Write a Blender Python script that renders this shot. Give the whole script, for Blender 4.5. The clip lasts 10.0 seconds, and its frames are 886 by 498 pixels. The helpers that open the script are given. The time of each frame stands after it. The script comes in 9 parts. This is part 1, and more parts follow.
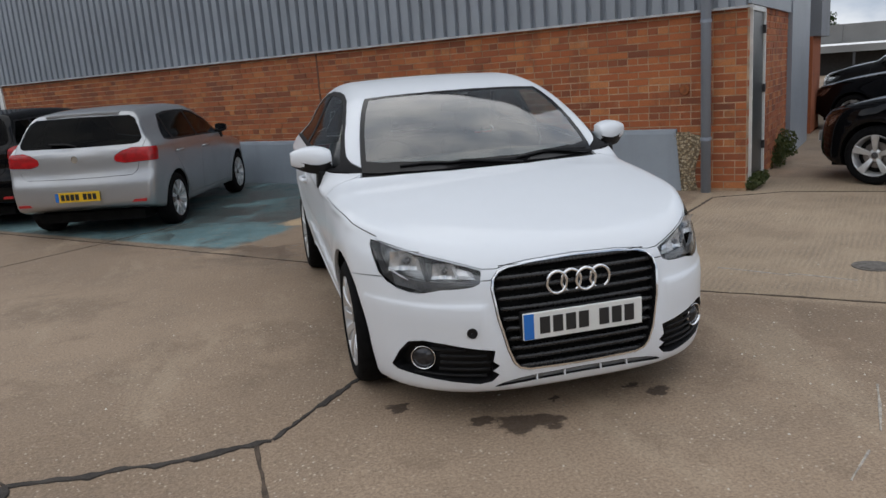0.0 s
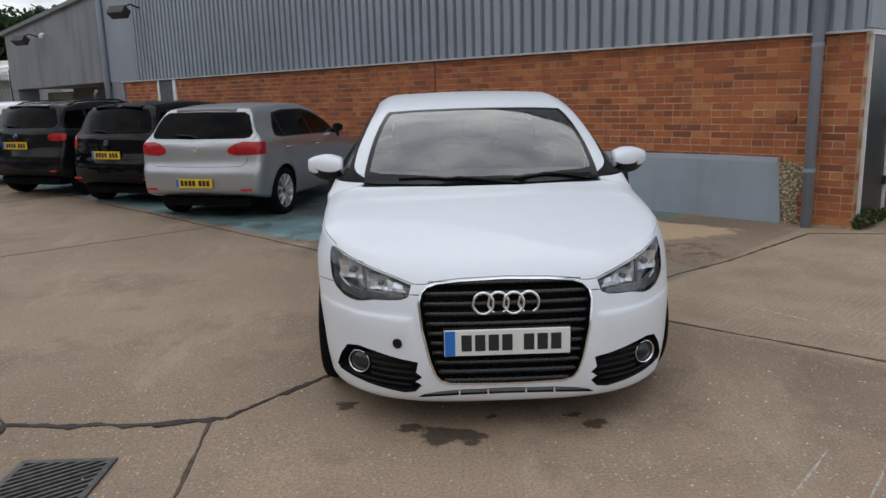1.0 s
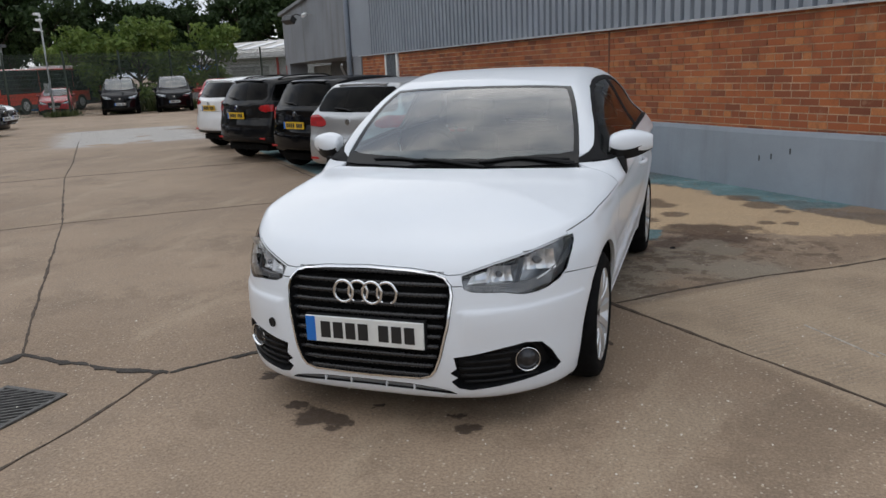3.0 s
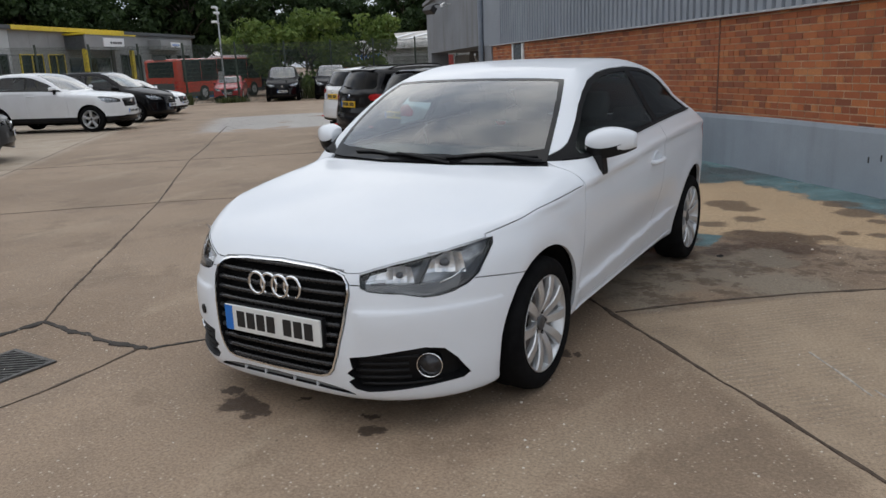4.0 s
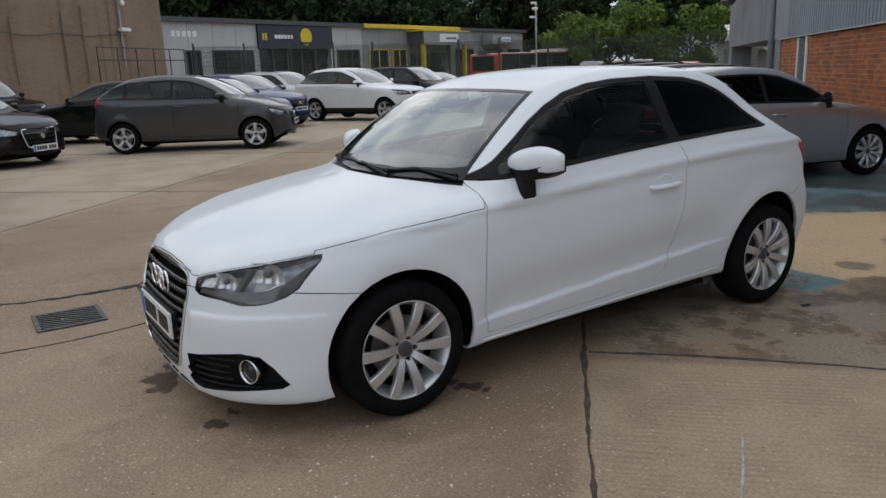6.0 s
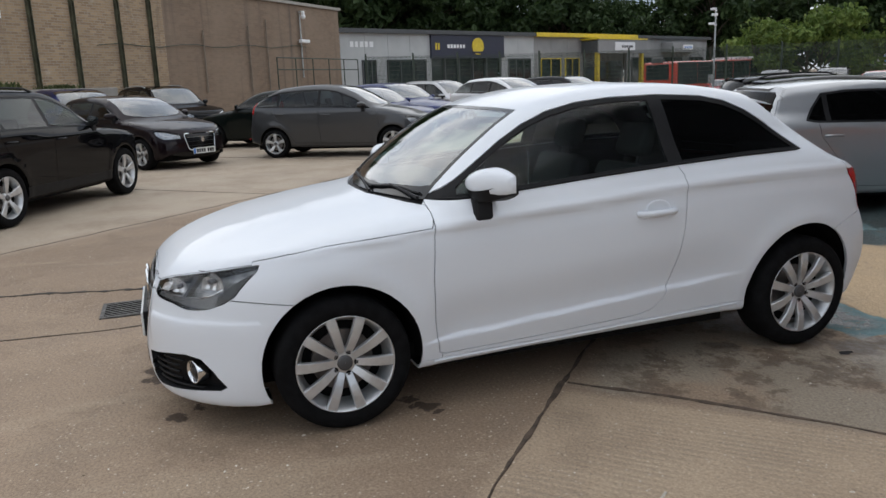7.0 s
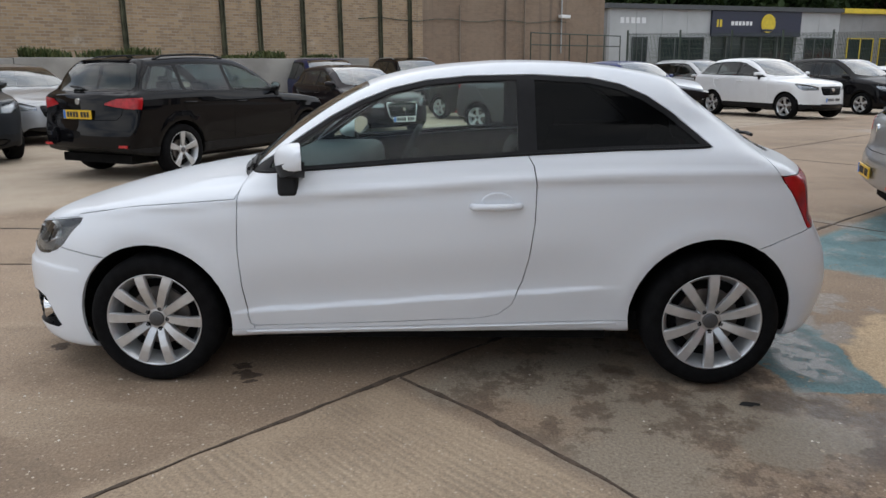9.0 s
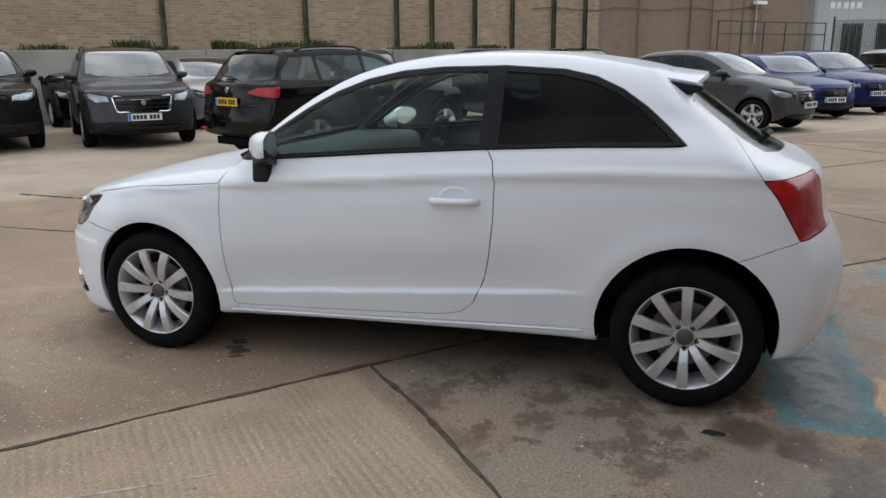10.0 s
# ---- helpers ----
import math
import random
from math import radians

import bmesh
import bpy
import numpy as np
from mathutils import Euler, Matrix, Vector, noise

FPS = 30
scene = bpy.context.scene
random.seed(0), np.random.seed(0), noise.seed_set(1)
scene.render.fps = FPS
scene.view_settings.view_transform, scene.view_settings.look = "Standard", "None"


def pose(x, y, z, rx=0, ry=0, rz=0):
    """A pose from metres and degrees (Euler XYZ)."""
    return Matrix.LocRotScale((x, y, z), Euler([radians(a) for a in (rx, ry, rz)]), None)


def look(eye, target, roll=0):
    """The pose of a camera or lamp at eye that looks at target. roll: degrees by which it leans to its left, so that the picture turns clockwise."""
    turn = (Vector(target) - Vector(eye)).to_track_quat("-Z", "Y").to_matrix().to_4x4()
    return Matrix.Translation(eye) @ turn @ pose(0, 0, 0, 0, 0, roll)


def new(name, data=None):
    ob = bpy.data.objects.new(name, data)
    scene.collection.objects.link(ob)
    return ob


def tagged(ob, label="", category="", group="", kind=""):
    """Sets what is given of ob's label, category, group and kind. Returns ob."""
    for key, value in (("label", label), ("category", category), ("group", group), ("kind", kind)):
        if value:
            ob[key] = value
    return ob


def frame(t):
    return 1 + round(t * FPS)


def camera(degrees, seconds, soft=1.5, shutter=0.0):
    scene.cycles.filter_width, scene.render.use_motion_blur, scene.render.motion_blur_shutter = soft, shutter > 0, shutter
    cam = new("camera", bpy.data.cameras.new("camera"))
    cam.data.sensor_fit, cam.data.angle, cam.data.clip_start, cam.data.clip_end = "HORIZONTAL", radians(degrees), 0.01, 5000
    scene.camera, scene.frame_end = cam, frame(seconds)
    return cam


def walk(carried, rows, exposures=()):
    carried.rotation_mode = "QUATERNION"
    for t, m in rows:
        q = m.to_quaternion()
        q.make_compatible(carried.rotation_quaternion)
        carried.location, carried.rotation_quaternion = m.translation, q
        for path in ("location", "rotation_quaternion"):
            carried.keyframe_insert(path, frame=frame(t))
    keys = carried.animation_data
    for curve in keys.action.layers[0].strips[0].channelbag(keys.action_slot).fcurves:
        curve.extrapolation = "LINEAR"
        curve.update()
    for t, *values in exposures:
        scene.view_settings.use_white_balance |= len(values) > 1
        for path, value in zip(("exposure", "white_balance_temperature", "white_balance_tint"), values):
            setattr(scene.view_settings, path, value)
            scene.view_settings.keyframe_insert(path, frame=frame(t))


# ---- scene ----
cam = camera(60.5, 10.0)
PATH = [
    (0, (-1.178, -3.548, 1.418), (-0.752, -1.646, 0.972), -4.0),
    (0.5, (-0.745, -3.682, 1.41), (-0.531, -1.739, 0.985), -3.6),
    (1, (-0.261, -3.8, 1.452), (-0.263, -1.844, 1.037), -1.4),
    (1.5, (0.138, -3.79, 1.435), (-0.022, -1.855, 0.957), -1.0),
    (2, (0.57, -3.692, 1.451), (0.216, -1.779, 0.985), -3.5),
    (2.5, (0.988, -3.591, 1.458), (0.451, -1.723, 0.986), -1.9),
    (2.7, (1.122, -3.536, 1.461), (0.525, -1.687, 0.986), -2.1),
    (3.8, (2.054, -2.947, 1.425), (1.034, -1.292, 0.956), -2.0),
    (4, (2.196, -2.859, 1.431), (1.119, -1.243, 0.951), -2.3),
    (4.5, (2.528, -2.57, 1.476), (1.28, -1.074, 1.027), -4.0),
    (5, (2.921, -2.23, 1.469), (1.51, -0.912, 0.946), -3.8),
    (5.5, (3.185, -1.844, 1.441), (1.68, -0.635, 0.919), -2.2),
    (5.8, (3.383, -1.604, 1.44), (1.776, -0.5, 0.994), -3.7),
    (6, (3.457, -1.413, 1.444), (1.796, -0.401, 0.979), -2.3),
    (6.2, (3.562, -1.255, 1.456), (1.856, -0.329, 0.978), -2.2),
    (7.3, (3.897, -0.217, 1.448), (2.02, 0.309, 1.002), -1.9),
    (7.5, (3.918, -0.014, 1.436), (2.042, 0.484, 0.955), -1.7),
    (8, (3.962, 0.5, 1.416), (2.032, 0.79, 0.978), -1.4),
    (8.5, (4.002, 1.006, 1.411), (2.047, 1.089, 0.999), -0.9),
    (9, (3.962, 1.514, 1.395), (2.022, 1.387, 0.927), -0.5),
    (9.5, (3.898, 1.984, 1.396), (1.984, 1.612, 0.95), -0.4),
    (10, (3.74, 2.46, 1.387), (1.898, 1.85, 0.901), -0.6),
]
walk(cam, [(t, look(eye, target, roll)) for t, eye, target, roll in PATH],
     [(0, 0.02), (1.5, 0.02), (2.5, 0.03), (4.5, 0.0), (5.5, -0.12), (6.1, -0.12), (7.4, 0.30), (8.5, 0.35), (10, 0.34)])

# ---- light ----
world = bpy.data.worlds.new("overcast_sky")
scene.world = world
world.use_nodes = True
wt = world.node_tree
wt.nodes.clear()
w_out = wt.nodes.new("ShaderNodeOutputWorld")
w_bg = wt.nodes.new("ShaderNodeBackground")
w_sky = wt.nodes.new("ShaderNodeTexSky")
w_sky.sky_type = "NISHITA"
w_sky.sun_disc = False
w_sky.sun_elevation = radians(48)
w_sky.sun_rotation = radians(200)
w_sky.air_density, w_sky.dust_density = 1.0, 3.0
w_co = wt.nodes.new("ShaderNodeTexCoord")
w_noise = wt.nodes.new("ShaderNodeTexNoise")
w_noise.inputs["Scale"].default_value = 2.6
w_noise.inputs["Detail"].default_value = 6
w_noise.inputs["Roughness"].default_value = 0.55
w_map = wt.nodes.new("ShaderNodeMapping")
w_map.inputs["Scale"].default_value = (1, 1, 2.2)
w_ramp = wt.nodes.new("ShaderNodeValToRGB")
w_ramp.color_ramp.elements[0].position = 0.38
w_ramp.color_ramp.elements[0].color = (3.7, 4.8, 6.6, 1)
w_ramp.color_ramp.elements[1].position = 0.62
w_ramp.color_ramp.elements[1].color = (14.2, 14.4, 14.6, 1)
w_mix = wt.nodes.new("ShaderNodeMix")
w_mix.data_type = "RGBA"
w_mix.inputs[0].default_value = 0.86
wt.links.new(w_co.outputs["Generated"], w_map.inputs[0])
wt.links.new(w_map.outputs[0], w_noise.inputs["Vector"])
wt.links.new(w_noise.outputs["Fac"], w_ramp.inputs[0])
wt.links.new(w_sky.outputs[0], w_mix.inputs[6])
wt.links.new(w_ramp.outputs[0], w_mix.inputs[7])
wt.links.new(w_mix.outputs[2], w_bg.inputs["Color"])
w_bg.inputs["Strength"].default_value = 0.085
wt.links.new(w_bg.outputs[0], w_out.inputs[0])

sun = new("sun", bpy.data.lights.new("sun", "SUN"))
sun.data.energy = 1.1
sun.data.angle = radians(140)
sun.data.color = (1.0, 0.98, 0.95)
sun.matrix_world = look((0, 0, 30), (4.5, -7.5, 20))

# ---- materials ----
MATS = {}


def mat_new(name):
    m = bpy.data.materials.new(name)
    m.use_nodes = True
    nt = m.node_tree
    return m, nt, nt.nodes["Principled BSDF"]


def node(nt, kind, **inputs):
    nd = nt.nodes.new(kind)
    for key, value in inputs.items():
        k = key.replace("_", " ")
        nd.inputs[k].default_value = value
    return nd


def noise_node(nt, scale, detail=4.0, rough=0.55, vec=None, stretch=None):
    nd = node(nt, "ShaderNodeTexNoise", Scale=scale, Detail=detail, Roughness=rough)
    if vec is None:
        vec = nt.nodes.new("ShaderNodeTexCoord").outputs["Object"]
    if stretch:
        mp = nt.nodes.new("ShaderNodeMapping")
        mp.inputs["Scale"].default_value = stretch
        nt.links.new(vec, mp.inputs[0])
        vec = mp.outputs[0]
    nt.links.new(vec, nd.inputs["Vector"])
    return nd.outputs["Fac"]


def math_node(nt, op, a, b=0.0, c=None, clamp=False):
    nd = nt.nodes.new("ShaderNodeMath")
    nd.operation = op
    nd.use_clamp = clamp
    for k, v in enumerate((a, b) if c is None else (a, b, c)):
        if isinstance(v, (int, float)):
            nd.inputs[k].default_value = v
        else:
            nt.links.new(v, nd.inputs[k])
    return nd.outputs[0]


def remap(nt, v, lo, hi, to_lo=0.0, to_hi=1.0):
    nd = nt.nodes.new("ShaderNodeMapRange")
    nd.clamp = True
    nd.interpolation_type = "SMOOTHSTEP"
    for k, w in zip(("From Min", "From Max", "To Min", "To Max"), (lo, hi, to_lo, to_hi)):
        nd.inputs[k].default_value = w
    nt.links.new(v, nd.inputs["Value"])
    return nd.outputs["Result"]


def mix_col(nt, fac, a, b, mode="MIX"):
    nd = nt.nodes.new("ShaderNodeMix")
    nd.data_type = "RGBA"
    nd.blend_type = mode
    for sock, v in ((nd.inputs[0], fac), (nd.inputs[6], a), (nd.inputs[7], b)):
        if isinstance(v, (int, float)):
            sock.default_value = v
        elif isinstance(v, tuple):
            sock.default_value = (*v, 1)
        else:
            nt.links.new(v, sock)
    return nd.outputs[2]


def bump(nt, bsdf, height, strength=0.3, distance=0.01):
    nd = node(nt, "ShaderNodeBump", Strength=strength, Distance=distance)
    nt.links.new(height, nd.inputs["Height"])
    nt.links.new(nd.outputs[0], bsdf.inputs["Normal"])


def simple(name, col, rough=0.5, metal=0.0, coat=0.0, var=0.12, scale=8.0, bumpy=0.0, spec=0.5):
    """A surface of one colour with faint blotches, uneven gloss and fine relief."""
    if name in MATS:
        return MATS[name]
    m, nt, b = mat_new(name)
    big = noise_node(nt, scale)
    fine = noise_node(nt, scale * 14)
    dark = tuple(c * (1 - var) for c in col)
    lite = tuple(min(1, c * (1 + var)) for c in col)
    c = mix_col(nt, remap(nt, big, 0.3, 0.7), dark, lite)
    nt.links.new(c, b.inputs["Base Color"])
    nt.links.new(remap(nt, fine, 0.3, 0.7, max(0.02, rough * 0.85), min(1, rough * 1.15)), b.inputs["Roughness"])
    b.inputs["Metallic"].default_value = metal
    b.inputs["Specular IOR Level"].default_value = spec
    if coat:
        b.inputs["Coat Weight"].default_value = coat
        b.inputs["Coat Roughness"].default_value = 0.04
    if bumpy:
        bump(nt, b, fine, bumpy, 0.004)
    MATS[name] = m
    return m


def car_paint(name, col, metallic=0.0, rough=0.35, dirt=0.25, coat=0.8):
    """Lacquered paint with a film of road dust that thickens low down on the body."""
    if name in MATS:
        return MATS[name]
    m, nt, b = mat_new(name)
    dust = noise_node(nt, 3.0, 5)
    fleck = noise_node(nt, 420.0, 1)
    d = math_node(nt, "MULTIPLY", remap(nt, dust, 0.35, 0.8), dirt * (0.2 if sum(col) < 0.3 else 1.0))
    base = mix_col(nt, remap(nt, fleck, 0.35, 0.65), tuple(c * (1 - 0.12 * metallic) for c in col), tuple(min(1, c * (1 + 0.15 * metallic)) for c in col))
    c = mix_col(nt, d, base, (0.30, 0.27, 0.23))
    nt.links.new(c, b.inputs["Base Color"])
    b.inputs["Metallic"].default_value = metallic
    nt.links.new(remap(nt, dust, 0.3, 0.8, rough * 0.9, rough * 1.25), b.inputs["Roughness"])
    dull = sum(col) < 0.3
    b.inputs["Specular IOR Level"].default_value = 0.0 if dull else 0.3
    b.inputs["Coat Weight"].default_value = 0.5 if dull else coat
    nt.links.new(remap(nt, dust, 0.3, 0.8, 0.02, 0.04 if dull else 0.12), b.inputs["Coat Roughness"])
    MATS[name] = m
    return m


def glass(name, tint, gloss=0.02, face=0.05, rise=4.0):
    """Thin pane: tinted see-through with a mirror coat by Fresnel."""
    if name in MATS:
        return MATS[name]
    m, nt, b = mat_new(name)
    nt.nodes.remove(b)
    out = nt.nodes["Material Output"]
    tr = nt.nodes.new("ShaderNodeBsdfTransparent")
    tr.inputs[0].default_value = (*tint, 1)
    gl = nt.nodes.new("ShaderNodeBsdfGlossy")
    gl.inputs["Roughness"].default_value = gloss
    lw = node(nt, "ShaderNodeLayerWeight", Blend=0.5)
    k = math_node(nt, "POWER", lw.outputs["Facing"], rise)
    k = math_node(nt, "MULTIPLY_ADD", k, 0.90, face, clamp=True)
    mx = nt.nodes.new("ShaderNodeMixShader")
    nt.links.new(k, mx.inputs[0])
    nt.links.new(tr.outputs[0], mx.inputs[1])
    nt.links.new(gl.outputs[0], mx.inputs[2])
    nt.links.new(mx.outputs[0], out.inputs[0])
    MATS[name] = m
    return m


# wall frame of the warehouse: s runs along the wall, d away from it into the yard
WO = Vector((3.25, 3.95, 0))
WU = Vector((-0.7142, 0.7000, 0))
WN = Vector((-0.7000, -0.7142, 0))


DRAIN = (-1.855, -1.045)


def ground_z(x, y):
    """Level yard that falls away far off and dips a little to its drain."""
    q = x * WU.x + y * WU.y
    fall = -0.012 * max(0.0, q - 14.0) if q < 60 else -0.552
    r = math.hypot(x - DRAIN[0], y - DRAIN[1])
    return fall - 0.055 * math.exp(-(r / 0.7) ** 3)


def axis_mask(nt, v, lo, hi, soft):
    a = remap(nt, v, lo - soft, lo + soft)
    b = remap(nt, v, hi - soft, hi + soft, 1.0, 0.0)
    return math_node(nt, "MULTIPLY", a, b)


def make_ground_mat():
    m, nt, b = mat_new("yard_concrete")
    geo = nt.nodes.new("ShaderNodeNewGeometry")
    P = geo.outputs["Position"]
    sep = nt.nodes.new("ShaderNodeSeparateXYZ")
    nt.links.new(P, sep.inputs[0])
    X, Y = sep.outputs[0], sep.outputs[1]
    # wall coordinates
    s = math_node(nt, "ADD", math_node(nt, "MULTIPLY", math_node(nt, "SUBTRACT", X, WO.x), WU.x),
                  math_node(nt, "MULTIPLY", math_node(nt, "SUBTRACT", Y, WO.y), WU.y))
    d = math_node(nt, "ADD", math_node(nt, "MULTIPLY", math_node(nt, "SUBTRACT", X, WO.x), WN.x),
                  math_node(nt, "MULTIPLY", math_node(nt, "SUBTRACT", Y, WO.y), WN.y))
    broad = noise_node(nt, 0.35, 4, 0.6, P)
    mid = noise_node(nt, 2.2, 5, 0.6, P)
    fine = noise_node(nt, 28, 4, 0.65, P)
    grit = noise_node(nt, 160, 2, 0.6, P)
    col = mix_col(nt, remap(nt, broad, 0.3, 0.7), (0.215, 0.162, 0.117), (0.315, 0.245, 0.182))
    col = mix_col(nt, remap(nt, mid, 0.42, 0.75, 0.0, 0.45), col, (0.195, 0.155, 0.120))
    blot = noise_node(nt, 0.85, 10, 0.72, P)
    run = noise_node(nt, 1.3, 9, 0.70, P, (1.0, 0.35, 1.0))
    col = mix_col(nt, remap(nt, blot, 0.51, 0.62, 0.0, 0.50), col, (0.150, 0.112, 0.080))
    col = mix_col(nt, remap(nt, run, 0.54, 0.64, 0.0, 0.45), col, (0.375, 0.310, 0.235))
    col = mix_col(nt, remap(nt, fine, 0.45, 0.8, 0.0, 0.40), col, (0.36, 0.295, 0.23))
    col = mix_col(nt, remap(nt, grit, 0.40, 0.25, 0.0, 0.55), col, (0.13, 0.115, 0.10))
    # older, paler slabs across the yard and the slab beside the warehouse
    across = remap(nt, d, 9.5, 9.9)
    col = mix_col(nt, math_node(nt, "MULTIPLY", across, remap(nt, blot, 0.35, 0.65, 0.75, 0.35)), col, (0.43, 0.39, 0.33))
    beside = math_node(nt, "MULTIPLY", axis_mask(nt, s, -12.0, -0.28, 0.04), axis_mask(nt, d, -1.0, 3.8, 0.06))
    col = mix_col(nt, math_node(nt, "MULTIPLY", beside, remap(nt, blot, 0.35, 0.62, 0.72, 0.38)), col, (0.43, 0.355, 0.265))
    # exposed aggregate
    vor = node(nt, "ShaderNodeTexVoronoi", Scale=46.0)
    nt.links.new(P, vor.inputs["Vector"])
    spot = remap(nt, vor.outputs["Distance"], 0.16, 0.30, 1.0, 0.0)
    sepc = nt.nodes.new("ShaderNodeSeparateColor")
    nt.links.new(vor.outputs["Color"], sepc.inputs[0])
    some = remap(nt, sepc.outputs[0], 0.66, 0.70)
    patchy = remap(nt, mid, 0.34, 0.56)
    stone = math_node(nt, "MULTIPLY", math_node(nt, "MULTIPLY", spot, some), patchy)
    stone_col = mix_col(nt, sepc.outputs[1], (0.50, 0.43, 0.33), (0.62, 0.58, 0.52))
    col = mix_col(nt, math_node(nt, "MULTIPLY", stone, 0.65), col, stone_col)
    # warped coordinates for worn outlines
    warp = math_node(nt, "MULTIPLY", math_node(nt, "SUBTRACT", noise_node(nt, 1.6, 5, 0.62, P), 0.5), 0.9)
    sw = math_node(nt, "ADD", s, warp)
    dw = math_node(nt, "ADD", d, warp)
    edge = math_node(nt, "MULTIPLY", math_node(nt, "SUBTRACT", noise_node(nt, 5.0, 5, 0.65, P), 0.5), 0.22)
    # blue bay paint, flaking
    bay = math_node(nt, "MULTIPLY", axis_mask(nt, d, -0.5, 3.72, 0.05), axis_mask(nt, sw, 3.25, 14.0, 0.1))
    strip = math_node(nt, "MULTIPLY", axis_mask(nt, dw, -0.5, 0.62, 0.05), axis_mask(nt, sw, 1.15, 6.0, 0.08))
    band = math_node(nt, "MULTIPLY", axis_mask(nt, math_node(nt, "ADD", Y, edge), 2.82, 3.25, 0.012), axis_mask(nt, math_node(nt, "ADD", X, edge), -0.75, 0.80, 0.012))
    blue = math_node(nt, "MAXIMUM", math_node(nt, "MAXIMUM", bay, strip), band)
    bare = math_node(nt, "MULTIPLY", axis_mask(nt, dw, 0.62, 2.55, 0.05), axis_mask(nt, sw, 0.25, 3.6, 0.05))
    bare = math_node(nt, "MULTIPLY", bare, remap(nt, math_node(nt, "ADD", Y, edge), 3.20, 3.28))
    blue = math_node(nt, "MULTIPLY", blue, math_node(nt, "SUBTRACT", 1.0, bare))
    blue = math_node(nt, "MAXIMUM", blue, band)
    flake = noise_node(nt, 9, 10, 0.76, P)
    blue = math_node(nt, "MULTIPLY", blue, remap(nt, flake, 0.37, 0.42))
    blue_col = mix_col(nt, remap(nt, mid, 0.35, 0.7), (0.075, 0.175, 0.210), (0.16, 0.30, 0.345))
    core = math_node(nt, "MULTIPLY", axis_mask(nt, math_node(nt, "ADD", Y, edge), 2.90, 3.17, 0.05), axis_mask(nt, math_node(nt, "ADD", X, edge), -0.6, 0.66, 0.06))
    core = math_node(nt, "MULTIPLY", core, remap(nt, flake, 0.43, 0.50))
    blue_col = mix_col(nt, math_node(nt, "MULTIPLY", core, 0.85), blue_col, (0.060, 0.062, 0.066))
    # sandy bare patch with wet rims
    sand = mix_col(nt, remap(nt, fine, 0.3, 0.7), (0.44, 0.335, 0.215), (0.55, 0.44, 0.30))
    col = mix_col(nt, math_node(nt, "MULTIPLY", bare, 0.95), col, sand)
    wetn = noise_node(nt, 1.15, 9, 0.66, P)
    near_bay = math_node(nt, "MULTIPLY", axis_mask(nt, d, -0.3, 4.0, 0.4), axis_mask(nt, s, 0.4, 9.0, 0.6))
    wet = math_node(nt, "MULTIPLY", math_node(nt, "MULTIPLY", near_bay, remap(nt, wetn, 0.50, 0.545)), math_node(nt, "SUBTRACT", 1.0, math_node(nt, "MULTIPLY", bare, 0.85)))
    far_wet = math_node(nt, "MULTIPLY", axis_mask(nt, sw, 15.2, 22.5, 0.7), math_node(nt, "MULTIPLY", axis_mask(nt, dw, 3.9, 7.4, 0.45), remap(nt, noise_node(nt, 0.55, 3, 0.5, P), 0.36, 0.42)))
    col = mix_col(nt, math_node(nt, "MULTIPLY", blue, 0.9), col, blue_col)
    col = mix_col(nt, math_node(nt, "MULTIPLY", wet, 0.44), col, (0.085, 0.07, 0.055))
    row_wet = math_node(nt, "MULTIPLY", math_node(nt, "MULTIPLY", axis_mask(nt, sw, 3.6, 13.0, 0.3), axis_mask(nt, dw, -0.5, 2.7, 0.25)), remap(nt, wetn, 0.38, 0.50))
    col = mix_col(nt, math_node(nt, "MULTIPLY", row_wet, 0.6), col, (0.045, 0.052, 0.055))
    col = mix_col(nt, math_node(nt, "MULTIPLY", far_wet, 0.75), col, (0.215, 0.215, 0.22))
    # oil drips, and a darker area under the white hatchback
    wob = nt.nodes.new("ShaderNodeVectorMath")
    wob.operation = "MULTIPLY_ADD"
    nz = node(nt, "ShaderNodeTexNoise", Scale=9.0, Detail=7.0, Roughness=0.62)
    nt.links.new(P, nz.inputs["Vector"])
    nt.links.new(nz.outputs["Color"], wob.inputs[0])
    wob.inputs[1].default_value = (0.22, 0.22, 0.0)
    nt.links.new(P, wob.inputs[2])
    def blobs(rows_):
        got = None
        for ox, oy, orad, soft in rows_:
            dn_ = nt.nodes.new("ShaderNodeVectorMath")
            dn_.operation = "DISTANCE"
            nt.links.new(wob.outputs[0], dn_.inputs[0])
            dn_.inputs[1].default_value = (ox + 0.11, oy + 0.11, 0.0)
            one = remap(nt, dn_.outputs["Value"], orad * (1 - soft), orad * 1.05, 1.0, 0.0)
            got = one if got is None else math_node(nt, "MAXIMUM", got, one)
        return got
    slab = math_node(nt, "MULTIPLY", axis_mask(nt, s, -0.25, 1.0, 0.06), axis_mask(nt, d, 2.3, 3.72, 0.15))
    col = mix_col(nt, math_node(nt, "MULTIPLY", math_node(nt, "MULTIPLY", slab, remap(nt, mid, 0.30, 0.55)), 0.7), col, (0.255, 0.235, 0.195))
    dirty = math_node(nt, "MULTIPLY", axis_mask(nt, sw, -0.15, 1.25, 0.15), axis_mask(nt, dw, 1.6, 3.75, 0.25))
    dirty = math_node(nt, "MULTIPLY", dirty, math_node(nt, "MULTIPLY", remap(nt, noise_node(nt, 3.2, 10, 0.76, P), 0.49, 0.56), math_node(nt, "SUBTRACT", 1.0, band)))
    col = mix_col(nt, math_node(nt, "MULTIPLY", dirty, 0.7), col, (0.085, 0.058, 0.040))
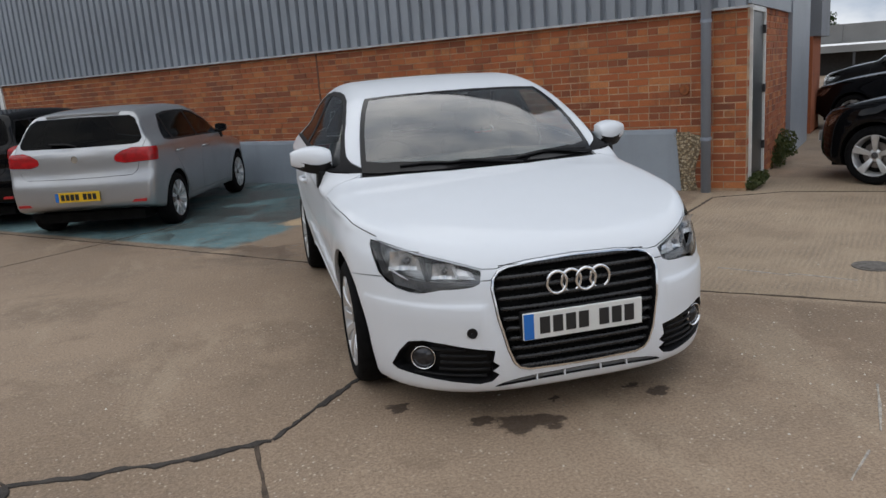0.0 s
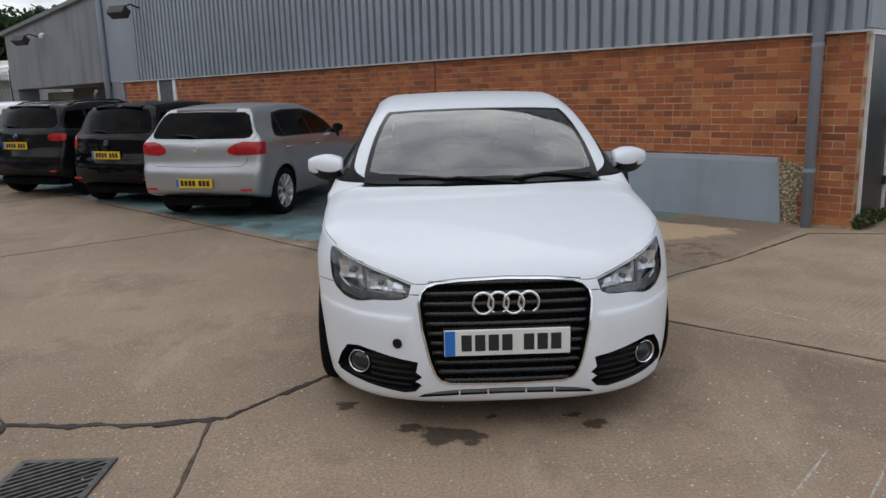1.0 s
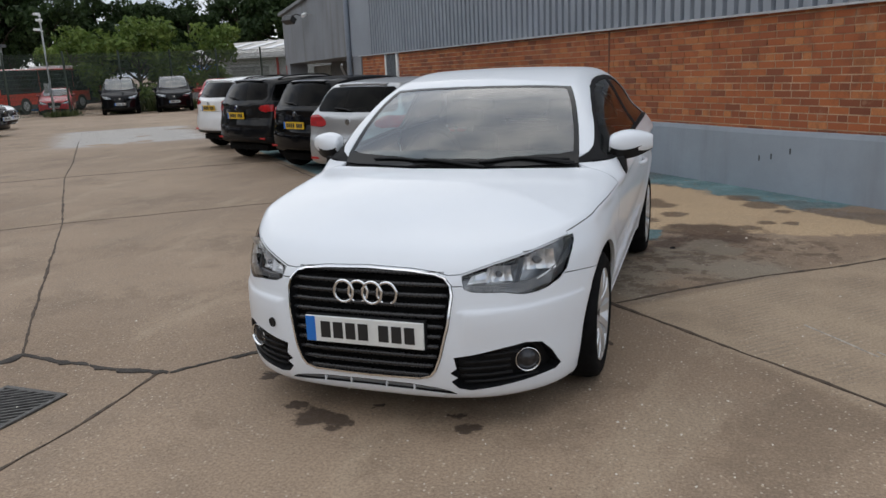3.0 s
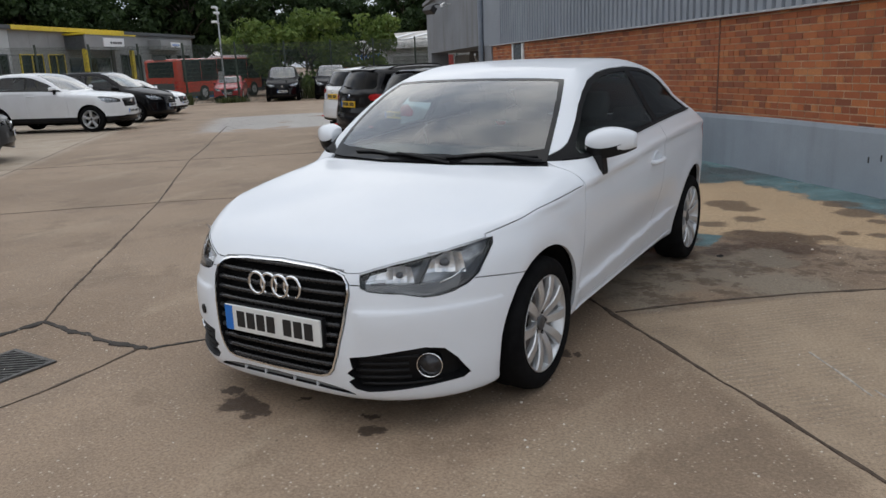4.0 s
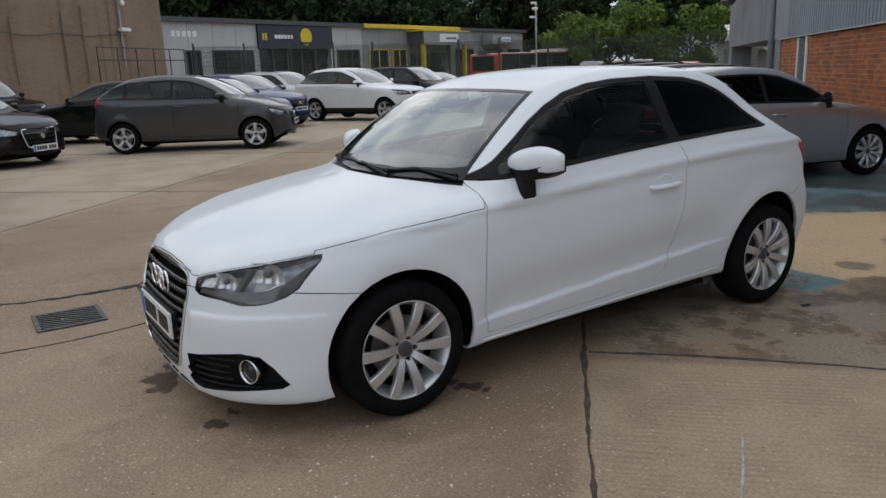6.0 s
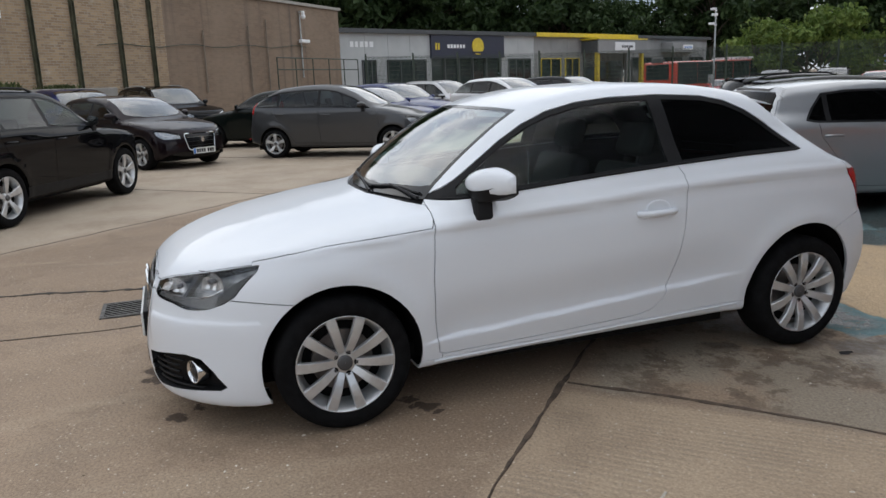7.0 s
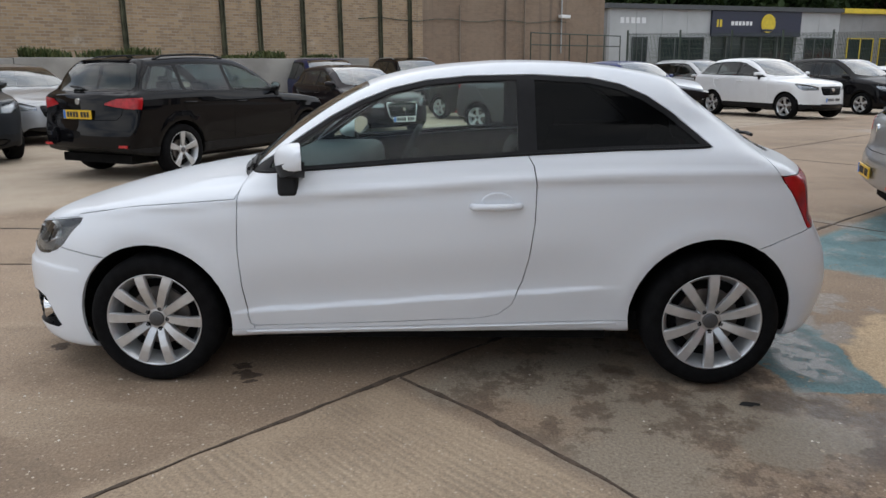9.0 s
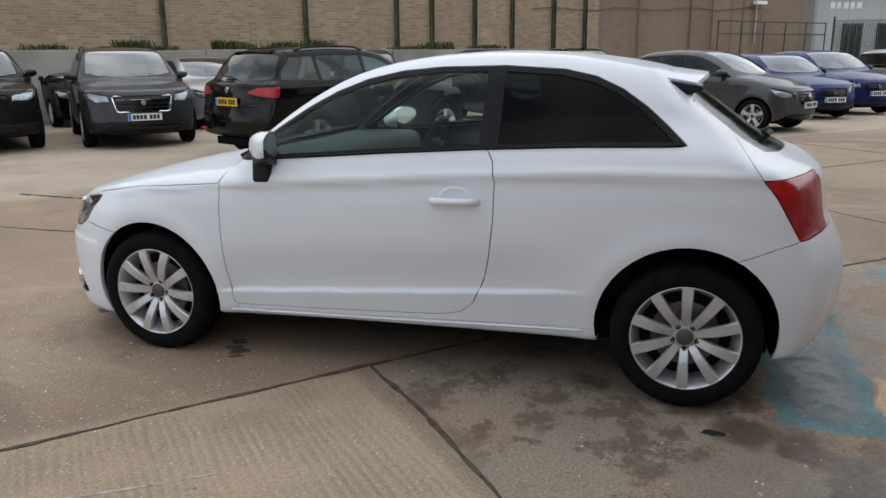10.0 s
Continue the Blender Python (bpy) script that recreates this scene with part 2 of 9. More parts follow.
    brown = blobs(((0.88, 2.72, 0.16, 0.5), (0.98, 2.92, 0.14, 0.5), (1.12, 3.12, 0.22, 0.5), (0.70, 2.50, 0.16, 0.6), (1.36, 3.02, 0.22, 0.5), (1.18, 3.34, 0.28, 0.5), (0.95, 3.42, 0.14, 0.4), (0.6, 2.1, 0.12, 0.8)))
    col = mix_col(nt, math_node(nt, "MULTIPLY", math_node(nt, "MULTIPLY", brown, 0.85), math_node(nt, "SUBTRACT", 1.0, band)), col, (0.075, 0.052, 0.036))
    pools = blobs(((0.50, 4.60, 0.22, 0.25), (0.66, 4.42, 0.18, 0.25), (0.84, 3.96, 0.14, 0.25), (0.62, 3.65, 0.13, 0.25), (0.98, 3.30, 0.24, 0.3), (1.28, 3.34, 0.24, 0.3), (1.50, 3.46, 0.12, 0.3), (1.64, 3.70, 0.09, 0.3), (1.84, 3.72, 0.08, 0.3), (1.62, 4.55, 0.20, 0.3), (1.45, 4.95, 0.20, 0.3), (1.80, 4.25, 0.10, 0.3)))
    pools = math_node(nt, "MULTIPLY", pools, math_node(nt, "SUBTRACT", 1.0, band))
    col = mix_col(nt, math_node(nt, "MULTIPLY", pools, 0.8), col, (0.125, 0.092, 0.062))
    fresh = blobs(((1.30, 2.60, 0.17, 0.15), (1.20, 2.82, 0.16, 0.15)))
    col = mix_col(nt, math_node(nt, "MULTIPLY", fresh, 0.75), col, (0.205, 0.185, 0.150))
    # broad soft darkening over the hatchback's whole footprint
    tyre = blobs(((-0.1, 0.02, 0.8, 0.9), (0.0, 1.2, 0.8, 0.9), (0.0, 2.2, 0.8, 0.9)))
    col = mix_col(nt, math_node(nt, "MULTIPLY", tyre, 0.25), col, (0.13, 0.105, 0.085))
    oil = None
    for ox, oy, orad in ((-0.29, -0.78, 0.10), (-0.42, -0.72, 0.055), (-0.17, -0.80, 0.075), (-0.74, -0.45, 0.05), (0.40, -0.71, 0.055), (0.30, -0.62, 0.03), (0.70, 0.37, 0.05), (0.60, 0.33, 0.04), (0.78, 0.41, 0.03), (-0.05, -0.62, 0.03)):
        dn_ = nt.nodes.new("ShaderNodeVectorMath")
        dn_.operation = "DISTANCE"
        nt.links.new(wob.outputs[0], dn_.inputs[0])
        dn_.inputs[1].default_value = (ox + 0.11, oy + 0.11, 0.0)
        one = remap(nt, dn_.outputs["Value"], orad * 0.75, orad * 1.05, 1.0, 0.0)
        oil = one if oil is None else math_node(nt, "MAXIMUM", oil, one)
    col = mix_col(nt, math_node(nt, "MULTIPLY", oil, 0.85), col, (0.035, 0.022, 0.014))
    speck = noise_node(nt, 75, 5, 0.8, P)
    dark_fleck = remap(nt, noise_node(nt, 34, 4, 0.75, P), 0.60, 0.68, 0.0, 0.45)
    col = mix_col(nt, dark_fleck, col, (0.085, 0.068, 0.052))
    col = mix_col(nt, 1.0, col, mix_col(nt, remap(nt, speck, 0.30, 0.70), (0.72, 0.66, 0.60), (1.34, 1.27, 1.18)), "MULTIPLY")
    # tined finish on the slab beside the warehouse
    wv = nt.nodes.new("ShaderNodeTexWave")
    wv.wave_type = "BANDS"
    wv.inputs["Scale"].default_value = 8.0
    wv.inputs["Distortion"].default_value = 7.0
    wv.inputs["Detail"].default_value = 5
    comb = nt.nodes.new("ShaderNodeCombineXYZ")
    nt.links.new(s, comb.inputs[0])
    nt.links.new(math_node(nt, "MULTIPLY", d, 0.12), comb.inputs[1])
    nt.links.new(comb.outputs[0], wv.inputs["Vector"])
    tine = math_node(nt, "MULTIPLY", wv.outputs["Fac"], math_node(nt, "MULTIPLY", math_node(nt, "MULTIPLY", axis_mask(nt, s, -9.0, -0.3, 0.1), axis_mask(nt, d, -1.0, 3.75, 0.1)), remap(nt, mid, 0.38, 0.62, 0.1, 1.0)))
    col = mix_col(nt, math_node(nt, "MULTIPLY", tine, 0.35), col, (0.17, 0.135, 0.10))
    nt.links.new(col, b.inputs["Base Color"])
    shine = math_node(nt, "MAXIMUM", math_node(nt, "MULTIPLY", wet, 0.6), math_node(nt, "MULTIPLY", far_wet, 0.66))
    shine = math_node(nt, "MAXIMUM", shine, math_node(nt, "MULTIPLY", core, 0.9))
    shine = math_node(nt, "MAXIMUM", shine, math_node(nt, "MULTIPLY", brown, 0.45))
    shine = math_node(nt, "MAXIMUM", shine, math_node(nt, "MULTIPLY", row_wet, 0.65))
    shine = math_node(nt, "MAXIMUM", shine, math_node(nt, "MULTIPLY", pools, 0.4))
    r = math_node(nt, "SUBTRACT", remap(nt, fine, 0.3, 0.7, 0.72, 0.92), math_node(nt, "MULTIPLY", shine, 0.72))
    nt.links.new(r, b.inputs["Roughness"])
    h = math_node(nt, "ADD", math_node(nt, "MULTIPLY", fine, 0.5), math_node(nt, "MULTIPLY", grit, 0.35))
    h = math_node(nt, "ADD", h, math_node(nt, "MULTIPLY", tine, 0.70))
    dry = math_node(nt, "SUBTRACT", 1.0, far_wet)
    bump(nt, b, math_node(nt, "MULTIPLY", h, dry), 0.55, 0.008)
    return m


GROUND = make_ground_mat()

# ---- helpers for meshes ----


def finish(name, bm, material, parent=None, label="", smooth=False, kind="", category=""):
    me = bpy.data.meshes.new(name)
    bmesh.ops.recalc_face_normals(bm, faces=bm.faces)
    bm.to_mesh(me)
    bm.free()
    for mt in material if isinstance(material, (list, tuple)) else [material]:
        me.materials.append(mt)
    if smooth:
        me.shade_smooth()
    ob = new(name, me)
    if parent is not None:
        ob.parent = parent
    tagged(ob, label, category, kind=kind)
    return ob


def part(name, bm, material, parent, label="", smooth=False):
    return finish(name, bm, material, parent, label, smooth)


def mesh_of(name, verts, faces, material, parent=None, label="", smooth=False, kind="", category=""):
    me = bpy.data.meshes.new(name)
    me.from_pydata([tuple(v) for v in verts], [], [tuple(f) for f in faces])
    me.update()
    for mt in material if isinstance(material, (list, tuple)) else [material]:
        me.materials.append(mt)
    if smooth:
        me.shade_smooth()
    ob = new(name, me)
    if parent is not None:
        ob.parent = parent
    tagged(ob, label, category, kind=kind)
    return ob


def box_into(bm, x0, x1, y0, y1, z0, z1, m=None, bevel=0.0):
    vs = [bm.verts.new(Vector(c)) for c in ((x0, y0, z0), (x1, y0, z0), (x1, y1, z0), (x0, y1, z0), (x0, y0, z1), (x1, y0, z1), (x1, y1, z1), (x0, y1, z1))]
    fs = [bm.faces.new([vs[i] for i in f]) for f in ((0, 3, 2, 1), (4, 5, 6, 7), (0, 1, 5, 4), (1, 2, 6, 5), (2, 3, 7, 6), (3, 0, 4, 7))]
    if bevel:
        es = list({e for f in fs for e in f.edges})
        r = bmesh.ops.bevel(bm, geom=es, offset=bevel, segments=2, affect="EDGES", profile=0.5)
        vs = list({v for f in r["faces"] for v in f.verts} | {v for v in vs if v.is_valid})
    if m is not None:
        bmesh.ops.transform(bm, matrix=m, verts=[v for v in vs if v.is_valid])
    return vs


def cyl_into(bm, p, q, r, r2=None, seg=12, caps=True):
    p, q = Vector(p), Vector(q)
    r2 = r if r2 is None else r2
    rot = (q - p).to_track_quat("Z", "Y").to_matrix()
    a, b = [], []
    for k in range(seg):
        t = 2 * math.pi * k / seg
        o = rot @ Vector((math.cos(t), math.sin(t), 0))
        a.append(bm.verts.new(p + o * r))
        b.append(bm.verts.new(q + o * r2))
    for k in range(seg):
        j = (k + 1) % seg
        bm.faces.new((a[k], a[j], b[j], b[k]))
    if caps:
        bm.faces.new(a[::-1])
        bm.faces.new(b)
    return a + b


def tube(bm, pts, r, seg=8, closed=False):
    pts = [Vector(p) for p in pts]
    n = len(pts)
    rows = []
    for i, p in enumerate(pts):
        a = pts[i - 1] if (i or closed) else p
        b = pts[(i + 1) % n] if (i < n - 1 or closed) else p
        rot = (b - a).to_track_quat("Z", "Y").to_matrix()
        rows.append([bm.verts.new(p + rot @ Vector((r * math.cos(2 * math.pi * k / seg), r * math.sin(2 * math.pi * k / seg), 0))) for k in range(seg)])
    for i in range(n if closed else n - 1):
        a, b = rows[i], rows[(i + 1) % n]
        for k in range(seg):
            bm.faces.new((a[k], a[(k + 1) % seg], b[(k + 1) % seg], b[k]))
    if not closed:
        bm.faces.new(rows[0][::-1])
        bm.faces.new(rows[-1])


def thing(name, label, category, m=None, group="", kind=""):
    ob = new(name)
    if m is not None:
        ob.matrix_world = m
    return tagged(ob, label, category, group, kind)


def boxed(name, material, parent, dims, label="", bevel=0.0, m=None):
    bm = bmesh.new()
    box_into(bm, *dims, m=m, bevel=bevel)
    return part(name, bm, material, parent, label)


# ---- ground ----


def build_ground():
    far = [0.6 * 1.085 ** k for k in range(78)]
    near = list(np.arange(-4.5, 5.01, 0.125))
    out, total = [], 0.0
    for step_ in far:
        total += step_
        out.append(total)
    xs = [-4.5 - v for v in out[::-1]] + near + [5.0 + v for v in out]
    n = len(xs)
    verts, faces = [], []
    for y in xs:
        for x in xs:
            verts.append((x, y, ground_z(x, y)))
    for j in range(n - 1):
        for i in range(n - 1):
            a = j * n + i
            faces.append((a, a + 1, a + n + 1, a + n))
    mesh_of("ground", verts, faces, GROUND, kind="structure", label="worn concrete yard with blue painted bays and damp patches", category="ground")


build_ground()

TAR = simple("bitumen_seal", (0.040, 0.033, 0.028), 0.92, var=0.35, scale=14, bumpy=0.6)
DIRTJ = simple("dirt_joint", (0.072, 0.051, 0.036), 0.9, var=0.4, scale=18, bumpy=0.6)

FAINTJ = simple("faint_joint", (0.135, 0.105, 0.080), 0.9, var=0.3, scale=18)


def seam(name, pts, width, material, label, wob=0.012, seed=1):
    """An irregular strip of filler along a polyline on the ground."""
    rnd = random.Random(seed)
    pts = [Vector((*p, 0)) for p in pts]
    line = []
    for a, b in zip(pts, pts[1:]):
        k = max(2, int((b - a).length / (0.03 if width > 0.02 else 0.06)))
        for i in range(k):
            line.append(a.lerp(b, i / k))
    line.append(pts[-1])
    verts, faces = [], []
    off, w = 0.0, width
    for i, p in enumerate(line):
        t = (line[min(i + 1, len(line) - 1)] - line[max(i - 1, 0)]).normalized()
        nrm = Vector((-t.y, t.x, 0))
        off = off * 0.7 + rnd.uniform(-wob, wob)
        w = 0.35 * w + 0.65 * width * rnd.choice((0.2, 0.4, 0.7, 1.0, 1.3, 2.0))
        z = ground_z(p.x, p.y)
        lift = Vector((0, 0, z + 0.0045))
        c = p + nrm * off
        verts += [c - nrm * (w / 2 + 0.004) + Vector((0, 0, z - 0.004)), c - nrm * w / 2 + lift, c + nrm * w / 2 + lift, c + nrm * (w / 2 + 0.004) + Vector((0, 0, z - 0.004))]
        if i:
            o = 4 * i
            for j in range(3):
                faces.append((o - 4 + j, o - 3 + j, o + 1 + j, o + j))
    mesh_of(name, verts, faces, material, kind="structure", label=label, category="joint")


SEAMS = [
    ("joint_seal", [(-1.29, -0.53), (-1.12, -0.36), (-0.88, -0.08), (-0.45, 0.25), (0.2, 0.75)], 0.040, TAR, 1),
    ("joint_seal", [(-1.29, -0.53), (-1.75, -0.53), (-2.31, -0.53), (-2.37, -0.94), (-2.46, -2.2), (-2.6, -4.5)], 0.045, TAR, 2),
    ("joint_seal", [(-1.35, -0.53), (-1.31, -1.03), (-1.26, -1.7), (-1.2, -3.5)], 0.022, DIRTJ, 3),
    ("joint_seal", [(-2.31, -0.53), (-5.2, 2.45), (-8.3, 5.4), (-9.9, 7.1), (-14, 11.2)], 0.026, DIRTJ, 4),
    ("joint_seal", [(0.70, 1.08), (1.35, 0.53), (2.0, -0.03), (3.4, -1.25), (5.5, -3.1)], 0.028, DIRTJ, 5),
    ("joint_seal", [(0.72, 1.10), (1.03, 1.43), (1.60, 1.94), (2.0, 2.22), (2.75, 2.9), (3.25, 3.35)], 0.034, DIRTJ, 6),
    ("joint_seal", [(-4.7, 6.35), (-4.18, 5.87), (-1.88, 3.56), (-0.96, 2.62), (-0.2, 1.9), (0.70, 1.08)], 0.03, DIRTJ, 7),
    ("joint_seal", [(-4.7, 6.35), (-9.5, 11.1), (-14.0, 15.5)], 0.03, FAINTJ, 8),
    ("joint_seal", [(-5.2, 2.45), (-7.6, -0.1), (-10, -2.6)], 0.02, FAINTJ, 9),
    ("joint_seal", [(-8.3, 5.4), (-5.0, 8.4)], 0.02, FAINTJ, 10),
    ("joint_seal", [(-8.3, 5.4), (-13, 1.0), (-18, -4)], 0.02, FAINTJ, 11),
    ("joint_seal", [(-5.2, 2.45), (-2.1, 5.2)], 0.014, FAINTJ, 12),
    ("joint_seal", [(3.25, 3.35), (4.0, 3.22), (4.75, 2.65), (9.5, -1.6)], 0.022, DIRTJ, 13),
    ("joint_seal", [(-4.2, -2.4), (-7.5, 0.9), (-12, 5.2), (-17, 9.8)], 0.018, FAINTJ, 14),
]
for nm, pts, wd, mt, sd in SEAMS:
    seam(nm, pts, wd * (0.75 if mt is TAR else 0.58), mt, "dark filled joint between concrete slabs", 0.004 if mt is DIRTJ else 0.009, sd)

# ---- warehouse ----
M_WALL = Matrix.Translation(WO) @ Matrix.Rotation(math.atan2(WU.y, WU.x), 4, "Z") @ Matrix.Rotation(radians(0.40), 4, "Y")


def brick_mat(name, per_object):
    m, nt, b = mat_new(name)
    src = nt.nodes.new("ShaderNodeObjectInfo").outputs["Random"] if per_object else nt.nodes.new("ShaderNodeNewGeometry").outputs["Random Per Island"]
    ramp = nt.nodes.new("ShaderNodeValToRGB")
    el = ramp.color_ramp.elements
    el[0].position, el[0].color = 0.0, (0.19, 0.058, 0.028, 1)
    el[1].position, el[1].color = 1.0, (0.52, 0.205, 0.075, 1)
    for p, c in ((0.25, (0.31, 0.088, 0.033, 1)), (0.6, (0.40, 0.115, 0.038, 1)), (0.85, (0.44, 0.142, 0.046, 1))):
        e = el.new(p)
        e.color = c
    nt.links.new(src, ramp.inputs[0])
    P = nt.nodes.new("ShaderNodeNewGeometry").outputs["Position"]
    big = noise_node(nt, 0.9, 4, 0.6, P)
    grain = noise_node(nt, 60, 4, 0.65, P)
    c = mix_col(nt, remap(nt, grain, 0.35, 0.75, 0.0, 0.4), ramp.outputs[0], (0.19, 0.075, 0.042))
    c = mix_col(nt, remap(nt, big, 0.55, 0.82, 0.0, 0.35), c, (0.13, 0.066, 0.045))
    soot = noise_node(nt, 2.6, 8, 0.72, P, (1, 1, 0.6))
    c = mix_col(nt, remap(nt, soot, 0.52, 0.66, 0.0, 0.55), c, (0.14, 0.050, 0.027))
    pale = noise_node(nt, 4.5, 3, 0.5, P)
    c = mix_col(nt, remap(nt, pale, 0.66, 0.78, 0.0, 0.45), c, (0.46, 0.30, 0.19))
    nt.links.new(c, b.inputs["Base Color"])
    b.inputs["Roughness"].default_value = 0.88
    bump(nt, b, grain, 0.5, 0.006)
    return m


BRICK_ONE, BRICK_MANY = brick_mat("brick_single", True), brick_mat("brick_joined", False)
MORTAR = simple("mortar", (0.40, 0.275, 0.180), 0.95, var=0.35, scale=5, bumpy=0.5)


def streaked(name, col, dark, rough=0.6, streak=0.4, scale=1.0, bumpy=0.2):
    """Paint with rain streaks and blotches."""
    m, nt, b = mat_new(name)
    P = nt.nodes.new("ShaderNodeNewGeometry").outputs["Position"]
    st = noise_node(nt, 3.0 * scale, 5, 0.6, P, (1, 1, 0.10))
    bl = noise_node(nt, 1.1 * scale, 4, 0.6, P)
    fine = noise_node(nt, 40, 3, 0.6, P)
    c = mix_col(nt, remap(nt, bl, 0.3, 0.7), tuple(v * 0.9 for v in col), tuple(v * 1.08 for v in col))
    c = mix_col(nt, remap(nt, st, 0.48, 0.75, 0.0, streak), c, dark)
    nt.links.new(c, b.inputs["Base Color"])
    nt.links.new(remap(nt, fine, 0.3, 0.7, rough * 0.85, min(1, rough * 1.15)), b.inputs["Roughness"])
    bump(nt, b, fine, bumpy, 0.004)
    return m


PLINTH = streaked("plinth_paint", (0.275, 0.315, 0.360), (0.15, 0.16, 0.165), 0.7, 0.35)
CLAD = streaked("grey_cladding", (0.262, 0.290, 0.328), (0.17, 0.185, 0.20), 0.45, 0.3, 0.6)
CLAD_FLAT = streaked("grey_panel", (0.20, 0.213, 0.235), (0.11, 0.105, 0.10), 0.6, 0.65, 0.8)
PIPE_PAINT = streaked("pipe_paint", (0.25, 0.285, 0.34), (0.17, 0.175, 0.18), 0.5, 0.3, 2)
PALE_METAL = simple("pale_flashing", (0.45, 0.46, 0.47), 0.45, var=0.15)


def pebble_mat():
    m, nt, b = mat_new("exposed_pebble")
    vor = node(nt, "ShaderNodeTexVoronoi", Scale=38.0)
    nt.links.new(nt.nodes.new("ShaderNodeNewGeometry").outputs["Position"], vor.inputs["Vector"])
    sp_ = nt.nodes.new("ShaderNodeSeparateColor")
    nt.links.new(vor.outputs["Color"], sp_.inputs[0])
    c = mix_col(nt, sp_.outputs[0], (0.34, 0.24, 0.13), (0.58, 0.50, 0.36))
    c = mix_col(nt, remap(nt, vor.outputs["Distance"], 0.35, 0.6), c, (0.20, 0.155, 0.10))
    nt.links.new(c, b.inputs["Base Color"])
    b.inputs["Roughness"].default_value = 0.9
    bump(nt, b, vor.outputs["Distance"], 0.9, -0.02)
    return m


def build_warehouse():
    # mortar core of the front wall and the side wall
    wall = boxed("wall_east", MORTAR, None, (-0.66, 15.4, -0.30, -0.008, -0.4, 1.93), m=M_WALL)
    tagged(wall, "orange-red brick wall with pale mortar joints", "wall", kind="structure")
    side = boxed("wall_south", MORTAR, None, (-0.652, -0.36, -2.95, -0.30, -0.4, 1.93), m=M_WALL)
    tagged(side, "orange-red brick side wall beyond the corner", "wall", kind="structure")
    rnd = random.Random(5)
    course, length, head = 0.0755, 0.226, 0.1135

    def brick_mesh(nm, w, h):
        bm = bmesh.new()
        box_into(bm, 0.0055, w - 0.0055, -0.02, -0.003, 0.0062, h - 0.0062)
        me = bpy.data.meshes.new(nm)
        bmesh.ops.recalc_face_normals(bm, faces=bm.faces)
        bm.to_mesh(me)
        bm.free()
        me.materials.append(BRICK_ONE)
        return me
    shared = {"s": brick_mesh("brick", length, course), "h": brick_mesh("brick_header", head, course)}
    singles = 0
    verts, faces = [], []
    for k in range(25):
        z = 0.02 + k * course
        header = k % 4 == 2
        w = head if header else length
        x = -0.66 - (0 if k % 2 == 0 else w / 2)
        while x < 15.38:
            x0, x1 = max(x, -0.66), min(x + w, 15.4)
            hidden = z < 0.60 and x > 0.12
            if x1 - x0 > 0.03 and not hidden:
                out = rnd.uniform(-0.004, 0.0)
                full = abs(x1 - x0 - w) < 1e-6
                if full and x < 3.6 and singles < 296:
                    ob = new("brick", shared["h" if header else "s"])
                    ob.parent = wall
                    ob.matrix_local = M_WALL @ pose(x, out, z, 0, 0, rnd.uniform(-0.25, 0.25))
                    singles += 1
                else:
                    o = len(verts)
                    a, b, c, d = x0 + 0.0055, x1 - 0.0055, z + 0.0062, z + course - 0.0062
                    for yy in (-0.02, out):
                        for xx, zz in ((a, c), (b, c), (b, d), (a, d)):
                            verts.append(M_WALL @ Vector((xx, yy, zz)))
                    faces += [(o + 4, o + 5, o + 6, o + 7), (o, o + 4, o + 7, o + 3), (o + 1, o + 2, o + 6, o + 5), (o, o + 1, o + 5, o + 4), (o + 3, o + 7, o + 6, o + 2)]
            x += w
    tagged(mesh_of("bricks", verts, faces, BRICK_MANY, wall), kind="stuff")
    # side wall bricks
    verts, faces = [], []
    for k in range(25):
        z = 0.02 + k * course
        w = head if k % 4 == 2 else length
        y = -0.008 - (w / 2 if k % 2 else 0)
        while y > -2.95:
            y0, y1 = max(y - w, -2.95), min(y, -0.008)
            if y1 - y0 > 0.03 and not (-1.0 < (y0 + y1) / 2 < -0.08):
                o = len(verts)
                out = -0.66 - rnd.uniform(0.0, 0.005)
                for xx in (-0.64, out):
                    for yy, zz in ((y0 + 0.0055, z + 0.005), (y1 - 0.0055, z + 0.005), (y1 - 0.0055, z + course - 0.005), (y0 + 0.0055, z + course - 0.005)):
                        verts.append(M_WALL @ Vector((xx, yy, zz)))
                faces += [(o + 4, o + 7, o + 6, o + 5), (o, o + 3, o + 7, o + 4), (o + 1, o + 5, o + 6, o + 2), (o, o + 4, o + 5, o + 1), (o + 3, o + 2, o + 6, o + 7)]
            y -= w
    tagged(mesh_of("bricks", verts, faces, BRICK_MANY, side), kind="stuff")
    # side door with white frame
    dr = thing("door_1", "dark steel side door in a white frame", "door", M_WALL, kind="structure")
    boxed("door_leaf", simple("door_dark", (0.035, 0.04, 0.042), 0.35, var=0.2), dr, (-0.668, -0.63, -0.92, -0.15, 0.08, 1.84))
    WF = simple("white_frame", (0.72, 0.73, 0.72), 0.5, var=0.08)
    boxed("frame_post", WF, dr, (-0.69, -0.60, -0.15, -0.128, 0.02, 1.90))
    boxed("frame_post", WF, dr, (-0.69, -0.60, -0.97, -0.92, 0.02, 1.90))
    boxed("frame_head", WF, dr, (-0.69, -0.60, -0.97, -0.10, 1.845, 1.895))
    for z in (0.35, 0.98, 1.62):
        boxed("hinge", TRIM0, dr, (-0.70, -0.665, -0.94, -0.88, z, z + 0.09))
    # painted plinth with a broken end
    bm = bmesh.new()
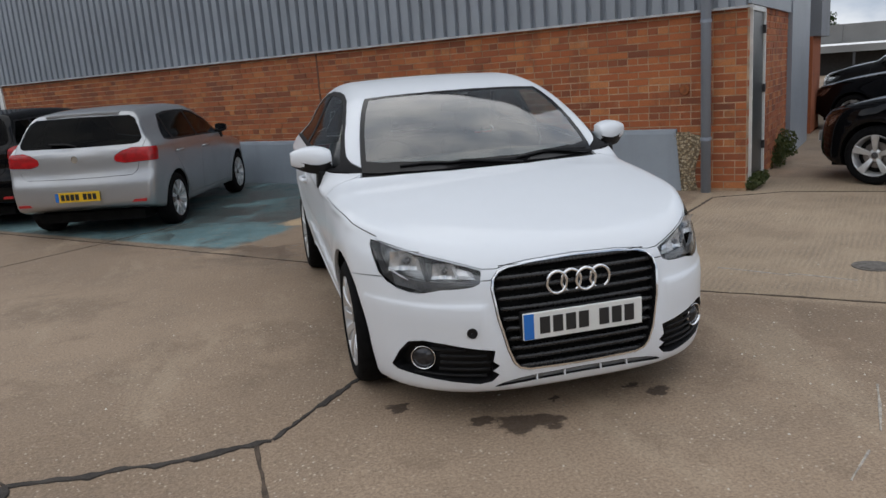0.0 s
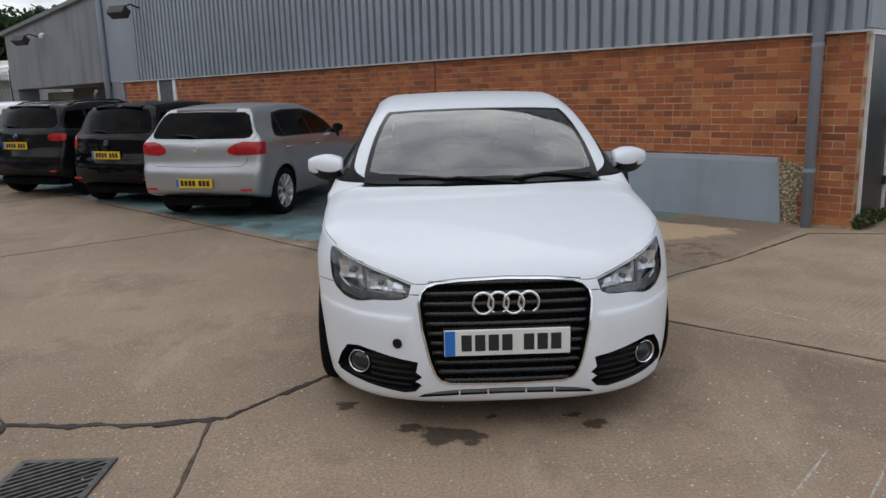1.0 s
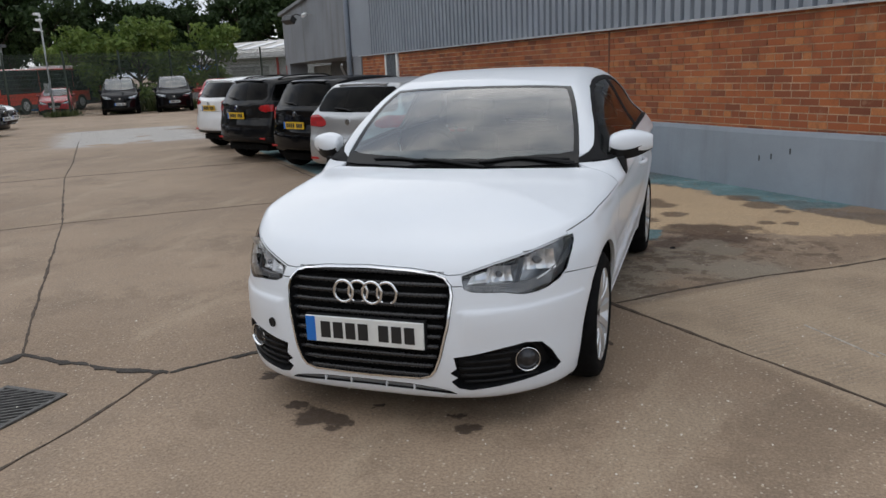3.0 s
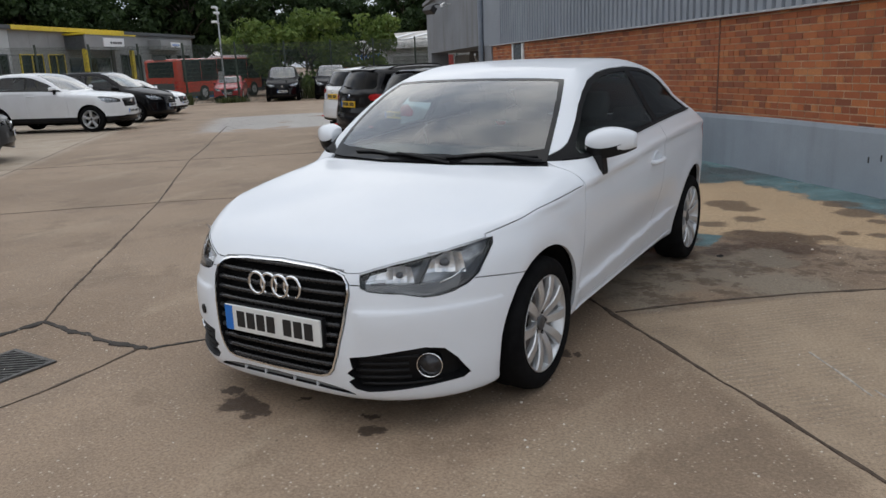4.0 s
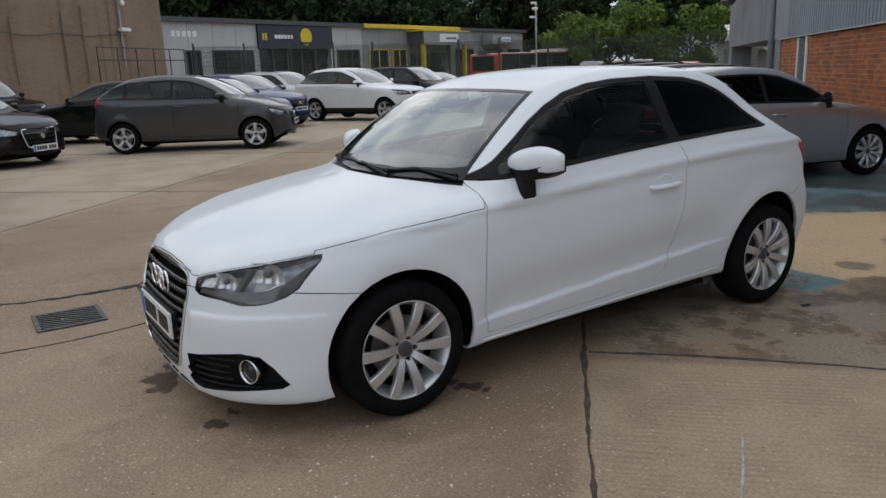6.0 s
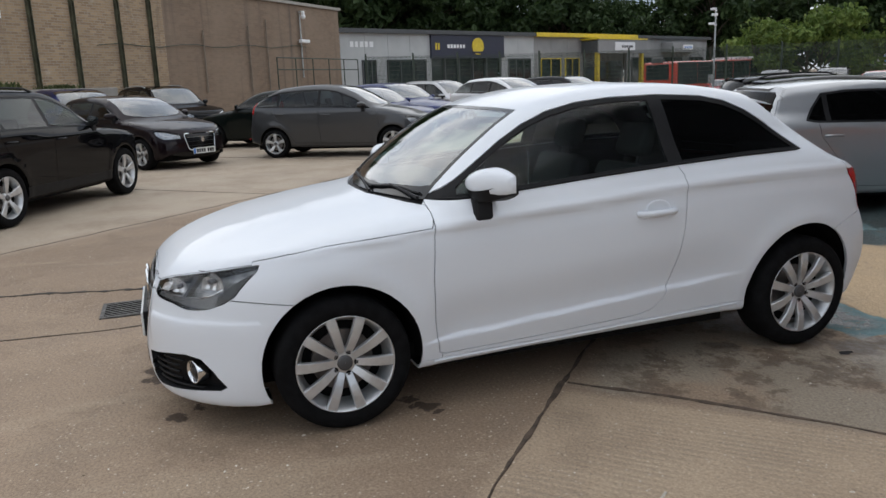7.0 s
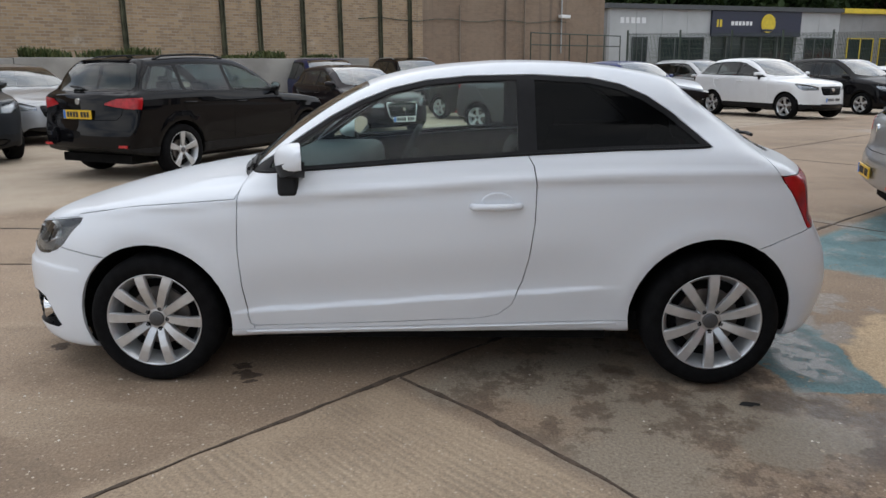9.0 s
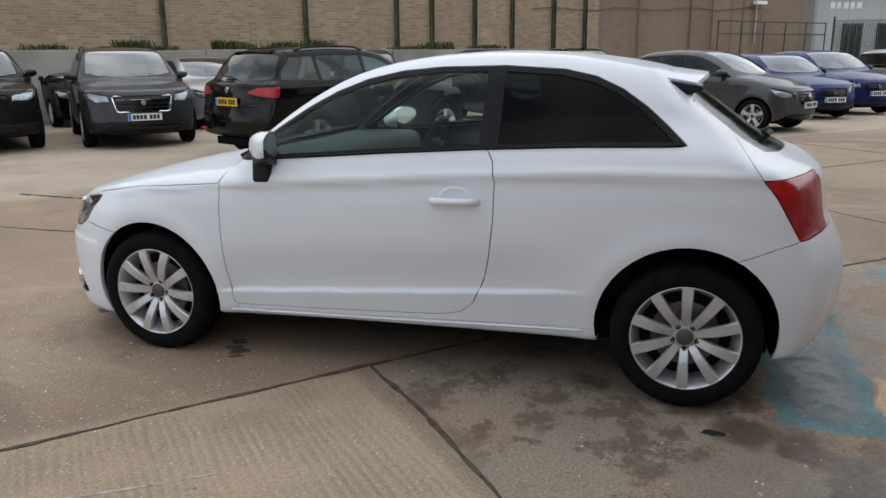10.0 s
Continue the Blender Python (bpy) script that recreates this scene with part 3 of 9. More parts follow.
    prof = [(0.0, -0.4), (0.045, -0.4), (0.045, 0.02), (0.040, 0.62), (0.030, 0.662), (0.0, 0.672)]
    edge = [0.02, 0.02, 0.0, 0.10, 0.06, 0.05]
    ss = [0.0] + list(np.linspace(0.4, 15.4, 40))
    rows = []
    for i, s_ in enumerate(ss):
        rows.append([bm.verts.new(M_WALL @ Vector((s_ + (edge[j] if i == 0 else 0), d_ + 0.001, z_ + (0.004 * math.sin(s_ * 2.1) if j > 2 else 0)))) for j, (d_, z_) in enumerate(prof)])
    for a, b in zip(rows, rows[1:]):
        for j in range(5):
            bm.faces.new((a[j], a[j + 1], b[j + 1], b[j]))
    bm.faces.new(rows[0][::-1])
    finish("plinth", bm, PLINTH, None, "blue-grey painted plinth along the foot of the wall", kind="structure", category="plinth")
    bm = bmesh.new()
    r2 = random.Random(3)
    n_s, n_z = 16, 34
    grid = []
    for j in range(n_z + 1):
        z = -0.1 + 0.74 * j / n_z
        right = -0.17 + 0.03 * math.sin(z * 9) + (0.10 if z > 0.60 else 0)
        left = 0.03 + 0.08 * max(0, z - 0.2) / 0.45 + 0.02 * math.sin(z * 21)
        grid.append([bm.verts.new(M_WALL @ Vector((right + (left - right) * i / n_s, 0.004 + (0.016 + r2.uniform(0, 0.022)) * min(1, 4 * i / n_s), z))) for i in range(n_s + 1)])
    for a, b in zip(grid, grid[1:]):
        for i in range(n_s):
            bm.faces.new((a[i], a[i + 1], b[i + 1], b[i]))
    finish("broken_plinth_end", bm, pebble_mat(), None, "broken plinth end showing its pebble concrete", smooth=True, kind="structure", category="plinth")
    # corrugated cladding, a trapezoid wave
    pitch = 0.168
    prof = []
    x = -0.66
    while x < 14.6:
        prof += [(x, 0.003), (x + 0.012, 0.058), (x + pitch * 0.66, 0.058), (x + pitch * 0.66 + 0.012, 0.003)]
        x += pitch
    verts, faces = [], []
    for s_, d_ in prof:
        verts += [M_WALL @ Vector((s_, d_, 1.886)), M_WALL @ Vector((s_, d_, 3.2)), M_WALL @ Vector((s_, d_, 6.4))]
    for k in range(len(prof) - 1):
        a = 3 * k
        faces += [(a, a + 3, a + 4, a + 1), (a + 1, a + 4, a + 5, a + 2)]
    mesh_of("cladding", verts, faces, CLAD, kind="structure", label="grey-blue corrugated metal cladding over the brick", category="cladding")
    boxed("cladding_backing", CLAD_FLAT, None, (-0.66, 16.1, -0.28, 0.001, 1.94, 6.4), m=M_WALL)["kind"] = "structure"
    sd = boxed("cladding_side", CLAD, None, (-0.70, -0.665, -3.1, 0.03, 1.90, 6.4), m=M_WALL)
    tagged(sd, "grey cladding on the side of the warehouse", "cladding", kind="structure")
    fl = boxed("trim", PALE_METAL, None, (-0.72, 15.45, -0.006, 0.066, 1.862, 1.884), m=M_WALL)
    tagged(fl, "pale drip flashing under the cladding", "flashing", kind="structure")
    boxed("flat_panel", CLAD, None, (14.62, 16.1, 0.0, 0.04, 1.886, 6.4), m=M_WALL)["kind"] = "structure"
    boxed("wall_panel", CLAD_FLAT, None, (15.4, 16.05, -0.2, 0.03, -0.5, 1.885), m=M_WALL)["kind"] = "structure"
    # narrow window with white frame
    wn = thing("window_1", "narrow grey-glazed window with white frame in the brick wall", "window", M_WALL, kind="structure")
    boxed("pane", simple("dull_pane", (0.10, 0.115, 0.13), 0.25, var=0.2), wn, (12.98, 13.60, -0.02, 0.012, 0.5, 1.85))
    boxed("window_frame", WF, wn, (12.84, 12.96, -0.02, 0.03, 0.5, 1.86))
    boxed("window_frame", WF, wn, (13.60, 13.68, -0.02, 0.03, 0.5, 1.86))
    # downpipes
    for s_, d_, r, z1 in ((-0.275, 0.11, 0.052, 6.4), (16.15, 0.10, 0.07, 6.4)):
        dp = thing("downpipe", "blue-grey painted steel downpipe standing at the wall", "downpipe", kind="structure")
        bm = bmesh.new()
        cyl_into(bm, M_WALL @ Vector((s_, d_, -0.02 if s_ < 0 else -0.3)), M_WALL @ Vector((s_, d_, z1)), r, seg=20)
        part("pipe", bm, PIPE_PAINT, dp, smooth=True)
        for z in (0.55, 1.75, 3.0):
            bm = bmesh.new()
            cyl_into(bm, M_WALL @ Vector((s_, d_, z)), M_WALL @ Vector((s_, d_, z + 0.035)), r + 0.006, seg=20)
            box_into(bm, s_ - 0.02, s_ + 0.02, -0.01, d_, z, z + 0.03, m=M_WALL)
            part("bracket", bm, PIPE_PAINT, dp)
    # round rusty wall plate, small marks
    bm = bmesh.new()
    m = M_WALL @ pose(-0.03, 0.004, 1.085, -90, 0, 0)
    cyl_into(bm, m @ Vector((0, 0, 0)), m @ Vector((0, 0, 0.010)), 0.055, 0.05, seg=24)
    finish("wall_plate", bm, simple("rust", (0.26, 0.085, 0.028), 0.8, var=0.4, scale=25, bumpy=0.4), None, "round rusty tie plate on the brick wall", kind="", category="wall plate")
    for s_, z_ in ((5.0, 1.35),):
        jb = boxed("expansion_joint", simple("joint_dark", (0.13, 0.06, 0.04), 0.9), None, (s_ - 0.012, s_ + 0.012, -0.01, 0.004, 0.68, 1.86), m=M_WALL)
        tagged(jb, "dark movement joint in the brickwork", "joint", kind="structure")
    for s_, z_ in ((2.10, 0.36), (2.26, 0.33), (1.86, 0.43)):
        mk = boxed("scuff_mark", TRIM0, None, (s_, s_ + 0.014, 0.042, 0.0475, z_, z_ + 0.06), m=M_WALL)
        tagged(mk, "dark scuff on the painted plinth", "mark", kind="structure")
    # loading block at the far end
    blk = thing("loading_block", "grey panelled loading bay block with a dark opening under it", "building", M_WALL)
    bm = bmesh.new()
    outline = [(16.2, 1.90), (23.2, 1.86), (23.2, 3.48), (16.2, 3.95)]
    f0 = [bm.verts.new((a, 0.12, b)) for a, b in outline]
    f1 = [bm.verts.new((a, -3.0, b)) for a, b in outline]
    bm.faces.new(f0)
    bm.faces.new(f1[::-1])
    for k in range(4):
        bm.faces.new((f0[k], f0[(k + 1) % 4], f1[(k + 1) % 4], f1[k]))
    part("upper_wall", bm, CLAD_FLAT, blk)
    bm = bmesh.new()
    rise = math.degrees(math.atan2(0.47, 7.0))
    box_into(bm, 0, 7.3, -3.1, 0.22, 0, 0.10, m=pose(16.1, 0, 3.96, 0, rise, 0))
    part("roof_fascia", bm, simple("fascia", (0.16, 0.17, 0.18), 0.6), blk)
    boxed("pier", CLAD_FLAT, blk, (22.7, 23.2, -0.5, 0.10, -0.9, 1.86))
    boxed("back_wall", simple("bay_wall", (0.22, 0.22, 0.21), 0.9, var=0.25, scale=1), blk, (16.3, 23.2, -3.0, -2.6, -0.9, 1.9))
    # inner panel and shutter coloured dark to paint the shade inside the opening
    boxed("inner_panel", simple("bay_panel_shaded", (0.20, 0.20, 0.19), 0.8, var=0.15), blk, (20.6, 22.6, -0.9, -0.7, -0.9, 1.75))
    boxed("shutter", simple("bay_opening_shade", (0.07, 0.07, 0.068), 0.7, var=0.2), blk, (18.0, 20.5, -0.8, -0.7, -0.9, 1.84))
    boxed("door_leaf", simple("bay_door", (0.10, 0.12, 0.14), 0.5), blk, (16.4, 17.3, -0.5, -0.42, -0.7, 1.75))
    bm = bmesh.new()
    tube(bm, [(17.75, -0.3, 0.9), (17.75, -0.25, 1.45), (17.5, -0.1, 1.62), (17.0, 0.05, 1.7)], 0.035, 8)
    part("bracket_arm", bm, PALE_METAL, blk)
    # wall lamps
    for s_, z_ in ((20.4, 3.08), (13.95, 3.25)):
        lp = thing("floodlight", "dark floodlight on a bracket on the grey wall", "floodlight")
        bm = bmesh.new()
        m = M_WALL @ pose(s_, 0.12, z_ + 0.12, 0, 0, 0)
        tube(bm, [m @ Vector((0, 0, 0.05)), m @ Vector((0, 0.22, 0.12)), m @ Vector((0.05, 0.42, 0.02))], 0.02, 6)
        part("arm", bm, TRIM0, lp)
        bm = bmesh.new()
        box_into(bm, -0.22, 0.22, -0.09, 0.13, -0.10, 0.10, m=m @ pose(0.1, 0.42, -0.06, 35, 0, 25), bevel=0.02)
        part("lamp_head", bm, TRIM0, lp)
        if s_ > 15:
            cm = thing("security_camera", "white security camera beside the floodlight", "camera")
            bm = bmesh.new()
            m = M_WALL @ pose(s_ - 1.0, 0.12, z_ + 0.15, 0, 0, 0)
            tube(bm, [m @ Vector((0, 0, 0)), m @ Vector((0, 0.18, 0.02))], 0.02, 6)
            part("arm", bm, PALE_METAL, cm)
            bm = bmesh.new()
            box_into(bm, -0.05, 0.05, -0.06, 0.24, -0.045, 0.045, m=m @ pose(0, 0.22, 0.0, -15, 0, 60), bevel=0.015)
            part("housing", bm, simple("white_plastic", (0.75, 0.75, 0.74), 0.5), cm)
    # beyond the side door: grey steel panel and more brick
    gp = boxed("wall_far", CLAD, None, (-0.72, -0.40, -5.0, -2.95, -0.4, 6.4), m=M_WALL)
    tagged(gp, "grey clad return wall", "wall", kind="structure")
    bk = boxed("wall_far_brick", BRICK_MANY, None, (-0.66, -0.40, -7.4, -6.1, -0.4, 1.62), m=M_WALL)
    tagged(bk, "short brick pier at the end of the side wall", "wall", kind="structure")
    rc = boxed("wall_recess", CLAD_FLAT, None, (-0.60, -0.40, -6.1, -5.0, -0.4, 6.4), m=M_WALL)
    tagged(rc, "darker grey recessed panel of the return wall", "wall", kind="structure")
    ov = boxed("wall_overhang", CLAD_FLAT, None, (-0.78, -0.40, -7.6, -6.1, 1.62, 6.4), m=M_WALL)
    tagged(ov, "grey panel over the short brick pier", "cladding", kind="structure")
    boxed("roof", CLAD_FLAT, None, (-0.8, 16.2, -25, 0.1, 6.4, 6.55), m=M_WALL)["kind"] = "structure"


TRIM0 = simple("dark_fitting", (0.03, 0.03, 0.032), 0.5, var=0.2)
build_warehouse()


# ---- ground fittings ----


def build_drain():
    dn = thing("drain_grate", "cast iron drain grate with slanting slots set in concrete", "drain", pose(*DRAIN, -0.054, 0, 0, 1.0))
    IRON = simple("cast_iron", (0.10, 0.095, 0.09), 0.6, metal=0.5, var=0.3, scale=20, bumpy=0.5)
    w, h = 0.20, 0.205
    # thin near-black sheet under the bars, for the shade down the drain
    boxed("pit", LINER0, dn, (-w + 0.01, w - 0.01, -h + 0.01, h - 0.01, -0.001, 0.002))
    for x0, x1, y0, y1 in ((-w, w, -h, -h + 0.028), (-w, w, h - 0.028, h), (-w, -w + 0.028, -h + 0.028, h - 0.028), (w - 0.028, w, -h + 0.028, h - 0.028)):
        boxed("rim", IRON, dn, (x0, x1, y0, y1, -0.02, 0.013), bevel=0.003)
    slant = math.atan(0.75)
    for k in range(-8, 9):
        c = k * 0.044
        xs = [x for x in np.linspace(-w + 0.022, w - 0.022, 80) if abs(0.75 * x + c) < h - 0.022]
        if len(xs) > 6:
            run = (xs[-1] - xs[0]) / math.cos(slant)
            xm = 0.5 * (xs[0] + xs[-1])
            bm = bmesh.new()
            box_into(bm, -run / 2, run / 2, -0.0065, 0.0065, -0.01, 0.012, m=pose(xm, 0.75 * xm + c, 0, 0, 0, math.degrees(slant)))
            part("bar", bm, IRON, dn)


# near-black that paints the shade inside the drain and the hole
LINER0 = simple("deep_shade", (0.006, 0.006, 0.006), 0.95)
build_drain()
bm = bmesh.new()
cyl_into(bm, (2.62, 0.52, -0.02), (2.62, 0.52, 0.006), 0.13, seg=32)
cyl_into(bm, (2.62, 0.52, 0.004), (2.62, 0.52, 0.009), 0.10, seg=32)
finish("manhole_cover", bm, simple("cover_iron", (0.15, 0.135, 0.12), 0.7, metal=0.3, var=0.3, scale=25, bumpy=0.5), None, "small round access cover flush with the concrete", category="cover")
for nm, pts, wd in (("scrape", [(0.95, -1.35), (1.25, -1.0)], 0.008), ("scrape", [(1.15, -1.45), (1.42, -1.12)], 0.006), ("scrape", [(2.05, 0.55), (1.75, 0.95)], 0.007), ("scrape", [(0.6, -1.6), (0.8, -1.45)], 0.005), ("scrape", [(2.3, 0.3), (2.05, 0.62)], 0.006)):
    seam(nm, pts, wd, simple("pale_scrape", (0.42, 0.38, 0.33), 0.9, var=0.3, scale=30), "pale scrape on the concrete", 0.003, 7)
# small hole in the concrete: only its shade, as a flat near-black patch
bm = bmesh.new()
rr = random.Random(2)
ring_ = [bm.verts.new((0.935 + 0.022 * math.cos(t) * rr.uniform(0.7, 1.2), 2.60 + 0.050 * math.sin(t) * rr.uniform(0.7, 1.2), 0.003)) for t in np.linspace(0, 2 * math.pi, 14, endpoint=False)]
bm.faces.new(ring_)
finish("pothole", bm, LINER0, None, "flat dark patch for the shade in a small hole in the concrete", kind="structure", category="hole")


def loose_grit():
    """Small stone chips lying about on the slabs."""
    rnd = random.Random(17)
    verts, faces = [], []
    for _ in range(900):
        x, y = rnd.uniform(-4.5, 4.8), rnd.uniform(-3.6, 3.4)
        if rnd.random() < 0.5:
            x, y = rnd.gauss(1.4, 0.8), rnd.gauss(2.6, 0.6) if rnd.random() < 0.3 else rnd.gauss(-0.8, 1.2)
        q = Vector((x, y, 0)) - WO
        if q.dot(WN) < 0.1:
            continue
        r = rnd.uniform(0.0025, 0.0065) * (1.6 if rnd.random() < 0.06 else 1)
        o = len(verts)
        n = 5
        for k in range(n):
            t = 2 * math.pi * k / n + rnd.uniform(-0.4, 0.4)
            verts.append((x + r * math.cos(t) * rnd.uniform(0.7, 1.4), y + r * math.sin(t) * rnd.uniform(0.7, 1.4), 0.0))
        verts.append((x + rnd.uniform(-0.3, 0.3) * r, y + rnd.uniform(-0.3, 0.3) * r, r * rnd.uniform(0.5, 1.0)))
        faces += [(o + k, o + (k + 1) % n, o + n) for k in range(n)]
    m, nt, b = mat_new("stone_chips")
    geo = nt.nodes.new("ShaderNodeNewGeometry")
    ramp = nt.nodes.new("ShaderNodeValToRGB")
    el = ramp.color_ramp.elements
    el[0].color = (0.16, 0.12, 0.085, 1)
    el[1].color = (0.72, 0.68, 0.60, 1)
    e = el.new(0.45)
    e.color = (0.42, 0.35, 0.27, 1)
    nt.links.new(geo.outputs["Random Per Island"], ramp.inputs[0])
    nt.links.new(ramp.outputs[0], b.inputs["Base Color"])
    b.inputs["Roughness"].default_value = 0.85
    mesh_of("stone_chips", verts, faces, m, kind="stuff", label="pale and brown stone chips scattered on the concrete", category="grit")


loose_grit()

# ---- cars: a body surface from a smooth field, split into panels ----


def curve(tab):
    """A smooth curve without overshoot through the points of a table."""
    xs = np.array([a for a, _ in tab], float)
    ys = np.array([b for _, b in tab], float)
    h = np.diff(xs)
    dl = np.diff(ys) / h
    m = np.zeros(len(xs))
    m[0], m[-1] = dl[0], dl[-1]
    for i in range(1, len(xs) - 1):
        if dl[i - 1] * dl[i] > 0:
            w1, w2 = 2 * h[i] + h[i - 1], h[i] + 2 * h[i - 1]
            m[i] = (w1 + w2) / (w1 / dl[i - 1] + w2 / dl[i])

    def f(v):
        v = np.asarray(v, float)
        i = np.clip(np.searchsorted(xs, v) - 1, 0, len(h) - 1)
        t = np.clip((v - xs[i]) / h[i], 0, 1)
        out = ((1 + 2 * t) * (1 - t) ** 2 * ys[i] + t * (1 - t) ** 2 * h[i] * m[i] + t * t * (3 - 2 * t) * ys[i + 1] + t * t * (t - 1) * h[i] * m[i + 1])
        out = np.where(v < xs[0], ys[0] + m[0] * (v - xs[0]), out)
        return np.where(v > xs[-1], ys[-1] + m[-1] * (v - xs[-1]), out)
    return f


def smax(a, b, k):
    h = np.maximum(k - np.abs(a - b), 0) / k
    return np.maximum(a, b) + h * h * k / 4


def step(v, a, b):
    t = np.clip((v - a) / (b - a), 0, 1)
    return t * t * (3 - 2 * t)


def car_field(sp):
    top, bow, front, rear = curve(sp["top"]), curve(sp["bow"]), curve(sp["front"]), curve(sp["rear"])
    waist, wid, pb, pg, bot = curve(sp["waist"]), curve(sp["width"]), curve(sp["plan"]), curve(sp["plan_top"]), curve(sp["bottom"])
    kf, kr, crown = sp["front_bow"], sp["rear_bow"], sp.get("crown", 0.06)
    kq = sp.get("front_corner", 0.45)
    k_top = sp.get("k_top", 0.10)
    wheels = sp["wheels"]

    def field(x, y, z):
        x = np.abs(x)
        zr = z - waist(y)
        g = step(zr, 0.04, 0.22)
        w = wid(zr) * (pb(y) * (1 - g) + pg(y) * g)
        for cy, cz, r in wheels:
            rr = np.hypot(y - cy, z - cz)
            w = w + sp.get("flare", 0.012) * np.exp(-((rr - r - 0.03) / 0.055) ** 2) * (z < cz + r + 0.12)
        if "crease" in sp:
            y0, z0, y1, z1 = sp["crease"]
            zc = z0 + (z1 - z0) * (y - y0) / (y1 - y0)
            on = step(y, y0 - 0.15, y0 + 0.05) * (1 - step(y, y1 - 0.2, y1 + 0.15))
            w = w - on * 0.028 * step(z, zc - 0.012, zc + 0.012) * (1 - step(z, zc + 0.02, zc + 0.26))
        a = (z - (top(y - bow(y) * x * x) - crown * x * x)) * 0.85
        b = x - w
        lip = 0.0
        if "ledge" in sp:
            z0, out_by = sp["ledge"]
            lip = out_by * (1 - step(z, z0 - 0.006, z0 + 0.016)) * step(z, z0 - 0.17, z0 - 0.03) * step(x, 0.37, 0.42)
        c = front(z) - lip + kf * x * x * (1 + kq * x * x) - y
        e = y - (rear(z) - kr * x * x)
        out = smax(a, b, k_top)
        out = smax(out, smax(c, e, 0.02), sp.get("k_end", 0.07))
        return smax(out, bot(y) - z, 0.035)
    return field


FIELD = [None]


def skin_normals(pts):
    """Outward directions of the body's surface at these points."""
    f, q, e = FIELD[0], np.array([tuple(v) for v in pts], float), 0.004
    g = np.stack([f(q[:, 0] + (e if k == 0 else 0), q[:, 1] + (e if k == 1 else 0), q[:, 2] + (e if k == 2 else 0))
                  - f(q[:, 0] - (e if k == 0 else 0), q[:, 1] - (e if k == 1 else 0), q[:, 2] - (e if k == 2 else 0)) for k in range(3)], 1)
    g[np.abs(q[:, 0]) < 1e-5, 0] = 0
    return g / np.maximum(1e-9, np.linalg.norm(g, axis=1))[:, None]


def settle(bm):
    """Draw every vertex back on to the field after cutting."""
    vs = list(bm.verts)
    q = np.array([tuple(v.co) for v in vs], float)
    for _ in range(2):
        g = skin_normals(q)
        e = 0.004
        q2 = q + g * e
        slope = (FIELD[0](*q2.T) - FIELD[0](*q.T)) / e
        q = q - g * np.clip(FIELD[0](*q.T) / np.maximum(0.3, slope), -0.02, 0.02)[:, None]
    for v, c in zip(vs, q):
        v.co = c
    bm.normal_update()


def car_grid(sp):
    """Half of the body (x >= 0): a box's grid thrown on to the field."""
    f = car_field(sp)
    st = sp["step"]
    y0, y1 = sp["front_y"] - 0.25, sp["rear_y"] + 0.25
    zt, zb, xw = sp["height"] + 0.15, sp.get("foot", 0.08), sp["half"] + 0.1
    ny, nz, nx = int((y1 - y0) / st), int((zt - zb) / st), int(xw / st)
    ys, zs, xs = np.linspace(y0, y1, ny), np.linspace(zb, zt, nz), np.linspace(0, xw, nx)
    pts, faces = [], []

    def sheet(a, b, put):
        o = len(pts)
        for u in a:
            for v in b:
                pts.append(put(u, v))
        n = len(b)
        for i in range(len(a) - 1):
            for j in range(n - 1):
                faces.append((o + i * n + j, o + i * n + j + 1, o + (i + 1) * n + j + 1, o + (i + 1) * n + j))
    sheet(ys, zs, lambda u, v: (xw, u, v))
    sheet(ys, xs, lambda u, v: (v, u, zt))
    sheet(xs, zs, lambda u, v: (u, y0, v))
    sheet(xs, zs, lambda u, v: (u, y1, v))
    p = np.array(pts, float)
    ax = sp["axis"]
    o = np.stack([np.zeros(len(p)), np.clip(p[:, 1], ax[0], ax[1]), np.full(len(p), ax[2])], 1)
    d = p - o
    d /= np.linalg.norm(d, axis=1)[:, None]
    lo, hi = np.zeros(len(p)), np.full(len(p), 3.0)
    for _ in range(26):
        mid = (lo + hi) / 2
        q = o + d * mid[:, None]
        inside = f(q[:, 0], q[:, 1], q[:, 2]) < 0
        lo, hi = np.where(inside, mid, lo), np.where(inside, hi, mid)
    q = o + d * lo[:, None]
    q[np.abs(p[:, 0]) < 1e-9, 0] = 0.0
    bm = bmesh.new()
    vs = [bm.verts.new(v) for v in q]
    for fc in faces:
        try:
            bm.faces.new([vs[i] for i in fc])
        except ValueError:
            pass
    bmesh.ops.remove_doubles(bm, verts=bm.verts, dist=1e-5)
    bmesh.ops.dissolve_degenerate(bm, dist=1e-5, edges=bm.edges)
    bm.normal_update()
    up = [fc for fc in bm.faces if fc.calc_center_median().z > sp["height"] - 0.1]
    if up and sum(fc.normal.z for fc in up) < 0:
        bmesh.ops.reverse_faces(bm, faces=bm.faces)
    bmesh.ops.recalc_face_normals(bm, faces=bm.faces)
    if up and sum(fc.normal.z for fc in up if fc.is_valid) < 0:
        bmesh.ops.reverse_faces(bm, faces=bm.faces)
    bm.normal_update()
    FIELD[0] = f
    return bm, f


PROJ = {"side": (1, 2), "front": (0, 2), "rear": (0, 2), "top": (0, 1)}


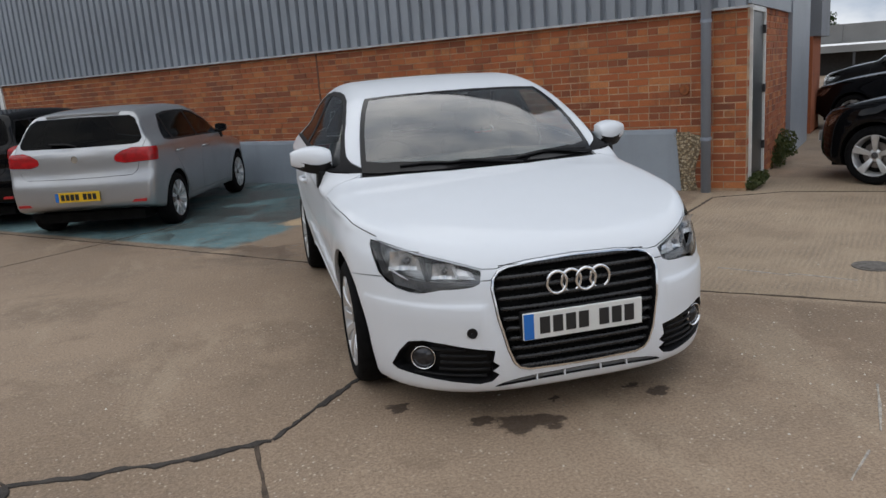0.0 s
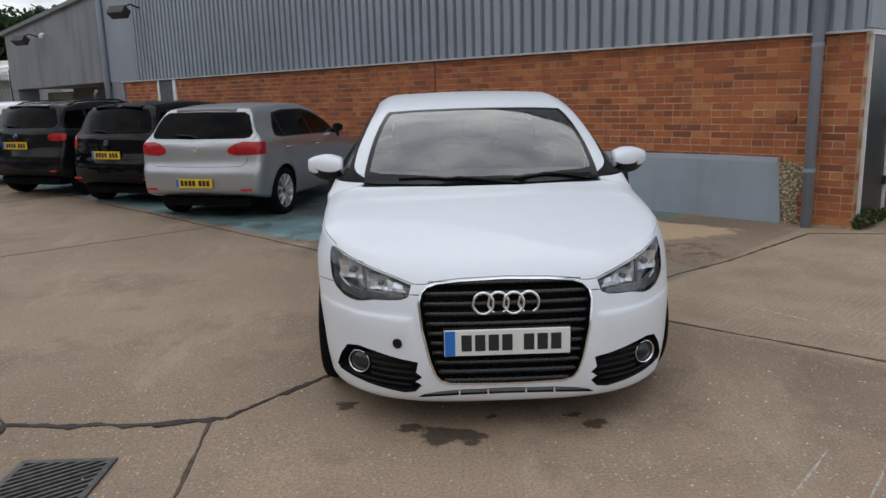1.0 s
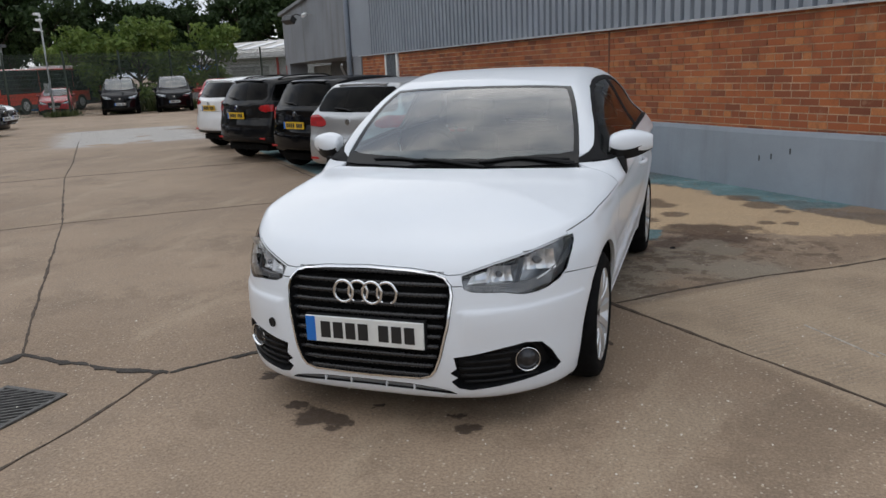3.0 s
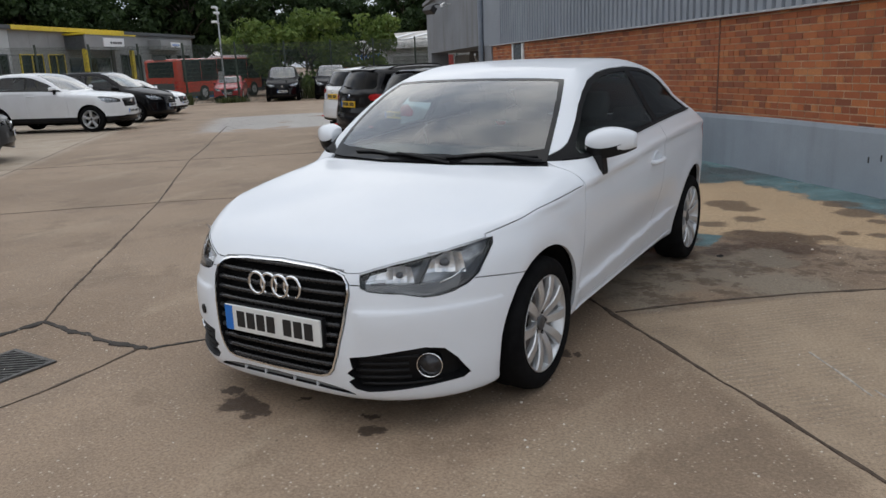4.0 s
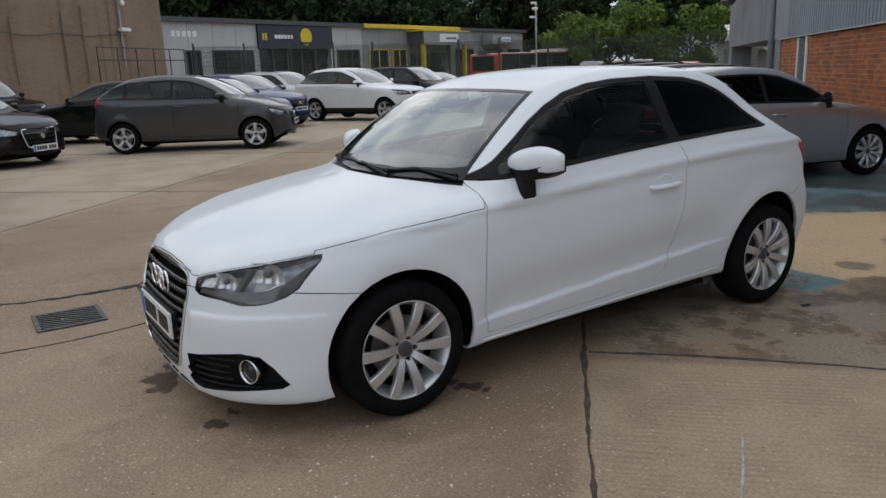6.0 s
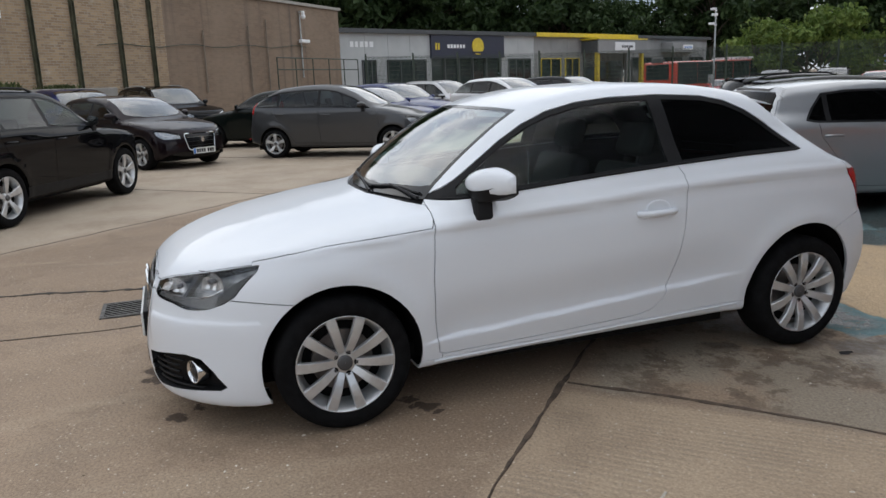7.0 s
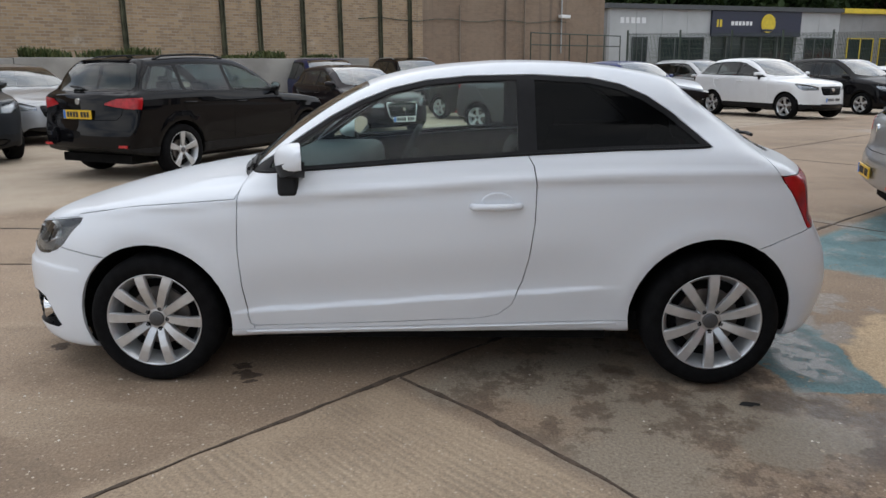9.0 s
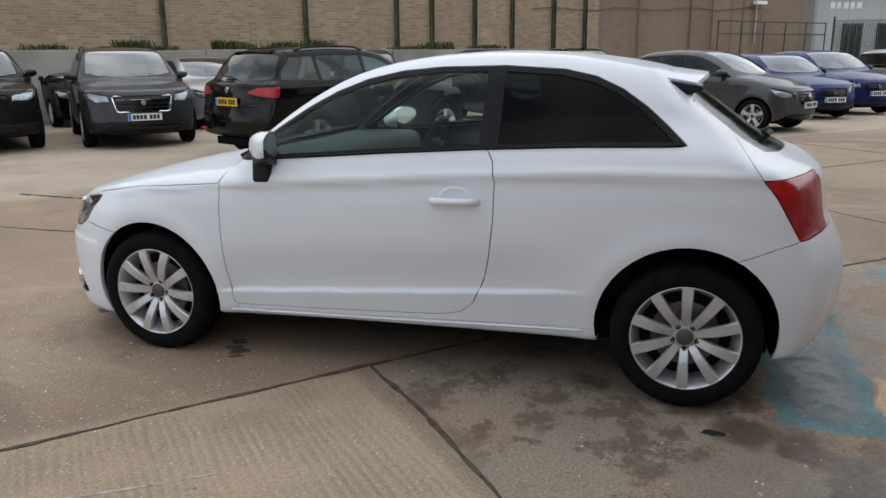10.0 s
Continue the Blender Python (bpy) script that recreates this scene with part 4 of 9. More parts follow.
def cut_line(bm, proj, pts, sel, closed, margin):
    """Cut the surface along a polyline seen from the side, the front or above."""
    i, j = PROJ[proj]
    seq = list(zip(pts, pts[1:] + pts[:1])) if closed else list(zip(pts, pts[1:]))
    lo_i, hi_i = min(p[0] for p in pts) - margin, max(p[0] for p in pts) + margin
    lo_j, hi_j = min(p[1] for p in pts) - margin, max(p[1] for p in pts) + margin
    pool = []
    for fc in bm.faces:
        c = fc.calc_center_median()
        if lo_i < c[i] < hi_i and lo_j < c[j] < hi_j and sel(c):
            pool.append(fc)
    for (a0, a1), (b0, b1) in seq:
        l = math.hypot(b0 - a0, b1 - a1)
        if l < 1e-6:
            continue
        no = Vector((0, 0, 0))
        no[i], no[j] = -(b1 - a1) / l, (b0 - a0) / l
        co = Vector((0, 0, 0))
        co[i], co[j] = a0, a1
        ui, uj = (b0 - a0) / l, (b1 - a1) / l
        hit = []
        for fc in pool:
            if not fc.is_valid:
                continue
            sd, along = [], []
            for v in fc.verts:
                p, q = v.co[i] - a0, v.co[j] - a1
                sd.append(p * no[i] + q * no[j])
                along.append(p * ui + q * uj)
            if min(sd) < -1e-6 and max(sd) > 1e-6 and max(along) > -0.002 and min(along) < l + 0.002:
                hit.append(fc)
        if not hit:
            continue
        geom = hit + list({e for fc in hit for e in fc.edges}) + list({v for fc in hit for v in fc.verts})
        old = set(hit)
        r = bmesh.ops.bisect_plane(bm, geom=geom, dist=2e-4, plane_co=co, plane_no=no)
        pool = [fc for fc in pool if fc.is_valid] + [g for g in r["geom"] if isinstance(g, bmesh.types.BMFace) and g not in old]


def inside(poly, a, b):
    hit = False
    n = len(poly)
    for k in range(n):
        x0, y0 = poly[k]
        x1, y1 = poly[(k + 1) % n]
        if (y0 > b) != (y1 > b) and a < (x1 - x0) * (b - y0) / (y1 - y0) + x0:
            hit = not hit
    return hit


def ring(cy, cz, r, n=28):
    return [(cy + r * math.cos(2 * math.pi * k / n), cz + r * math.sin(2 * math.pi * k / n)) for k in range(n)]


def grow(poly, by):
    """The outline moved outwards by so much (inwards if negative)."""
    n = len(poly)
    area = sum(poly[k][0] * poly[(k + 1) % n][1] - poly[(k + 1) % n][0] * poly[k][1] for k in range(n))
    s = 1 if area > 0 else -1
    out = []
    for k in range(n):
        a, b, c = Vector(poly[k - 1]), Vector(poly[k]), Vector(poly[(k + 1) % n])
        n1, n2 = (b - a).normalized(), (c - b).normalized()
        n1, n2 = Vector((n1.y, -n1.x)), Vector((n2.y, -n2.x))
        m = n1 + n2
        m = m / max(0.5, m.length_squared / 2) if m.length > 1e-6 else n1
        out.append(tuple(b + m * by * s))
    return out


class Skin(list):
    """Points of a panel, with the surface's normals and the count of its outer faces."""
    normals = ()
    skin_faces = 0


def panel_data(bm, faces, gap, depth, sink=0.0):
    """Vertices and faces of one panel: its skin, drawn in by the gap, with edges turned inwards by depth. Also which vertices lie on the centre."""
    fset = set(faces)
    idx, co, nr, seq = {}, Skin(), [], []
    for fc in faces:
        for v in fc.verts:
            if v not in idx:
                idx[v] = len(seq)
                seq.append(v)
    nr = [Vector(n) for n in skin_normals([v.co for v in seq])]
    co.normals = list(nr)
    co.skin_faces = len(faces)
    co += [v.co - n * sink for v, n in zip(seq, nr)]
    out = [[idx[v] for v in fc.verts] for fc in faces]
    rim = []
    pull = {}
    for fc in faces:
        for lp in fc.loops:
            e = lp.edge
            if sum(1 for g in e.link_faces if g in fset) == 1:
                a, b = lp.vert, lp.link_loop_next.vert
                if abs(a.co.x) < 1e-5 and abs(b.co.x) < 1e-5:
                    continue
                rim.append((idx[a], idx[b]))
                t = (b.co - a.co)
                if t.length < 1e-9:
                    continue
                inw = fc.normal.cross(t.normalized())
                for v in (a, b):
                    pull[idx[v]] = pull.get(idx[v], Vector()) + inw
    for k, d in pull.items():
        if d.length > 1e-6:
            d = d.normalized()
            if abs(co[k].x) < 1e-5:
                d.x = 0
            co[k] = co[k] + d * gap
    if depth:
        low = {}
        for a, b in rim:
            for k in (a, b):
                if k not in low:
                    low[k] = len(co)
                    p = co[k] - nr[k] * depth
                    if abs(co[k].x) < 1e-5:
                        p.x = 0
                    co.append(p)
        for a, b in rim:
            out.append([b, a, low[a], low[b]])
    return co, out


def mirrored(co, fs):
    out = Skin(Vector((-v.x, v.y, v.z)) for v in co)
    if isinstance(co, Skin):
        out.normals = [Vector((-n.x, n.y, n.z)) for n in co.normals]
        out.skin_faces = co.skin_faces
    return out, [f[::-1] for f in fs]


def panel_mesh(name, co, fs, material, parent, label="", both=False, sharp=38):
    bm = bmesh.new()
    lay_n = bm.verts.layers.float_vector.new("skin_n")
    lay_f = bm.faces.layers.int.new("skin_f")
    whole = isinstance(co, Skin)
    sets = [(co, fs)] + ([mirrored(co, fs)] if both else [])
    for cc, ff in sets:
        vv = [bm.verts.new(v) for v in cc]
        if whole:
            for v, n in zip(vv, cc.normals):
                v[lay_n] = n
        for k, f in enumerate(ff):
            if len(set(f)) > 2:
                try:
                    fc = bm.faces.new([vv[i] for i in f])
                    fc[lay_f] = 1 if whole and k < cc.skin_faces else 0
                except ValueError:
                    pass
    if both:
        mid = [v for v in bm.verts if abs(v.co.x) < 1e-4]
        bmesh.ops.remove_doubles(bm, verts=mid, dist=1e-4)
    for e in bm.edges:
        e.smooth = not (len(e.link_faces) == 2 and e.calc_face_angle(0) > radians(sharp))
    me = bpy.data.meshes.new(name)
    bm.normal_update()
    bm.to_mesh(me)
    bm.free()
    me.materials.append(material)
    for pl in me.polygons:
        pl.use_smooth = True
    if whole and co.skin_faces:
        vn = [tuple(d.vector) for d in me.attributes["skin_n"].data]
        ff = [d.value for d in me.attributes["skin_f"].data]
        loops = []
        for pl in me.polygons:
            flat = tuple(pl.normal)
            for li in pl.loop_indices:
                loops.append(vn[me.loops[li].vertex_index] if ff[pl.index] else flat)
        me.normals_split_custom_set(loops)
    for nm in ("skin_n", "skin_f"):
        me.attributes.remove(me.attributes[nm])
    ob = new(name, me)
    ob.parent = parent
    return tagged(ob, label)


def lathe(bm, prof, seg, axis="x", m=None):
    """Turn a profile of (radius, offset) round the axle."""
    rows = []
    for r, o in prof:
        row = []
        for k in range(seg):
            t = 2 * math.pi * k / seg
            v = Vector((o, r * math.cos(t), r * math.sin(t)))
            row.append(bm.verts.new(m @ v if m is not None else v))
        rows.append(row)
    for a, b in zip(rows, rows[1:]):
        for k in range(seg):
            j = (k + 1) % seg
            bm.faces.new((a[k], a[j], b[j], b[k]))
    return rows


RUBBER = simple("tyre_rubber", (0.0065, 0.0065, 0.007), 0.9, var=0.3, scale=20, bumpy=0.15, spec=0.10)
ALLOY = simple("alloy", (0.60, 0.61, 0.62), 0.33, metal=0.7, var=0.06, scale=20)
ALLOY_DARK = simple("alloy_shadow", (0.10, 0.10, 0.105), 0.5, metal=0.6, var=0.2)
STEEL = simple("brake_steel", (0.22, 0.20, 0.19), 0.45, metal=0.8, var=0.3, scale=15)
CHROME = simple("chrome", (0.80, 0.81, 0.82), 0.10, metal=1.0, var=0.03)
TRIM = simple("black_trim", (0.011, 0.011, 0.012), 0.5, var=0.2, scale=12, bumpy=0.1, spec=0.2)
SLAT = simple("slat_black", (0.016, 0.016, 0.017), 0.28, var=0.15, spec=0.5)
GLOSSB = simple("gloss_black", (0.006, 0.006, 0.0065), 0.15, var=0.1, spec=0.35)
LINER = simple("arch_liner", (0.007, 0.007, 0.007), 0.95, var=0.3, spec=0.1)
SEAT = simple("seat_cloth", (0.024, 0.025, 0.026), 0.9, var=0.2, scale=10, spec=0.15)
DASH = simple("dash_plastic", (0.035, 0.036, 0.037), 0.7, var=0.15, scale=20)
CLEAR = glass("clear_pane", (0.88, 0.99, 0.95), gloss=0.07, face=0.030, rise=4.6)
SCREEN = glass("screen_pane", (0.50, 0.67, 0.68), gloss=0.06, face=0.17, rise=2.7)
MATT = simple("matt_black", (0.010, 0.010, 0.011), 0.6, var=0.2, scale=12, spec=0.15)
PRIVACY = glass("privacy_pane", (0.03, 0.034, 0.038), gloss=0.09, face=0.009, rise=5.5)
LENS = glass("lamp_lens", (0.93, 0.94, 0.95))
REDLENS = simple("red_lens", (0.36, 0.005, 0.008), 0.22, coat=0.12, var=0.3, scale=14)
LAMP_GREY = simple("lamp_band", (0.13, 0.133, 0.138), 0.3, metal=0.3, var=0.2, scale=20)
LAMP_DARK = simple("lamp_shade", (0.020, 0.020, 0.021), 0.35, var=0.2, scale=20)
REFLECT = simple("reflector_bowl", (0.84, 0.85, 0.86), 0.16, metal=0.65, var=0.15, scale=30)
PLATE_W = simple("plate_white", (0.72, 0.73, 0.71), 0.35, var=0.05)
PLATE_Y = simple("plate_yellow", (0.75, 0.47, 0.02), 0.35, var=0.06)
PLATE_B = simple("plate_blue", (0.015, 0.16, 0.56), 0.4, var=0.05)
INK = simple("plate_ink", (0.014, 0.014, 0.015), 0.5, var=0.1)
RED_PLASTIC = simple("red_plastic", (0.45, 0.02, 0.02), 0.4)


def build_wheel(car, y, x, z, r, rim_r, width, spokes, side, detail=True, style="ten", turn=0.0):
    """tyre, rim with spokes, hub, bolts and disc; side is 1 for +x."""
    m = Matrix.Translation((x * side, y, z)) @ Matrix.Diagonal((side, 1, 1, 1))
    seg = 48 if detail else 24
    holder = new("wheel")
    holder.parent = car
    w = width / 2
    bm = bmesh.new()
    lathe(bm, [(rim_r, -w * 0.9), (rim_r + 0.02, -w), (r - 0.035, -w * 1.02), (r - 0.008, -w * 0.86), (r, -w * 0.55), (r, w * 0.55), (r - 0.008, w * 0.86), (r - 0.030, w * 1.01), (rim_r + 0.030, w * 1.03), (rim_r + 0.012, w * 0.98), (rim_r - 0.002, w * 0.9)], seg, m=m)
    part("tyre", bm, RUBBER, holder, smooth=True)
    bm = bmesh.new()
    lathe(bm, [(rim_r - 0.002, w * 0.90), (rim_r + 0.003, w * 0.955), (rim_r - 0.001, w * 0.965), (rim_r - 0.005, w * 0.92), (rim_r - 0.030, w * 0.40), (rim_r - 0.034, -w * 0.1)], seg, m=m)
    part("rim", bm, ALLOY, holder, smooth=True)
    hub_o = w * 0.70
    for k in range(spokes):
        t0 = 2 * math.pi * k / spokes + (math.pi / spokes if style == "ten" else math.pi / 2) + turn
        bm = bmesh.new()
        rows = []
        fan = 0.0285 if style == "ten" else 0.044
        for i in range(7):
            q = i / 6
            rad = 0.045 + (rim_r - 0.003 - 0.045) * q
            half = (0.0165 + (fan - 0.0205) * q ** 0.8) * (rim_r / 0.215)
            off = hub_o + (0.014 * math.sin(q * math.pi)) * (1 if style == "ten" else 0.5) + (w * 0.945 - hub_o) * q
            th = 0.024
            row = []
            for a, o in ((-half, off - th), (-half, off - 0.006), (-half * 0.84, off), (half * 0.84, off), (half, off - 0.006), (half, off - th)):
                v = Vector((o, rad * math.cos(t0) - a * math.sin(t0), rad * math.sin(t0) + a * math.cos(t0)))
                row.append(bm.verts.new(m @ v))
            rows.append(row)
        for a, b in zip(rows, rows[1:]):
            for j in range(5):
                bm.faces.new((a[j], a[j + 1], b[j + 1], b[j]))
        part("spoke", bm, ALLOY, holder)
    bm = bmesh.new()
    lathe(bm, [(0.068, hub_o - 0.03), (0.068, hub_o - 0.012), (0.060, hub_o - 0.003), (0.036, hub_o - 0.001), (0.001, hub_o - 0.001)], 24 if detail else 14, m=m)
    part("hub", bm, ALLOY, holder, smooth=True)
    bm = bmesh.new()
    lathe(bm, [(0.0345, hub_o - 0.004), (0.0335, hub_o + 0.006), (0.028, hub_o + 0.0085), (0.001, hub_o + 0.0095)], 20, m=m)
    part("centre_cap", bm, simple("hub_grey", (0.085, 0.085, 0.088), 0.45, metal=0.4), holder, "dark grey cap", smooth=True)
    if detail:
        for k in range(5):
            t = 2 * math.pi * k / 5 - math.pi / 2 + turn
            c = Vector((hub_o - 0.006, 0.054 * math.cos(t), 0.054 * math.sin(t)))
            # near-black disc just proud of the hub, for the shade round the bolt
            bm = bmesh.new()
            cyl_into(bm, m @ c, m @ (c + Vector((0.0075, 0, 0))), 0.0155, 0.0145, seg=14)
            part("bolt_recess", bm, LINER, holder)
            bm = bmesh.new()
            cyl_into(bm, m @ c, m @ (c + Vector((0.011, 0, 0))), 0.0095, 0.0080, seg=6)
            part("bolt", bm, ALLOY_DARK, holder)
    bm = bmesh.new()
    lathe(bm, [(0.05, hub_o - 0.05), (0.135, hub_o - 0.05), (0.135, hub_o - 0.07), (0.05, hub_o - 0.07)], 28, m=m)
    part("brake_disc", bm, STEEL, holder)
    bm = bmesh.new()
    lathe(bm, [(0.001, w * 0.05), (rim_r - 0.031, w * 0.05)], 24, m=m)
    part("barrel", bm, LINER, holder)
    return holder


def arch_liner(car, sp):
    for cy, cz, r in sp["wheels"]:
        for side in (1, -1):
            bm = bmesh.new()
            n = 20
            a, b = [], []
            ts = np.linspace(-0.30, math.pi + 0.30, n + 1)
            ay, az = cy + (r + 0.004) * np.cos(ts), cz + (r + 0.004) * np.sin(ts)
            lo, hi = np.full(n + 1, 0.2), np.full(n + 1, 1.2)
            for _ in range(16):
                mid = (lo + hi) / 2
                inn = FIELD[0](mid, ay, az) < 0
                lo, hi = np.where(inn, mid, lo), np.where(inn, hi, mid)
            for k in range(n + 1):
                t = ts[k]
                y, z = cy + (r + 0.004) * math.cos(t), cz + (r + 0.004) * math.sin(t)
                reach = min(sp["half"] - 0.035, float(lo[k]) - 0.03)
                a.append(bm.verts.new((side * max(0.44, reach), y, z)))
                b.append(bm.verts.new((side * 0.42, y, z)))
            for k in range(n):
                bm.faces.new((a[k], a[k + 1], b[k + 1], b[k]))
            bm.faces.new(b)
            part("arch_liner", bm, LINER, car, smooth=True)


def plate_bars(parent, m, w, h, face, band=True, chars=7, detail=True):
    """Registration plate: backing, blue band and plain bars in place of the writing. m: centre, facing -y."""
    bm = bmesh.new()
    box_into(bm, -w / 2, w / 2, -0.006, 0.006, -h / 2, h / 2, m=m, bevel=0.004 if detail else 0)
    pl = part("number_plate", bm, face, parent, "plate with plain bars for its writing")
    if band:
        boxed("band", PLATE_B, pl, (-w / 2 + 0.003, -w / 2 + 0.045, -0.0075, 0.0, -h / 2 + 0.003, h / 2 - 0.003), m=m)
    x = -w / 2 + (0.065 if band else 0.04)
    cw = (w / 2 - 0.03 - x) / (chars + 0.6)
    for k in range(chars):
        g = 0.6 * cw if k >= 4 else 0
        x0 = x + k * cw + g
        boxed("bar", INK, pl, (x0 + cw * 0.10, x0 + cw * 0.86, -0.0085, 0.0, -h * 0.31, h * 0.31), m=m)
    return pl


def seat_into(bm, x, y, w=0.5, m=None):
    vs = box_into(bm, x - w / 2, x + w / 2, y, y + 0.5, 0.32, 0.48, bevel=0.05)
    tilt = Matrix.Translation((x, y + 0.48, 0.45)) @ Matrix.Rotation(radians(-20), 4, "X")
    box_into(bm, -w / 2, w / 2, -0.06, 0.07, 0, 0.58, m=tilt, bevel=0.05)
    box_into(bm, -0.13, 0.13, -0.05, 0.04, 0.62, 0.80, m=tilt, bevel=0.035)
    cyl_into(bm, tilt @ Vector((-0.06, 0, 0.55)), tilt @ Vector((-0.06, 0, 0.66)), 0.008, seg=6)
    cyl_into(bm, tilt @ Vector((0.06, 0, 0.55)), tilt @ Vector((0.06, 0, 0.66)), 0.008, seg=6)


def interior(car, sp, rhd=True, rear=True):
    d = sp["cabin"]  # dash y, front seat y, rear seat y, floor half-width, belt z
    for sx in (-1, 1):
        bm = bmesh.new()
        seat_into(bm, sx * 0.36, d[1])
        part("front_seat", bm, SEAT, car, smooth=True)
    if rear:
        bm = bmesh.new()
        box_into(bm, -0.6, 0.6, d[2], d[2] + 0.45, 0.36, 0.52, bevel=0.05)
        tl = Matrix.Translation((0, d[2] + 0.45, 0.48)) @ Matrix.Rotation(radians(-22), 4, "X")
        box_into(bm, -0.6, 0.6, -0.06, 0.07, 0, 0.52, m=tl, bevel=0.05)
        for sx in (-0.38, 0.38):
            box_into(bm, sx - 0.12, sx + 0.12, -0.04, 0.03, 0.50, 0.62, m=tl, bevel=0.03)
        part("rear_seat", bm, SEAT, car, smooth=True)
    bm = bmesh.new()
    box_into(bm, -d[3], d[3], d[0], d[0] + 0.46, 0.55, d[4] - 0.02, bevel=0.06)
    part("dashboard", bm, DASH, car, smooth=True)
    boxed("cabin_floor", LINER, car, (-d[3], d[3], d[0] - 0.1, d[2] + 0.6, 0.22, 0.30))
    sx = -0.36 if rhd else 0.36
    bm = bmesh.new()
    mt = Matrix.Translation((sx, d[0] + 0.62, d[4] - 0.09)) @ Matrix.Rotation(radians(65), 4, "X")
    R, r = 0.18, 0.016
    rows = []
    for i in range(24):
        t = 2 * math.pi * i / 24
        rows.append([bm.verts.new(mt @ Vector(((R + r * math.cos(2 * math.pi * j / 8)) * math.cos(t), (R + r * math.cos(2 * math.pi * j / 8)) * math.sin(t), r * math.sin(2 * math.pi * j / 8)))) for j in range(8)])
    for i in range(24):
        for j in range(8):
            bm.faces.new((rows[i][j], rows[(i + 1) % 24][j], rows[(i + 1) % 24][(j + 1) % 8], rows[i][(j + 1) % 8]))
    for ang in (0, 180, 270):
        t = radians(ang)
        cyl_into(bm, mt @ Vector((0, 0, -0.02)), mt @ Vector((R * math.cos(t), R * math.sin(t), 0)), 0.016, seg=6)
    cyl_into(bm, mt @ Vector((0, 0, -0.05)), mt @ Vector((0, 0, 0.01)), 0.06, seg=12)
    part("steering_wheel", bm, TRIM, car, smooth=True)


def surf_y(f, x, z, y0, y1):
    """Where the body's skin lies along y at this x and z, between y0 (outside) and y1 (inside)."""
    for _ in range(30):
        m = (y0 + y1) / 2
        if f(np.array([x]), np.array([m]), np.array([z]))[0] < 0:
            y1 = m
        else:
            y0 = m
    return (y0 + y1) / 2


def surf_x(f, y, z, x1=1.2):
    x0 = 0.2
    for _ in range(30):
        m = (x0 + x1) / 2
        if f(np.array([m]), np.array([y]), np.array([z]))[0] < 0:
            x0 = m
        else:
            x1 = m
    return (x0 + x1) / 2


def surf_z(f, x, y, z1=2.2):
    z0 = 0.5
    for _ in range(30):
        m = (z0 + z1) / 2
        if f(np.array([x]), np.array([y]), np.array([m]))[0] < 0:
            z0 = m
        else:
            z1 = m
    return (z0 + z1) / 2


